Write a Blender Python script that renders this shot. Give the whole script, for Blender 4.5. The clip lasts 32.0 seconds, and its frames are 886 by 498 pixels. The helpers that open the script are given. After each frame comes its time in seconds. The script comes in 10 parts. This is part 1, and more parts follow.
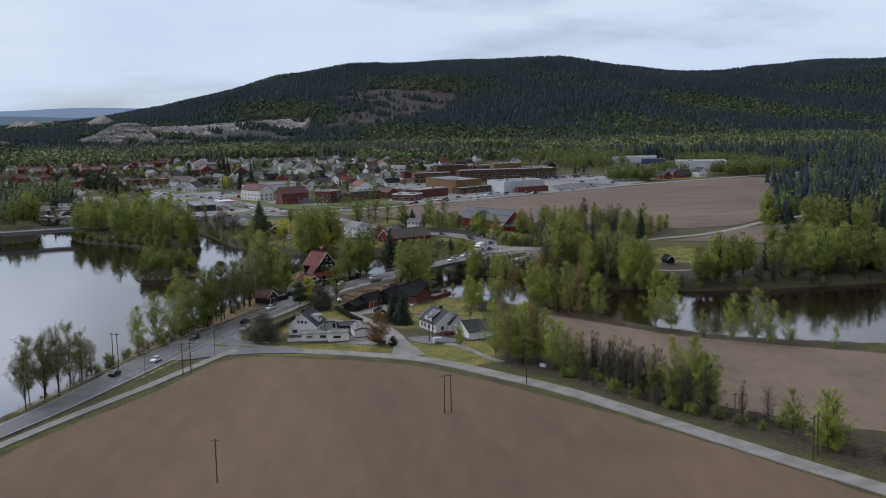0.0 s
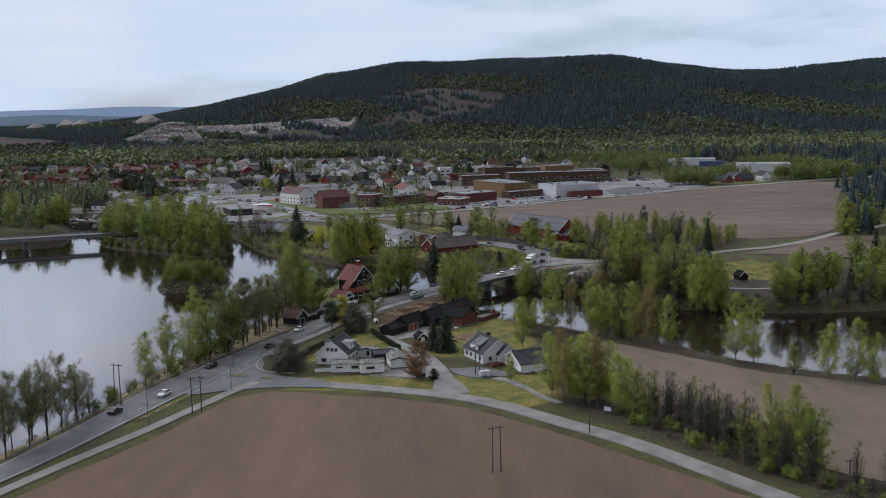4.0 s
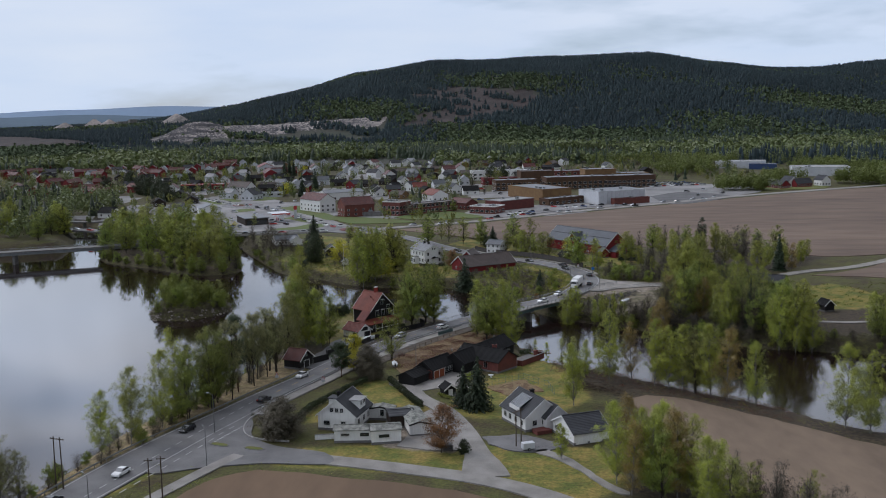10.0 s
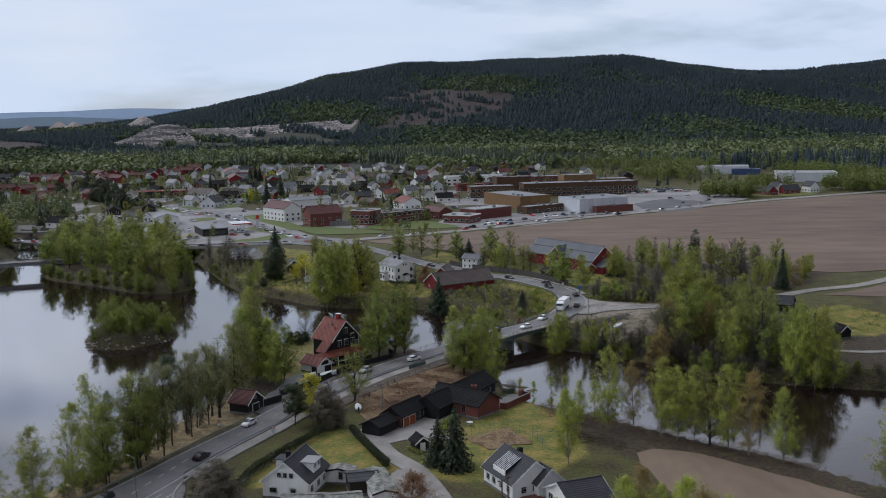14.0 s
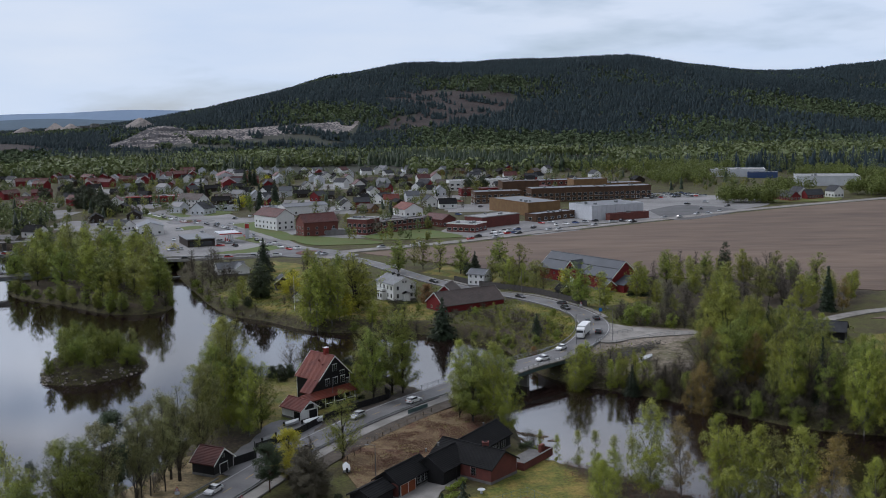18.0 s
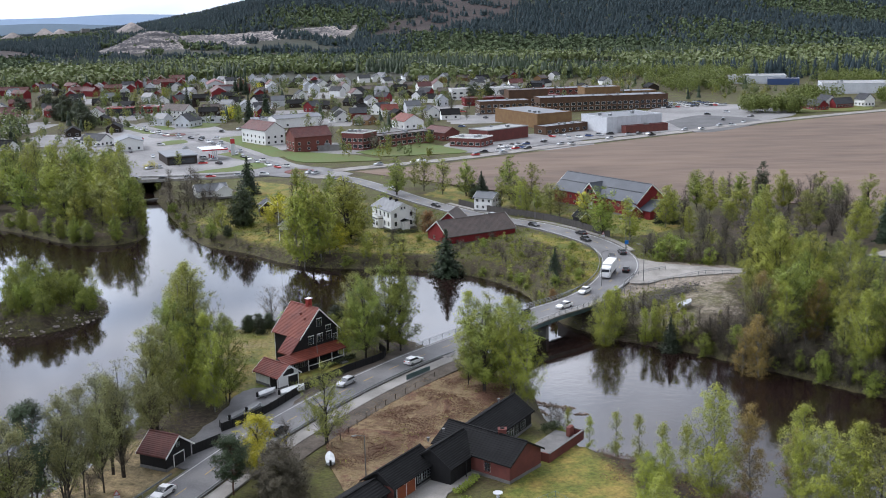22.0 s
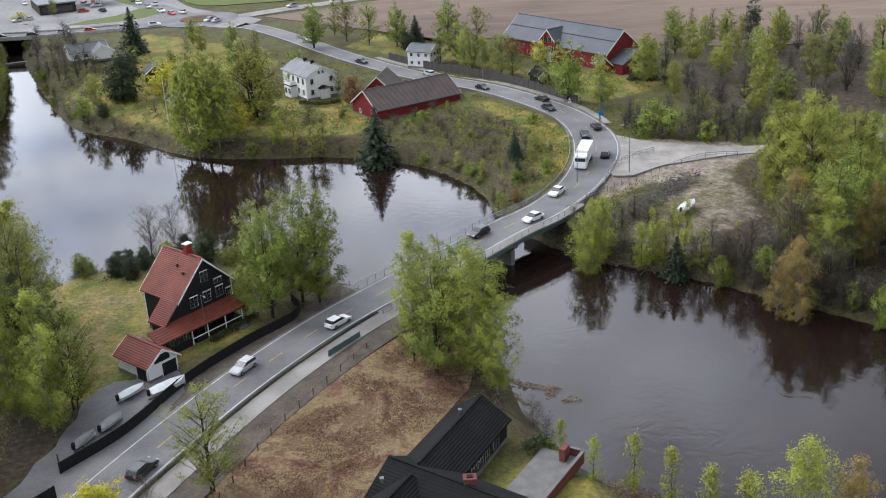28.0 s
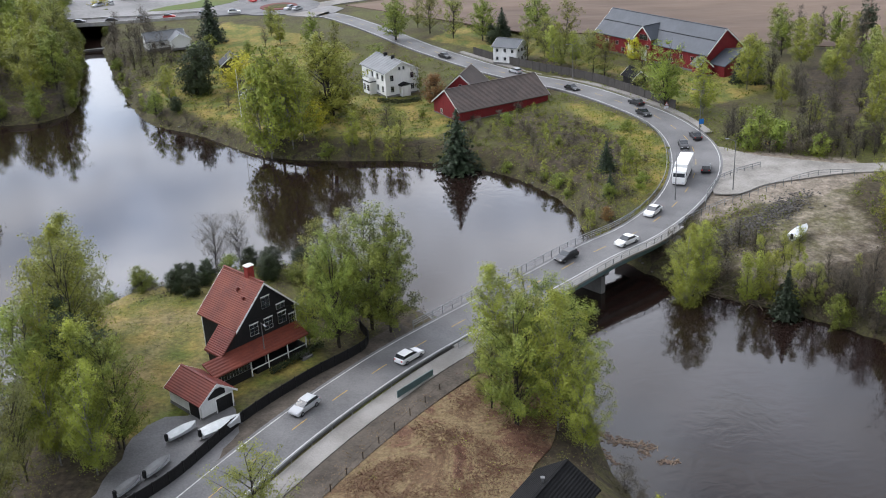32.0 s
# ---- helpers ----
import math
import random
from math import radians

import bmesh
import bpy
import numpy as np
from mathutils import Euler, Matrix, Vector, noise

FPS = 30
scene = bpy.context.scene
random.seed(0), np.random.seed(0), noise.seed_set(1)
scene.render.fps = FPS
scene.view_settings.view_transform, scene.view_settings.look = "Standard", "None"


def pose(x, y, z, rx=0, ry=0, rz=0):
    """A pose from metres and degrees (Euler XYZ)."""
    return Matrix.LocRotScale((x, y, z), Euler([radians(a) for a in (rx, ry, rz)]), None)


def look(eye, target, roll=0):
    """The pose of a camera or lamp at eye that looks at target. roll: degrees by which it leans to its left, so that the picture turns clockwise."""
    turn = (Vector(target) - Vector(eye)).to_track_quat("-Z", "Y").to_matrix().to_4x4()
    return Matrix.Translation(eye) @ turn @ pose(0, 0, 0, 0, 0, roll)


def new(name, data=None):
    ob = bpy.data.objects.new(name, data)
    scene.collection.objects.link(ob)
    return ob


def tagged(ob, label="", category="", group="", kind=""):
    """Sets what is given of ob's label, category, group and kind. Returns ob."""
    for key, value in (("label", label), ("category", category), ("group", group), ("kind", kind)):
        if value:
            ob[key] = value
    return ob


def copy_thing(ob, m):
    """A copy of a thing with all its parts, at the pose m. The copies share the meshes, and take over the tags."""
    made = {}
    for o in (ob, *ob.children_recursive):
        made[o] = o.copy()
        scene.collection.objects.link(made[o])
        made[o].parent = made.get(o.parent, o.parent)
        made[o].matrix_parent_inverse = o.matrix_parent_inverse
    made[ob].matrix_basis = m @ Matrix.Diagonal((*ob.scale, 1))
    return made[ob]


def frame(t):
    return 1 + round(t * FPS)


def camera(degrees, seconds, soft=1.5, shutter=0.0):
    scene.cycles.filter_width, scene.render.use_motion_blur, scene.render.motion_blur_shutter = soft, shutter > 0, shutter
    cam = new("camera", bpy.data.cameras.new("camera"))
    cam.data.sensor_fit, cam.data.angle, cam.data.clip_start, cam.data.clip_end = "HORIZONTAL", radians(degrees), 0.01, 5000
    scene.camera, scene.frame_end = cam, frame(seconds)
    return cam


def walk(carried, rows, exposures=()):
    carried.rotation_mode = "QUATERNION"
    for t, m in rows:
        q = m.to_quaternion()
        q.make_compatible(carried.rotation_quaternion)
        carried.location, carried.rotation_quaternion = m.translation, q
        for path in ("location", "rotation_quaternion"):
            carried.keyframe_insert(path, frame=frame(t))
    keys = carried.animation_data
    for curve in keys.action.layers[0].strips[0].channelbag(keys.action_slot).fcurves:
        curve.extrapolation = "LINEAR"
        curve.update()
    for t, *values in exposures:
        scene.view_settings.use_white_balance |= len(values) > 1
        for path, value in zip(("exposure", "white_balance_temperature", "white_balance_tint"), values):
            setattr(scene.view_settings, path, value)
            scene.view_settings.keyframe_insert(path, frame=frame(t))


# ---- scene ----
cam = camera(45.0, 32.0, soft=1.0)
PATH = [
    (0, (1.29, -171.897, 72.692), (1.351, -169.916, 72.42), -1.2),
    (0.5, (1.41, -166.597, 72.658), (1.463, -164.617, 72.385), -1.2),
    (1, (1.553, -161.307, 72.626), (1.601, -159.326, 72.354), -1.1),
    (1.5, (1.716, -156.046, 72.597), (1.754, -154.065, 72.324), -1.2),
    (2, (1.868, -150.849, 72.575), (1.895, -148.868, 72.302), -1.0),
    (2.5, (1.953, -145.765, 72.579), (1.962, -143.783, 72.307), -1.1),
    (3, (2.025, -140.744, 72.59), (2.022, -138.763, 72.319), -1.1),
    (3.5, (2.115, -135.753, 72.61), (2.1, -133.772, 72.339), -1.1),
    (5.5, (2.56, -115.828, 72.814), (2.501, -113.848, 72.541), -1.1),
    (6, (2.608, -110.839, 72.834), (2.541, -108.859, 72.562), -1.1),
    (6.5, (2.553, -105.851, 72.832), (2.476, -103.871, 72.559), -1.2),
    (7, (2.443, -100.839, 72.827), (2.36, -98.86, 72.554), -1.2),
    (7.5, (2.31, -95.793, 72.823), (2.225, -93.813, 72.55), -1.1),
    (8, (2.17, -90.712, 72.821), (2.08, -88.732, 72.548), -1.2),
    (8.5, (2.027, -85.6, 72.819), (1.936, -83.621, 72.546), -1.3),
    (9, (1.872, -80.471, 72.814), (1.783, -78.491, 72.542), -1.1),
    (9.5, (1.682, -75.344, 72.782), (1.592, -73.365, 72.509), -1.2),
    (10, (1.481, -70.226, 72.745), (1.393, -68.246, 72.473), -1.2),
    (10.5, (1.284, -65.119, 72.708), (1.203, -63.139, 72.437), -1.2),
    (11, (1.101, -60.026, 72.672), (1.055, -58.045, 72.4), -1.3),
    (11.5, (0.934, -54.949, 72.636), (0.89, -52.968, 72.366), -1.1),
    (12, (0.788, -49.883, 72.601), (0.745, -47.902, 72.33), -1.1),
    (12.5, (0.664, -44.814, 72.567), (0.623, -42.833, 72.296), -1.0),
    (13, (0.556, -39.722, 72.538), (0.516, -37.741, 72.268), -1.2),
    (13.5, (0.465, -34.583, 72.542), (0.426, -32.602, 72.272), -1.2),
    (14, (0.368, -29.405, 72.55), (0.33, -27.423, 72.282), -1.1),
    (14.5, (0.252, -24.18, 72.559), (0.215, -22.198, 72.291), -1.2),
    (16.5, (-0.307, -2.988, 72.592), (-0.342, -1.006, 72.324), -1.3),
    (17, (-0.47, 2.547, 72.485), (-0.504, 4.529, 72.218), -1.1),
    (17.5, (-0.683, 8.233, 72.357), (-0.723, 10.215, 72.091), -1.1),
    (18, (-0.957, 14.006, 72.225), (-0.999, 15.988, 71.959), -1.2),
    (18.5, (-1.282, 19.826, 72.092), (-1.325, 21.808, 71.826), -1.2),
    (19, (-1.633, 25.674, 71.962), (-1.676, 27.656, 71.698), -1.1),
    (19.5, (-1.961, 31.552, 71.856), (-2.007, 33.534, 71.591), -1.3),
    (20, (-2.263, 37.36, 71.753), (-2.308, 39.342, 71.488), -1.3),
    (20.5, (-2.517, 43.02, 71.65), (-2.561, 45.002, 71.387), -1.2),
    (21, (-2.68, 48.477, 71.549), (-2.723, 50.458, 71.281), -1.1),
    (21.5, (-2.69, 53.697, 71.465), (-2.734, 55.669, 71.135), -1.5),
    (22, (-2.47, 58.669, 71.486), (-2.518, 60.62, 71.048), -1.4),
    (22.5, (-2.107, 63.567, 71.528), (-2.16, 65.498, 71.01), -1.6),
    (23, (-1.726, 68.538, 71.586), (-1.783, 70.453, 71.013), -1.9),
    (23.5, (-1.493, 73.731, 71.684), (-1.556, 75.63, 71.058), -2.2),
    (24, (-1.381, 79.115, 71.784), (-1.446, 81.013, 71.156), -2.2),
    (24.5, (-1.36, 84.616, 71.881), (-1.415, 86.514, 71.253), -2.2),
    (25, (-1.367, 90.165, 71.971), (-1.424, 92.062, 71.343), -2.4),
    (25.5, (-1.277, 95.608, 72.054), (-1.338, 97.5, 71.41), -2.4),
    (26, (-1.286, 101.128, 72.111), (-1.35, 103.005, 71.424), -2.5),
    (26.5, (-1.432, 106.662, 72.153), (-1.41, 108.538, 71.459), -2.6),
    (28.5, (-2.176, 127.638, 72.607), (-2.12, 129.474, 71.815), -3.0),
    (29, (-2.237, 132.024, 72.716), (-2.182, 133.857, 71.917), -2.8),
    (29.5, (-2.238, 135.454, 72.81), (-2.183, 137.288, 72.013), -2.9),
    (30, (-2.232, 137.875, 72.896), (-2.181, 139.708, 72.098), -3.1),
    (30.5, (-2.218, 139.257, 72.94), (-2.172, 141.09, 72.142), -3.2),
    (31, (-2.218, 139.722, 72.819), (-2.189, 141.555, 72.02), -3.6),
    (31.5, (-2.229, 139.677, 72.681), (-2.261, 141.512, 71.886), -3.4),
    (32, (-2.205, 139.446, 72.563), (-2.298, 141.281, 71.771), -3.1),
]
EXPOSURES = [(0, -0.63, 6120, 13), (21.0, -0.61, 6120, 13), (22.0, 0.3, 6150, 13), (22.8, 0.38, 6280, 12.5), (32, 0.36, 6280, 12)]
walk(cam, [(t, look(eye, aim, roll)) for t, eye, aim, roll in PATH], EXPOSURES)

# ---- world, sun ----
SUN_ELEV, SUN_AZ = radians(46), radians(-62)
world = bpy.data.worlds.new("overcast_sky")
scene.world = world
world.use_nodes = True
wn, wl = world.node_tree.nodes, world.node_tree.links
wn.clear()
w_out = wn.new("ShaderNodeOutputWorld")
w_bg = wn.new("ShaderNodeBackground")
w_sky = wn.new("ShaderNodeTexSky")
w_sky.sky_type = "NISHITA"
w_sky.sun_disc = False
w_sky.sun_elevation, w_sky.sun_rotation = SUN_ELEV, SUN_AZ
w_sky.air_density, w_sky.dust_density, w_sky.ozone_density = 1.0, 0.4, 2.0
w_tc = wn.new("ShaderNodeTexCoord")
w_map = wn.new("ShaderNodeMapping")
w_map.inputs["Scale"].default_value = (1.6, 1.6, 7.0)
w_map.inputs["Location"].default_value = (0.3, 0.1, 0.35)
w_noise = wn.new("ShaderNodeTexNoise")
w_noise.inputs["Scale"].default_value = 1.7
w_noise.inputs["Detail"].default_value = 6.0
w_noise.inputs["Roughness"].default_value = 0.55
w_ramp = wn.new("ShaderNodeValToRGB")
w_ramp.color_ramp.elements[0].position, w_ramp.color_ramp.elements[1].position = 0.16, 0.46
w_cloud = wn.new("ShaderNodeValToRGB")
w_cloud.color_ramp.elements[0].color = (9.7, 11.5, 13.9, 1)
w_cloud.color_ramp.elements[1].color = (14.4, 14.5, 14.5, 1)
w_noise2 = wn.new("ShaderNodeTexNoise")
w_noise2.inputs["Scale"].default_value = 3.4
w_noise2.inputs["Detail"].default_value = 5.0
w_mix = wn.new("ShaderNodeMix")
w_mix.data_type = "RGBA"
wl.new(w_tc.outputs["Generated"], w_map.inputs["Vector"])
wl.new(w_map.outputs["Vector"], w_noise.inputs["Vector"])
wl.new(w_map.outputs["Vector"], w_noise2.inputs["Vector"])
wl.new(w_noise.outputs["Fac"], w_ramp.inputs["Fac"])
wl.new(w_noise2.outputs["Fac"], w_cloud.inputs["Fac"])
wl.new(w_ramp.outputs["Color"], w_mix.inputs["Factor"])
wl.new(w_sky.outputs["Color"], w_mix.inputs["A"])
wl.new(w_cloud.outputs["Color"], w_mix.inputs["B"])
w_sep = wn.new("ShaderNodeSeparateXYZ")
w_up = wn.new("ShaderNodeMapRange")
w_up.inputs["From Min"].default_value, w_up.inputs["From Max"].default_value = 0.06, 0.75
w_up.inputs["To Min"].default_value, w_up.inputs["To Max"].default_value = 1.0, 1.4
w_mul = wn.new("ShaderNodeVectorMath")
w_mul.operation = "SCALE"
wl.new(w_tc.outputs["Generated"], w_sep.inputs["Vector"])
wl.new(w_sep.outputs["Z"], w_up.inputs["Value"])
wl.new(w_mix.outputs["Result"], w_mul.inputs[0])
w_dot = wn.new("ShaderNodeVectorMath")
w_dot.operation = "DOT_PRODUCT"
w_dot.inputs[1].default_value = (math.sin(SUN_AZ), math.cos(SUN_AZ), 0)
w_side = wn.new("ShaderNodeMapRange")
w_side.inputs["From Min"].default_value, w_side.inputs["From Max"].default_value = -0.1, 0.8
w_side.inputs["To Min"].default_value, w_side.inputs["To Max"].default_value = 0.48, 2.3
w_high = wn.new("ShaderNodeMapRange")
w_high.inputs["From Min"].default_value, w_high.inputs["From Max"].default_value = 0.1, 0.3
w_blend = wn.new("ShaderNodeMix")
w_blend.inputs["A"].default_value = 1.0
w_both = wn.new("ShaderNodeMath")
w_both.operation = "MULTIPLY"
wl.new(w_tc.outputs["Generated"], w_dot.inputs[0])
wl.new(w_dot.outputs["Value"], w_side.inputs["Value"])
wl.new(w_sep.outputs["Z"], w_high.inputs["Value"])
wl.new(w_high.outputs["Result"], w_blend.inputs["Factor"])
# banks of brighter and darker cloud higher up
w_bank, w_bank_map, w_bank_mul = (wn.new(k) for k in ("ShaderNodeTexNoise", "ShaderNodeMapRange", "ShaderNodeMath"))
w_bank.inputs["Scale"].default_value, w_bank.inputs["Detail"].default_value = 4.5, 4.0
w_bank_map.inputs["From Min"].default_value, w_bank_map.inputs["From Max"].default_value = 0.36, 0.64
w_bank_map.inputs["To Min"].default_value, w_bank_map.inputs["To Max"].default_value = 0.55, 1.3
w_bank_mul.operation = "MULTIPLY"
wl.new(w_tc.outputs["Generated"], w_bank.inputs["Vector"])
wl.new(w_bank.outputs["Fac"], w_bank_map.inputs["Value"])
wl.new(w_bank_map.outputs["Result"], w_bank_mul.inputs[0])
wl.new(w_side.outputs["Result"], w_bank_mul.inputs[1])
wl.new(w_bank_mul.outputs["Value"], w_blend.inputs["B"])
wl.new(w_up.outputs["Result"], w_both.inputs[0])
wl.new(w_blend.outputs["Result"], w_both.inputs[1])
wl.new(w_both.outputs["Value"], w_mul.inputs["Scale"])
# bluer towards the horizon, greyer overhead
w_tint, w_tinted = wn.new("ShaderNodeValToRGB"), wn.new("ShaderNodeVectorMath")
w_tint.color_ramp.elements[0].position, w_tint.color_ramp.elements[1].position = 0.04, 0.32
w_tint.color_ramp.elements[0].color, w_tint.color_ramp.elements[1].color = (0.94, 1.0, 1.06, 1), (1.02, 0.99, 0.985, 1)
w_tinted.operation = "MULTIPLY"
wl.new(w_sep.outputs["Z"], w_tint.inputs["Fac"])
wl.new(w_mul.outputs["Vector"], w_tinted.inputs[0])
wl.new(w_tint.outputs["Color"], w_tinted.inputs[1])
wl.new(w_tinted.outputs["Vector"], w_bg.inputs["Color"])
w_bg.inputs["Strength"].default_value = 0.085
wl.new(w_bg.outputs["Background"], w_out.inputs["Surface"])

sun = new("sun", bpy.data.lights.new("sun", "SUN"))
sun.data.energy, sun.data.angle, sun.data.color = 0.8, radians(12), (1.0, 0.91, 0.78)
sun.matrix_world = look((0, 0, 0), (-math.sin(SUN_AZ) * math.cos(SUN_ELEV), -math.cos(SUN_AZ) * math.cos(SUN_ELEV), -math.sin(SUN_ELEV)))


# ---- materials ----
def mat(name, colour, second=None, rough=0.75, metal=0.0, size=1.0, fine=12.0, bump=0.15, vary=0.0, island=0.0, spec=0.3, stretch=(1, 1, 1), thin=0.0):
    """A procedural surface: two colours mixed by coarse and fine noise, with relief; vary / island: spread of value per object / per loose piece."""
    m = bpy.data.materials.new(name)
    m.use_nodes = True
    n, l = m.node_tree.nodes, m.node_tree.links
    p = n["Principled BSDF"]
    p.inputs["Roughness"].default_value, p.inputs["Metallic"].default_value = rough, metal
    p.inputs["Specular IOR Level"].default_value = spec
    second = second or tuple(c * 0.72 for c in colour)
    tc, mp = n.new("ShaderNodeTexCoord"), n.new("ShaderNodeMapping")
    mp.inputs["Scale"].default_value = stretch
    l.new(tc.outputs["Object"], mp.inputs["Vector"])
    a, b = n.new("ShaderNodeTexNoise"), n.new("ShaderNodeTexNoise")
    a.inputs["Scale"].default_value, a.inputs["Detail"].default_value = 1.0 / size, 4.0
    b.inputs["Scale"].default_value, b.inputs["Detail"].default_value = fine / size, 3.0
    for node in (a, b):
        l.new(mp.outputs["Vector"], node.inputs["Vector"])
    add = n.new("ShaderNodeMath")
    add.operation = "MULTIPLY_ADD"
    add.inputs[1].default_value = 0.55
    l.new(b.outputs["Fac"], add.inputs[0])
    l.new(a.outputs["Fac"], add.inputs[2])
    ramp = n.new("ShaderNodeValToRGB")
    ramp.color_ramp.elements[0].position, ramp.color_ramp.elements[1].position = 0.56, 0.98
    ramp.color_ramp.elements[0].color, ramp.color_ramp.elements[1].color = (*second, 1), (*colour, 1)
    l.new(add.outputs[0], ramp.inputs["Fac"])
    out = ramp.outputs["Color"]
    for amount, kind in ((vary, "object"), (island, "island")):
        if not amount:
            continue
        src = n.new("ShaderNodeObjectInfo") if kind == "object" else n.new("ShaderNodeNewGeometry")
        rnd = src.outputs["Random"] if kind == "object" else src.outputs["Random Per Island"]
        val = n.new("ShaderNodeMapRange")
        val.inputs["To Min"].default_value, val.inputs["To Max"].default_value = 1 - amount, 1 + amount
        hue = n.new("ShaderNodeMapRange")
        hue.inputs["To Min"].default_value, hue.inputs["To Max"].default_value = 0.5 - amount * 0.05, 0.5 + amount * 0.05
        l.new(rnd, val.inputs["Value"])
        l.new(rnd, hue.inputs["Value"])
        hsv = n.new("ShaderNodeHueSaturation")
        l.new(out, hsv.inputs["Color"])
        l.new(val.outputs["Result"], hsv.inputs["Value"])
        l.new(hue.outputs["Result"], hsv.inputs["Hue"])
        out = hsv.outputs["Color"]
    l.new(out, p.inputs["Base Color"])
    if bump:
        bp = n.new("ShaderNodeBump")
        bp.inputs["Strength"].default_value, bp.inputs["Distance"].default_value = bump, 0.05 * size
        l.new(b.outputs["Fac"], bp.inputs["Height"])
        l.new(bp.outputs["Normal"], p.inputs["Normal"])
    if thin:
        tr, mx = n.new("ShaderNodeBsdfTranslucent"), n.new("ShaderNodeMixShader")
        mx.inputs["Fac"].default_value = thin
        l.new(out, tr.inputs["Color"])
        l.new(p.outputs["BSDF"], mx.inputs[1])
        l.new(tr.outputs["BSDF"], mx.inputs[2])
        l.new(mx.outputs["Shader"], n["Material Output"].inputs["Surface"])
    return m


def leaves(name, colour, second, vary=0.2, island=0.07):
    return mat(name, colour, second, rough=0.6, size=2.5, fine=6, bump=0, vary=vary, island=island, thin=0.12)


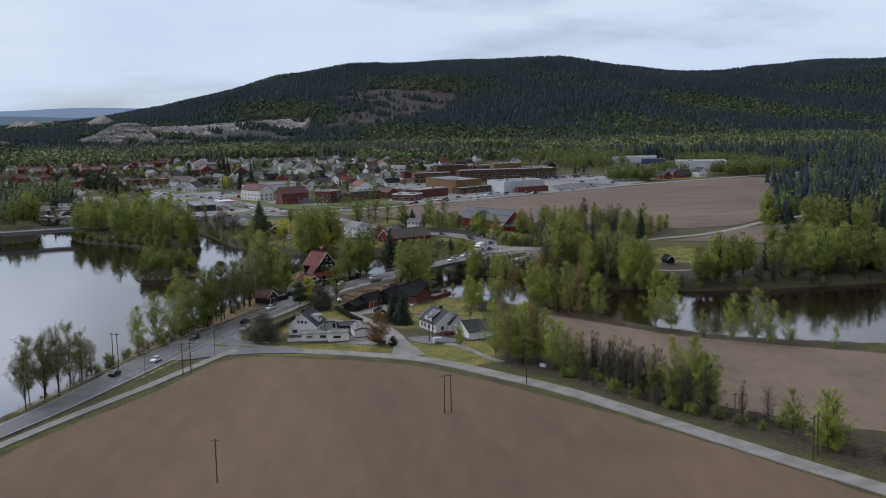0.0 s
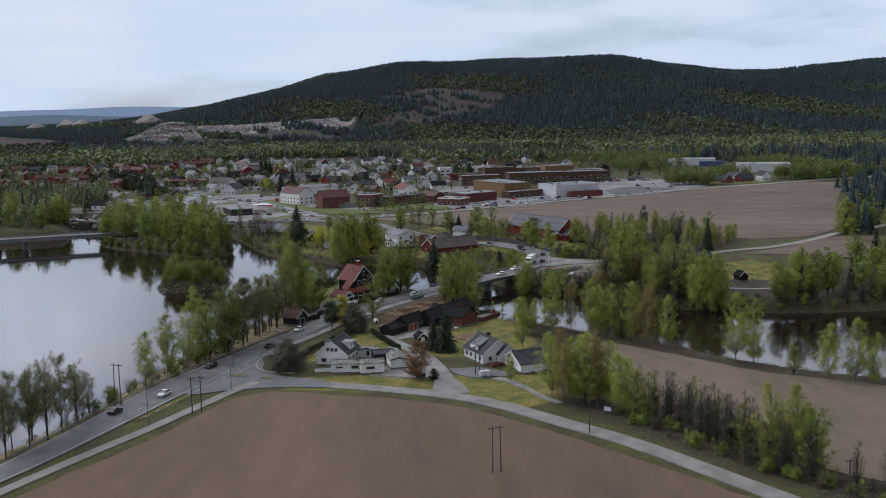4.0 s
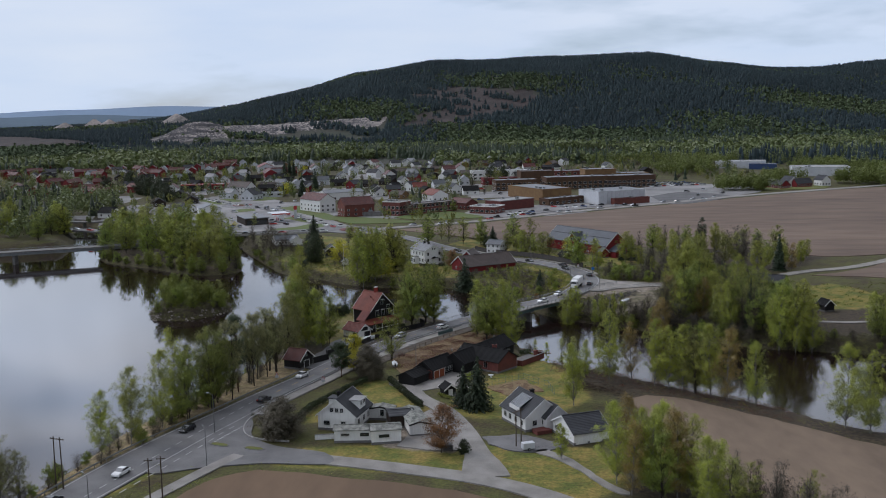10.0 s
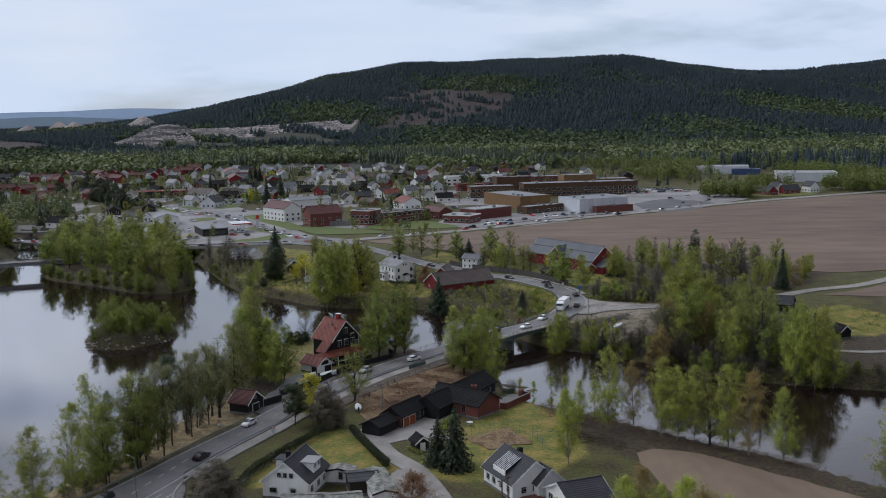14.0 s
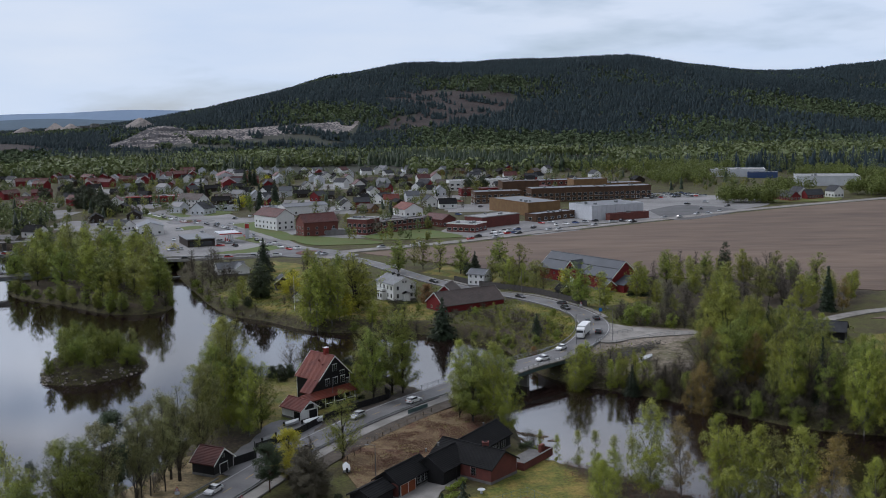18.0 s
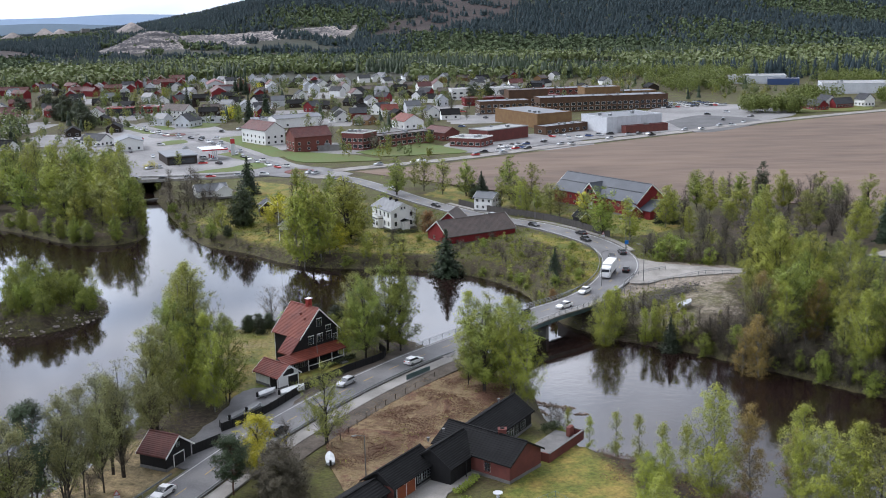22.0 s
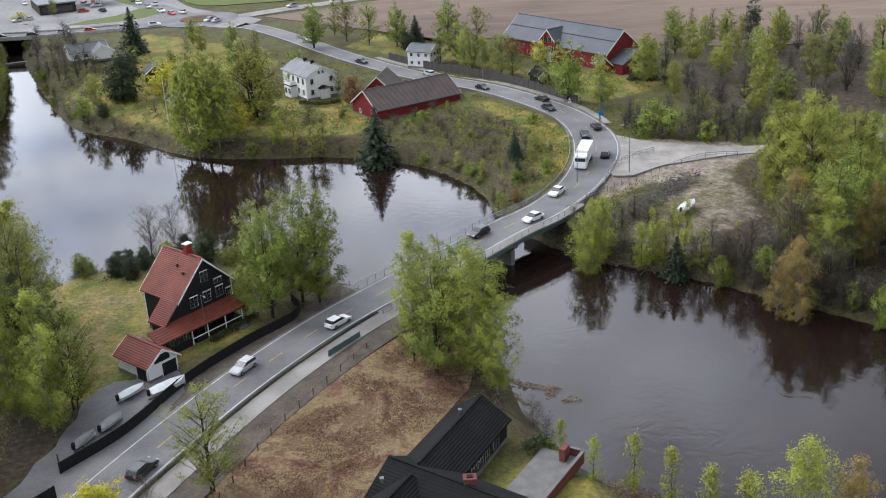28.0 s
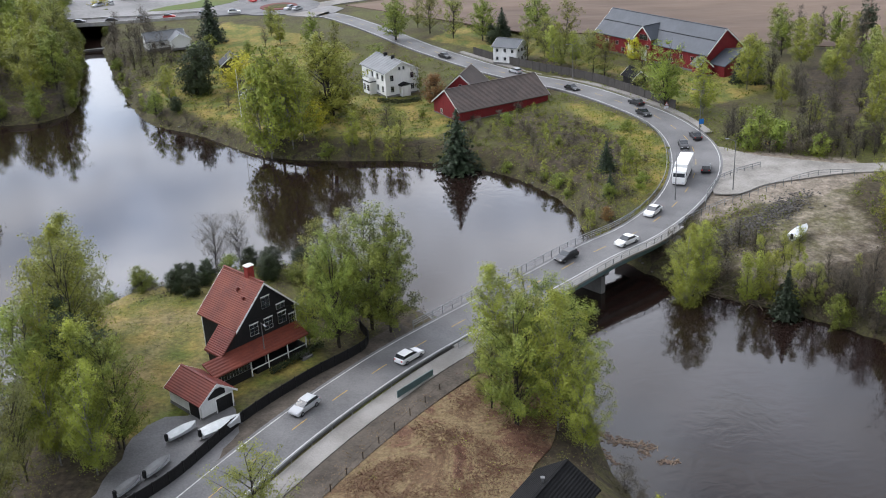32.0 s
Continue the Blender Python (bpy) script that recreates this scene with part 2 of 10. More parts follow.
M = {
    "grass": mat("grass", (0.08, 0.086, 0.02), (0.052, 0.038, 0.02), size=7, fine=14, bump=0.4, rough=0.95),
    "lawn": mat("lawn", (0.08, 0.12, 0.02), (0.15, 0.125, 0.042), size=4.5, fine=14, bump=0.3, rough=0.95),
    "town_lawn": mat("mown_town_lawn", (0.085, 0.13, 0.034), (0.11, 0.115, 0.038), size=9, fine=14, bump=0.2, rough=0.95),
    "roof_moss": mat("mossy_grey_slabs", (0.3, 0.3, 0.27), (0.07, 0.075, 0.066), size=1.4, fine=6, bump=0.4, rough=0.9),
    "drylawn": mat("dry_lawn", (0.185, 0.145, 0.042), (0.08, 0.1, 0.02), size=5, fine=14, bump=0.3, rough=0.95),
    "dead": mat("dead_grass", (0.23, 0.17, 0.095), (0.075, 0.043, 0.03), size=6, fine=6, bump=0.6, rough=1.0),
    "soil": mat("ploughed_soil", (0.16, 0.107, 0.068), (0.104, 0.07, 0.046), size=40, fine=9, bump=0.12, rough=1.0, stretch=(1, 0.25, 1)),
    "soil2": mat("far_soil", (0.18, 0.13, 0.098), (0.1, 0.073, 0.057), size=110, fine=7, bump=0.2, rough=1.0, stretch=(0.5, 1.3, 1)),
    # muddy bank, darkened further for the shade of overhanging trees
    "bank": mat("shaded_bank_earth", (0.058, 0.045, 0.029), (0.02, 0.017, 0.012), size=4, fine=8, bump=0.8, rough=1.0),
    "asphalt": mat("worn_asphalt", (0.175, 0.171, 0.17), (0.095, 0.093, 0.094), size=7, fine=30, bump=0.1, rough=0.7, stretch=(1, 1, 1)),
    "gravel": mat("pale_gravel", (0.29, 0.275, 0.255), (0.18, 0.169, 0.155), size=5, fine=30, bump=0.3, rough=0.95),
    "paving": mat("town_paving", (0.27, 0.262, 0.256), (0.15, 0.147, 0.145), size=25, fine=20, bump=0.1, rough=0.85),
    "paint_white": mat("road_paint", (0.5472, 0.5472, 0.532), (0.29, 0.29, 0.2784), size=1.5, bump=0, rough=0.6),
    "paint_yellow": mat("yellow_road_paint", (0.494, 0.3192, 0.076), (0.261, 0.1856, 0.0696), size=1.5, bump=0, rough=0.6),
    "wood_white": mat("white_painted_boards", (0.74, 0.74, 0.72), (0.63, 0.63, 0.61), size=1.2, fine=8, bump=0.25, rough=0.6, stretch=(6, 6, 0.5), vary=0.06),
    "wood_black": mat("black_stained_boards", (0.01276, 0.01218, 0.01276), (0.00696, 0.00696, 0.00754), size=1.2, fine=8, bump=0.3, rough=0.7, stretch=(6, 6, 0.5)),
    "wood_red": mat("red_painted_boards", (0.19, 0.017, 0.02), (0.125, 0.012, 0.014), size=1.2, fine=8, bump=0.3, rough=0.75, stretch=(6, 6, 0.5)),
    "wood_brown": mat("dark_brown_boards", (0.0348, 0.02436, 0.0174), (0.0203, 0.0145, 0.0116), size=1.2, fine=8, bump=0.3, rough=0.75, stretch=(6, 6, 0.5)),
    "wood_grey": mat("weathered_screen_boards", (0.075, 0.068, 0.062), (0.042, 0.038, 0.035), size=1.2, fine=8, bump=0.3, rough=0.85, stretch=(6, 6, 0.5)),
    "wood_orange": mat("orange_stained_door", (0.2436, 0.0696, 0.0203), (0.1856, 0.0464, 0.0174), size=1.0, fine=8, bump=0.2, rough=0.6),
    "brick_red": mat("red_brick", (0.155, 0.05, 0.04), (0.11, 0.04, 0.034), size=2.0, fine=14, bump=0.2, rough=0.85, vary=0.1),
    "brick_tan": mat("tan_brick", (0.2088, 0.1276, 0.058), (0.1566, 0.0928, 0.0464), size=3.0, fine=14, bump=0.2, rough=0.85, vary=0.1),
    "brick_brown": mat("brown_brick", (0.0986, 0.0551, 0.0319), (0.0696, 0.0406, 0.0261), size=3.0, fine=14, bump=0.2, rough=0.85, vary=0.12),
    "brick_bright": mat("bright_red_brick", (0.26, 0.035, 0.026), (0.17, 0.025, 0.02), size=1.0, fine=10, bump=0.2, rough=0.85),
    "stone": mat("grey_foundation", (0.174, 0.1682, 0.1624), (0.116, 0.1131, 0.1102), size=1.5, bump=0.4, rough=0.9),
    "concrete": mat("bridge_concrete", (0.2088, 0.203, 0.1914), (0.1276, 0.1218, 0.116), size=3, bump=0.25, rough=0.9),
    "kerb": mat("pale_granite_kerb", (0.42, 0.41, 0.39), (0.26, 0.25, 0.24), size=1.2, bump=0.2, rough=0.85),
    "steel": mat("galvanised_steel", (0.2668, 0.2784, 0.2842), (0.1972, 0.203, 0.2088), size=1, bump=0.05, rough=0.45, metal=0.6),
    "steel_teal": mat("grey_green_girder", (0.12, 0.185, 0.185), (0.075, 0.115, 0.118), size=2, bump=0.1, rough=0.6),
    "pole": mat("grey_pole", (0.1914, 0.1914, 0.1914), (0.1392, 0.1392, 0.1392), size=1, bump=0.05, rough=0.5, metal=0.4),
    "pole_wood": mat("weathered_pole", (0.0928, 0.0696, 0.0522), (0.0522, 0.0406, 0.0319), size=0.6, bump=0.3, rough=0.9),
    "glass": mat("window_glass", (0.029, 0.0348, 0.0406), (0.0174, 0.0203, 0.0232), size=2, bump=0, rough=0.08, spec=0.8),
    "rubber": mat("tyre_rubber", (0.0116, 0.0116, 0.0116), size=0.3, bump=0.1, rough=0.85),
    "rock_face": mat("steep_rock_face", (0.12, 0.112, 0.115), (0.05, 0.05, 0.054), size=20, fine=7, bump=0.6, rough=1.0),
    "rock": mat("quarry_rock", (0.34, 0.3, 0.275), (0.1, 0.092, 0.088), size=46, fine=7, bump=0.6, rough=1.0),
    "riprap": mat("broken_rock", (0.1508, 0.1392, 0.1276), (0.0812, 0.0754, 0.0696), size=0.8, fine=5, bump=0.5, rough=0.95, island=0.3),
    "bark": mat("grey_bark", (0.06, 0.05, 0.041), (0.022, 0.019, 0.016), size=0.5, fine=6, bump=0.5, rough=0.95),
    "bark_birch": mat("birch_bark", (0.2784, 0.2668, 0.2494), (0.0754, 0.0696, 0.0638), size=0.5, fine=3, bump=0.3, rough=0.85, stretch=(1, 1, 2.5)),
    "bark_pine": mat("pine_bark", (0.116, 0.0638, 0.0406), (0.0638, 0.0406, 0.029), size=0.5, fine=6, bump=0.5, rough=0.95),
    "leaf_birch": leaves("birch_leaves", (0.335, 0.36, 0.047), (0.17, 0.192, 0.03)),
    "leaf_green": leaves("spring_leaves", (0.23, 0.272, 0.038), (0.1, 0.13, 0.022)),
    "leaf_olive": leaves("olive_leaves", (0.24, 0.25, 0.05), (0.125, 0.135, 0.03)),
    "leaf_yellow": leaves("yellow_leaves", (0.52, 0.49, 0.03), (0.36, 0.33, 0.024), vary=0.15),
    "leaf_brown": leaves("copper_leaves", (0.25, 0.13, 0.04), (0.155, 0.08, 0.026), vary=0.15),
    "leaf_rust": leaves("rust_tinged_leaves", (0.27, 0.19, 0.05), (0.17, 0.125, 0.034), vary=0.15),
    "leaf_sage": leaves("thin_grey_green_leaves", (0.24, 0.24, 0.085), (0.135, 0.135, 0.05), vary=0.2),
    "leaf_twig": leaves("grey_brown_twigs", (0.095, 0.083, 0.058), (0.048, 0.042, 0.031), vary=0.2),
    "leaf_bare": leaves("bud_twigs", (0.12, 0.1, 0.068), (0.062, 0.052, 0.037), vary=0.2),
    "leaf_grey": leaves("grey_buds", (0.14, 0.122, 0.082), (0.075, 0.066, 0.045), vary=0.1),
    "bramble": leaves("withered_bramble", (0.15, 0.07, 0.045), (0.09, 0.042, 0.028)),
    "straw": leaves("withered_straw", (0.34, 0.25, 0.13), (0.22, 0.16, 0.085)),
    "leaf_dark": leaves("dark_leaves", (0.045, 0.06, 0.022), (0.025, 0.036, 0.014), vary=0.2),
    "needle": leaves("spruce_needles", (0.03, 0.047, 0.02), (0.014, 0.023, 0.011), vary=0.25),
    "needle_pine": leaves("pine_needles", (0.05, 0.072, 0.028), (0.026, 0.04, 0.018), vary=0.25),
    "wood_leaf": leaves("broadleaf_wood", (0.15, 0.178, 0.06), (0.078, 0.1, 0.036), vary=0, island=0.2),
    "belt_leaf": leaves("young_birch_belt", (0.15, 0.18, 0.032), (0.08, 0.1, 0.022), vary=0, island=0.16),
    # distance haze is put into both colours: needles bluer, leaves paler
    "hill_needle": mat("hazed_hill_spruce", (0.022, 0.037, 0.04), (0.012, 0.023, 0.027), size=200, fine=10, bump=0, rough=0.9, island=0.25),
    "hill_leaf": mat("hazed_hill_birch", (0.09, 0.118, 0.05), (0.048, 0.068, 0.034), size=160, fine=10, bump=0, rough=0.9, island=0.2),
    "hill_floor": mat("forest_floor", (0.03, 0.038, 0.024), (0.042, 0.038, 0.028), size=120, fine=10, bump=0.2, rough=1.0),
    "clearing": mat("felled_clearing", (0.05, 0.036, 0.033), (0.026, 0.022, 0.02), size=60, fine=12, bump=0.4, rough=1.0),
    # ridge colours with the blue of distant haze mixed in
    "far_ridge": mat("hazed_distant_ridge", (0.19, 0.26, 0.36), (0.17, 0.235, 0.33), size=300, bump=0, rough=1.0),
    "mid_ridge": mat("hazed_wooded_ridge", (0.085, 0.125, 0.165), (0.07, 0.105, 0.14), size=200, bump=0, rough=1.0),
    "cover": mat("boat_tarpaulin", (0.5928, 0.608, 0.608), (0.4712, 0.494, 0.5016), size=1, fine=5, bump=0.4, rough=0.6),
    "sand": mat("trampled_sand", (0.33, 0.275, 0.215), (0.17, 0.14, 0.1), size=6, fine=10, bump=0.3, rough=1.0),
    "riprap_fill": mat("crushed_rock", (0.15, 0.138, 0.125), (0.06, 0.055, 0.05), size=2.2, fine=7, bump=0.8, rough=1.0),
    "dry_wood": mat("dead_branches", (0.2, 0.16, 0.125), (0.1, 0.08, 0.06), size=1.5, fine=5, bump=0.3, rough=1.0, island=0.3),
    "dry_reed": mat("floating_reeds", (0.34, 0.25, 0.18), (0.2, 0.14, 0.1), size=1.5, fine=5, bump=0.2, rough=1.0, island=0.25),
    "soil_pale": mat("sandy_soil", (0.2, 0.148, 0.105), (0.135, 0.1, 0.072), size=30, fine=9, bump=0.12, rough=1.0, stretch=(1, 0.4, 1)),
    "gravel_dusty": mat("dusty_gravel", (0.32, 0.3, 0.275), (0.19, 0.178, 0.16), size=4, fine=12, bump=0.3, rough=1.0),
    "roof_barn": mat("dark_sheet_roof", (0.062, 0.07, 0.084), (0.045, 0.052, 0.063), size=4, fine=6, bump=0.05, rough=0.5, metal=0.1),
    "verge": mat("grey_verge_grit", (0.12, 0.1, 0.08), (0.05, 0.042, 0.034), size=3, fine=9, bump=0.5, rough=1.0),
    "brush": mat("cut_brushwood", (0.0986, 0.0696, 0.0464), (0.0464, 0.0348, 0.0261), size=2.5, fine=8, bump=0.9, rough=1.0, island=0.3),
}


# woodland litter darkened for tree shade shows through grass where the trees stand thick
_n, _l = M["grass"].node_tree.nodes, M["grass"].node_tree.links
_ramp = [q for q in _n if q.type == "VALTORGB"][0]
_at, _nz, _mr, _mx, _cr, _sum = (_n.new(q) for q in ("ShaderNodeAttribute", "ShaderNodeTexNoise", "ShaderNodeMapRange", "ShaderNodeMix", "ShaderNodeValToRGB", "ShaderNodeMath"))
_at.attribute_name = "litter_shade"
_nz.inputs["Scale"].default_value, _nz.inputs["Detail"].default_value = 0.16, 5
_tc = [q for q in _n if q.type == "TEX_COORD"][0]
_l.new(_tc.outputs["Object"], _nz.inputs["Vector"])
_sum.operation = "ADD"
_l.new(_at.outputs["Fac"], _sum.inputs[0])
_l.new(_nz.outputs["Fac"], _sum.inputs[1])
_mr.inputs["From Min"].default_value, _mr.inputs["From Max"].default_value = 0.62, 1.25
_l.new(_sum.outputs[0], _mr.inputs["Value"])
# brown litter tones, lowered to carry the shade under the crowns
_cr.color_ramp.elements[0].color, _cr.color_ramp.elements[1].color = (0.021, 0.017, 0.012, 1), (0.078, 0.058, 0.036, 1)
_cr.color_ramp.elements[0].position, _cr.color_ramp.elements[1].position = 0.25, 0.75
_nf = _n.new("ShaderNodeTexNoise")
_nf.inputs["Scale"].default_value, _nf.inputs["Detail"].default_value = 0.9, 4
_l.new(_tc.outputs["Object"], _nf.inputs["Vector"])
_l.new(_nf.outputs["Fac"], _cr.inputs["Fac"])
_mx.data_type = "RGBA"
_l.new(_mr.outputs["Result"], _mx.inputs["Factor"])
_t_at, _t_n, _t_c, _t_mx, _t_sum, _t_mr = (_n.new(q) for q in ("ShaderNodeAttribute", "ShaderNodeTexNoise", "ShaderNodeValToRGB", "ShaderNodeMix", "ShaderNodeMath", "ShaderNodeMapRange"))
_t_at.attribute_name = "tended"
_t_n.inputs["Scale"].default_value, _t_n.inputs["Detail"].default_value, _t_n.inputs["Roughness"].default_value = 0.17, 7, 0.65
_l.new(_tc.outputs["Object"], _t_n.inputs["Vector"])
_t_c.color_ramp.elements[0].color, _t_c.color_ramp.elements[1].color = (0.085, 0.105, 0.019, 1), (0.225, 0.168, 0.046, 1)
_t_c.color_ramp.elements[0].position, _t_c.color_ramp.elements[1].position = 0.38, 0.62
_mid = _t_c.color_ramp.elements.new(0.5)
_mid.color = (0.15, 0.138, 0.03, 1)
_l.new(_t_n.outputs["Fac"], _t_c.inputs["Fac"])
_t_mx.data_type = "RGBA"
_t_sum.operation = "MULTIPLY_ADD"
_t_sum.inputs[1].default_value = 0.6
_l.new(_t_n.outputs["Fac"], _t_sum.inputs[0])
_l.new(_t_at.outputs["Fac"], _t_sum.inputs[2])
_t_mr.inputs["From Min"].default_value, _t_mr.inputs["From Max"].default_value = 0.6, 1.0
_l.new(_t_sum.outputs[0], _t_mr.inputs["Value"])
_l.new(_t_mr.outputs["Result"], _t_mx.inputs["Factor"])
_l.new(_ramp.outputs["Color"], _t_mx.inputs["A"])
_l.new(_t_c.outputs["Color"], _t_mx.inputs["B"])
_l.new(_t_mx.outputs["Result"], _mx.inputs["A"])
_l.new(_cr.outputs["Color"], _mx.inputs["B"])
_s_at, _s_n, _s_c, _s_mx, _s_sum, _s_mr = (_n.new(q) for q in ("ShaderNodeAttribute", "ShaderNodeTexNoise", "ShaderNodeValToRGB", "ShaderNodeMix", "ShaderNodeMath", "ShaderNodeMapRange"))
_s_at.attribute_name = "sandy"
_s_n.inputs["Scale"].default_value, _s_n.inputs["Detail"].default_value, _s_n.inputs["Roughness"].default_value = 0.28, 8, 0.7
_l.new(_tc.outputs["Object"], _s_n.inputs["Vector"])
_s_c.color_ramp.elements[0].color, _s_c.color_ramp.elements[1].color = (0.11, 0.09, 0.068, 1), (0.29, 0.245, 0.195, 1)
_s_c.color_ramp.elements[0].position, _s_c.color_ramp.elements[1].position = 0.32, 0.64
_l.new(_s_n.outputs["Fac"], _s_c.inputs["Fac"])
_s_mx.data_type = "RGBA"
_s_sum.operation = "MULTIPLY_ADD"
_s_sum.inputs[1].default_value = 0.7
_l.new(_s_n.outputs["Fac"], _s_sum.inputs[0])
_l.new(_s_at.outputs["Fac"], _s_sum.inputs[2])
_s_mr.inputs["From Min"].default_value, _s_mr.inputs["From Max"].default_value = 0.72, 1.02
_l.new(_s_sum.outputs[0], _s_mr.inputs["Value"])
_l.new(_s_mr.outputs["Result"], _s_mx.inputs["Factor"])
_l.new(_mx.outputs["Result"], _s_mx.inputs["A"])
_l.new(_s_c.outputs["Color"], _s_mx.inputs["B"])
# pale withered grass on the lake shore
_h_at, _h_c, _h_mx, _h_sum, _h_mr = (_n.new(q) for q in ("ShaderNodeAttribute", "ShaderNodeValToRGB", "ShaderNodeMix", "ShaderNodeMath", "ShaderNodeMapRange"))
_h_at.attribute_name = "withered"
_h_c.color_ramp.elements[0].color, _h_c.color_ramp.elements[1].color = (0.1, 0.08, 0.04, 1), (0.29, 0.22, 0.12, 1)
_h_c.color_ramp.elements[0].position, _h_c.color_ramp.elements[1].position = 0.36, 0.62
_l.new(_s_n.outputs["Fac"], _h_c.inputs["Fac"])
_h_mx.data_type = "RGBA"
_h_sum.operation = "MULTIPLY_ADD"
_h_sum.inputs[1].default_value = 0.7
_l.new(_nz.outputs["Fac"], _h_sum.inputs[0])
_l.new(_h_at.outputs["Fac"], _h_sum.inputs[2])
_h_mr.inputs["From Min"].default_value, _h_mr.inputs["From Max"].default_value = 0.7, 1.05
_l.new(_h_sum.outputs[0], _h_mr.inputs["Value"])
_l.new(_h_mr.outputs["Result"], _h_mx.inputs["Factor"])
_l.new(_s_mx.outputs["Result"], _h_mx.inputs["A"])
_l.new(_h_c.outputs["Color"], _h_mx.inputs["B"])
# blades, clods and tufts: fine mottling over everything
_f_n, _f_m, _f_v = (_n.new(q) for q in ("ShaderNodeTexNoise", "ShaderNodeMapRange", "ShaderNodeVectorMath"))
_f_n.inputs["Scale"].default_value, _f_n.inputs["Detail"].default_value, _f_n.inputs["Roughness"].default_value = 1.3, 6, 0.75
_l.new(_tc.outputs["Object"], _f_n.inputs["Vector"])
_f_m.inputs["From Min"].default_value, _f_m.inputs["From Max"].default_value = 0.3, 0.7
_f_m.inputs["To Min"].default_value, _f_m.inputs["To Max"].default_value = 0.5, 1.5
_l.new(_f_n.outputs["Fac"], _f_m.inputs["Value"])
_f_v.operation = "SCALE"
_l.new(_h_mx.outputs["Result"], _f_v.inputs[0])
_l.new(_f_m.outputs["Result"], _f_v.inputs["Scale"])
_l.new(_f_v.outputs["Vector"], _n["Principled BSDF"].inputs["Base Color"])


def patchwork(m, colours, scale, grain=2.0):
    """Recolours a material with several tones in ragged patches and streaks of fine grain."""
    n, l = m.node_tree.nodes, m.node_tree.links
    tc, nz, fn, mp, sc = (n.new(q) for q in ("ShaderNodeTexCoord", "ShaderNodeTexNoise", "ShaderNodeTexNoise", "ShaderNodeMapRange", "ShaderNodeVectorMath"))
    ramp = n.new("ShaderNodeValToRGB")
    nz.inputs["Scale"].default_value, nz.inputs["Detail"].default_value, nz.inputs["Roughness"].default_value, nz.inputs["Distortion"].default_value = scale, 8, 0.72, 0.6
    fn.inputs["Scale"].default_value, fn.inputs["Detail"].default_value, fn.inputs["Roughness"].default_value = grain, 5, 0.75
    while len(ramp.color_ramp.elements) < len(colours):
        ramp.color_ramp.elements.new(0.5)
    for k, c in enumerate(colours):
        ramp.color_ramp.elements[k].position = 0.34 + 0.32 * k / (len(colours) - 1)
        ramp.color_ramp.elements[k].color = (*c, 1)
    mp.inputs["From Min"].default_value, mp.inputs["From Max"].default_value = 0.3, 0.7
    mp.inputs["To Min"].default_value, mp.inputs["To Max"].default_value = 0.55, 1.45
    sc.operation = "SCALE"
    for node in (nz, fn):
        l.new(tc.outputs["Object"], node.inputs["Vector"])
    l.new(nz.outputs["Fac"], ramp.inputs["Fac"])
    l.new(fn.outputs["Fac"], mp.inputs["Value"])
    l.new(ramp.outputs["Color"], sc.inputs[0])
    l.new(mp.outputs["Result"], sc.inputs["Scale"])
    l.new(sc.outputs["Vector"], n["Principled BSDF"].inputs["Base Color"])


# bank tones: mud and growth, with tree shade painted in
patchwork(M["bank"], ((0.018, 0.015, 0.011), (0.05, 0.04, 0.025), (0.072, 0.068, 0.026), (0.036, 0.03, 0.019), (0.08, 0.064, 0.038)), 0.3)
patchwork(M["dead"], ((0.06, 0.032, 0.021), (0.125, 0.066, 0.042), (0.2, 0.15, 0.08), (0.105, 0.062, 0.036), (0.215, 0.16, 0.085)), 0.11)


def roof_mat(name, colour, second, ridge=0.33, gloss=0.6):
    """Tiles in courses: waves along and across the slope as relief on a mottled colour."""
    m = mat(name, colour, second, rough=gloss, size=2.5, fine=10, bump=0, vary=0.1)
    n, l = m.node_tree.nodes, m.node_tree.links
    tc, wv = n.new("ShaderNodeTexCoord"), n.new("ShaderNodeTexWave")
    wv.bands_direction = "Z"
    wv.inputs["Scale"].default_value = 0.314 / ridge * 1.6
    bp = n.new("ShaderNodeBump")
    bp.inputs["Strength"].default_value, bp.inputs["Distance"].default_value = 0.8, 0.06
    l.new(tc.outputs["Object"], wv.inputs["Vector"])
    l.new(wv.outputs["Fac"], bp.inputs["Height"])
    l.new(bp.outputs["Normal"], n["Principled BSDF"].inputs["Normal"])
    return m


M["roof_red"] = roof_mat("red_clay_tiles", (0.1566, 0.0319, 0.01972), (0.0986, 0.02088, 0.0145))
M["roof_maroon"] = roof_mat("weathered_red_tiles", (0.0986, 0.02784, 0.02204), (0.058, 0.01856, 0.01624))
M["roof_black"] = roof_mat("black_concrete_tiles", (0.0125, 0.0125, 0.013), (0.007, 0.007, 0.0075), gloss=0.85)
M["roof_black"].node_tree.nodes["Principled BSDF"].inputs["Specular IOR Level"].default_value = 0.15
M["roof_grey"] = roof_mat("slate_grey_tiles", (0.038, 0.04, 0.045), (0.024, 0.025, 0.028), gloss=0.7)
M["roof_brown"] = roof_mat("brown_weathered_tiles", (0.0812, 0.0609, 0.0522), (0.0522, 0.0406, 0.03596))
M["roof_metal"] = mat("grey_sheet_roof", (0.0986, 0.1044, 0.1131), (0.0754, 0.0812, 0.087), size=4, fine=6, bump=0.05, rough=0.45, metal=0.2)
M["roof_pale"] = roof_mat("pale_grey_tiles", (0.2, 0.205, 0.21), (0.14, 0.145, 0.15))
M["roof_white"] = mat("pale_felt_roof", (0.319, 0.319, 0.3132), (0.2088, 0.2088, 0.203), size=3, fine=6, bump=0.2, rough=0.8)
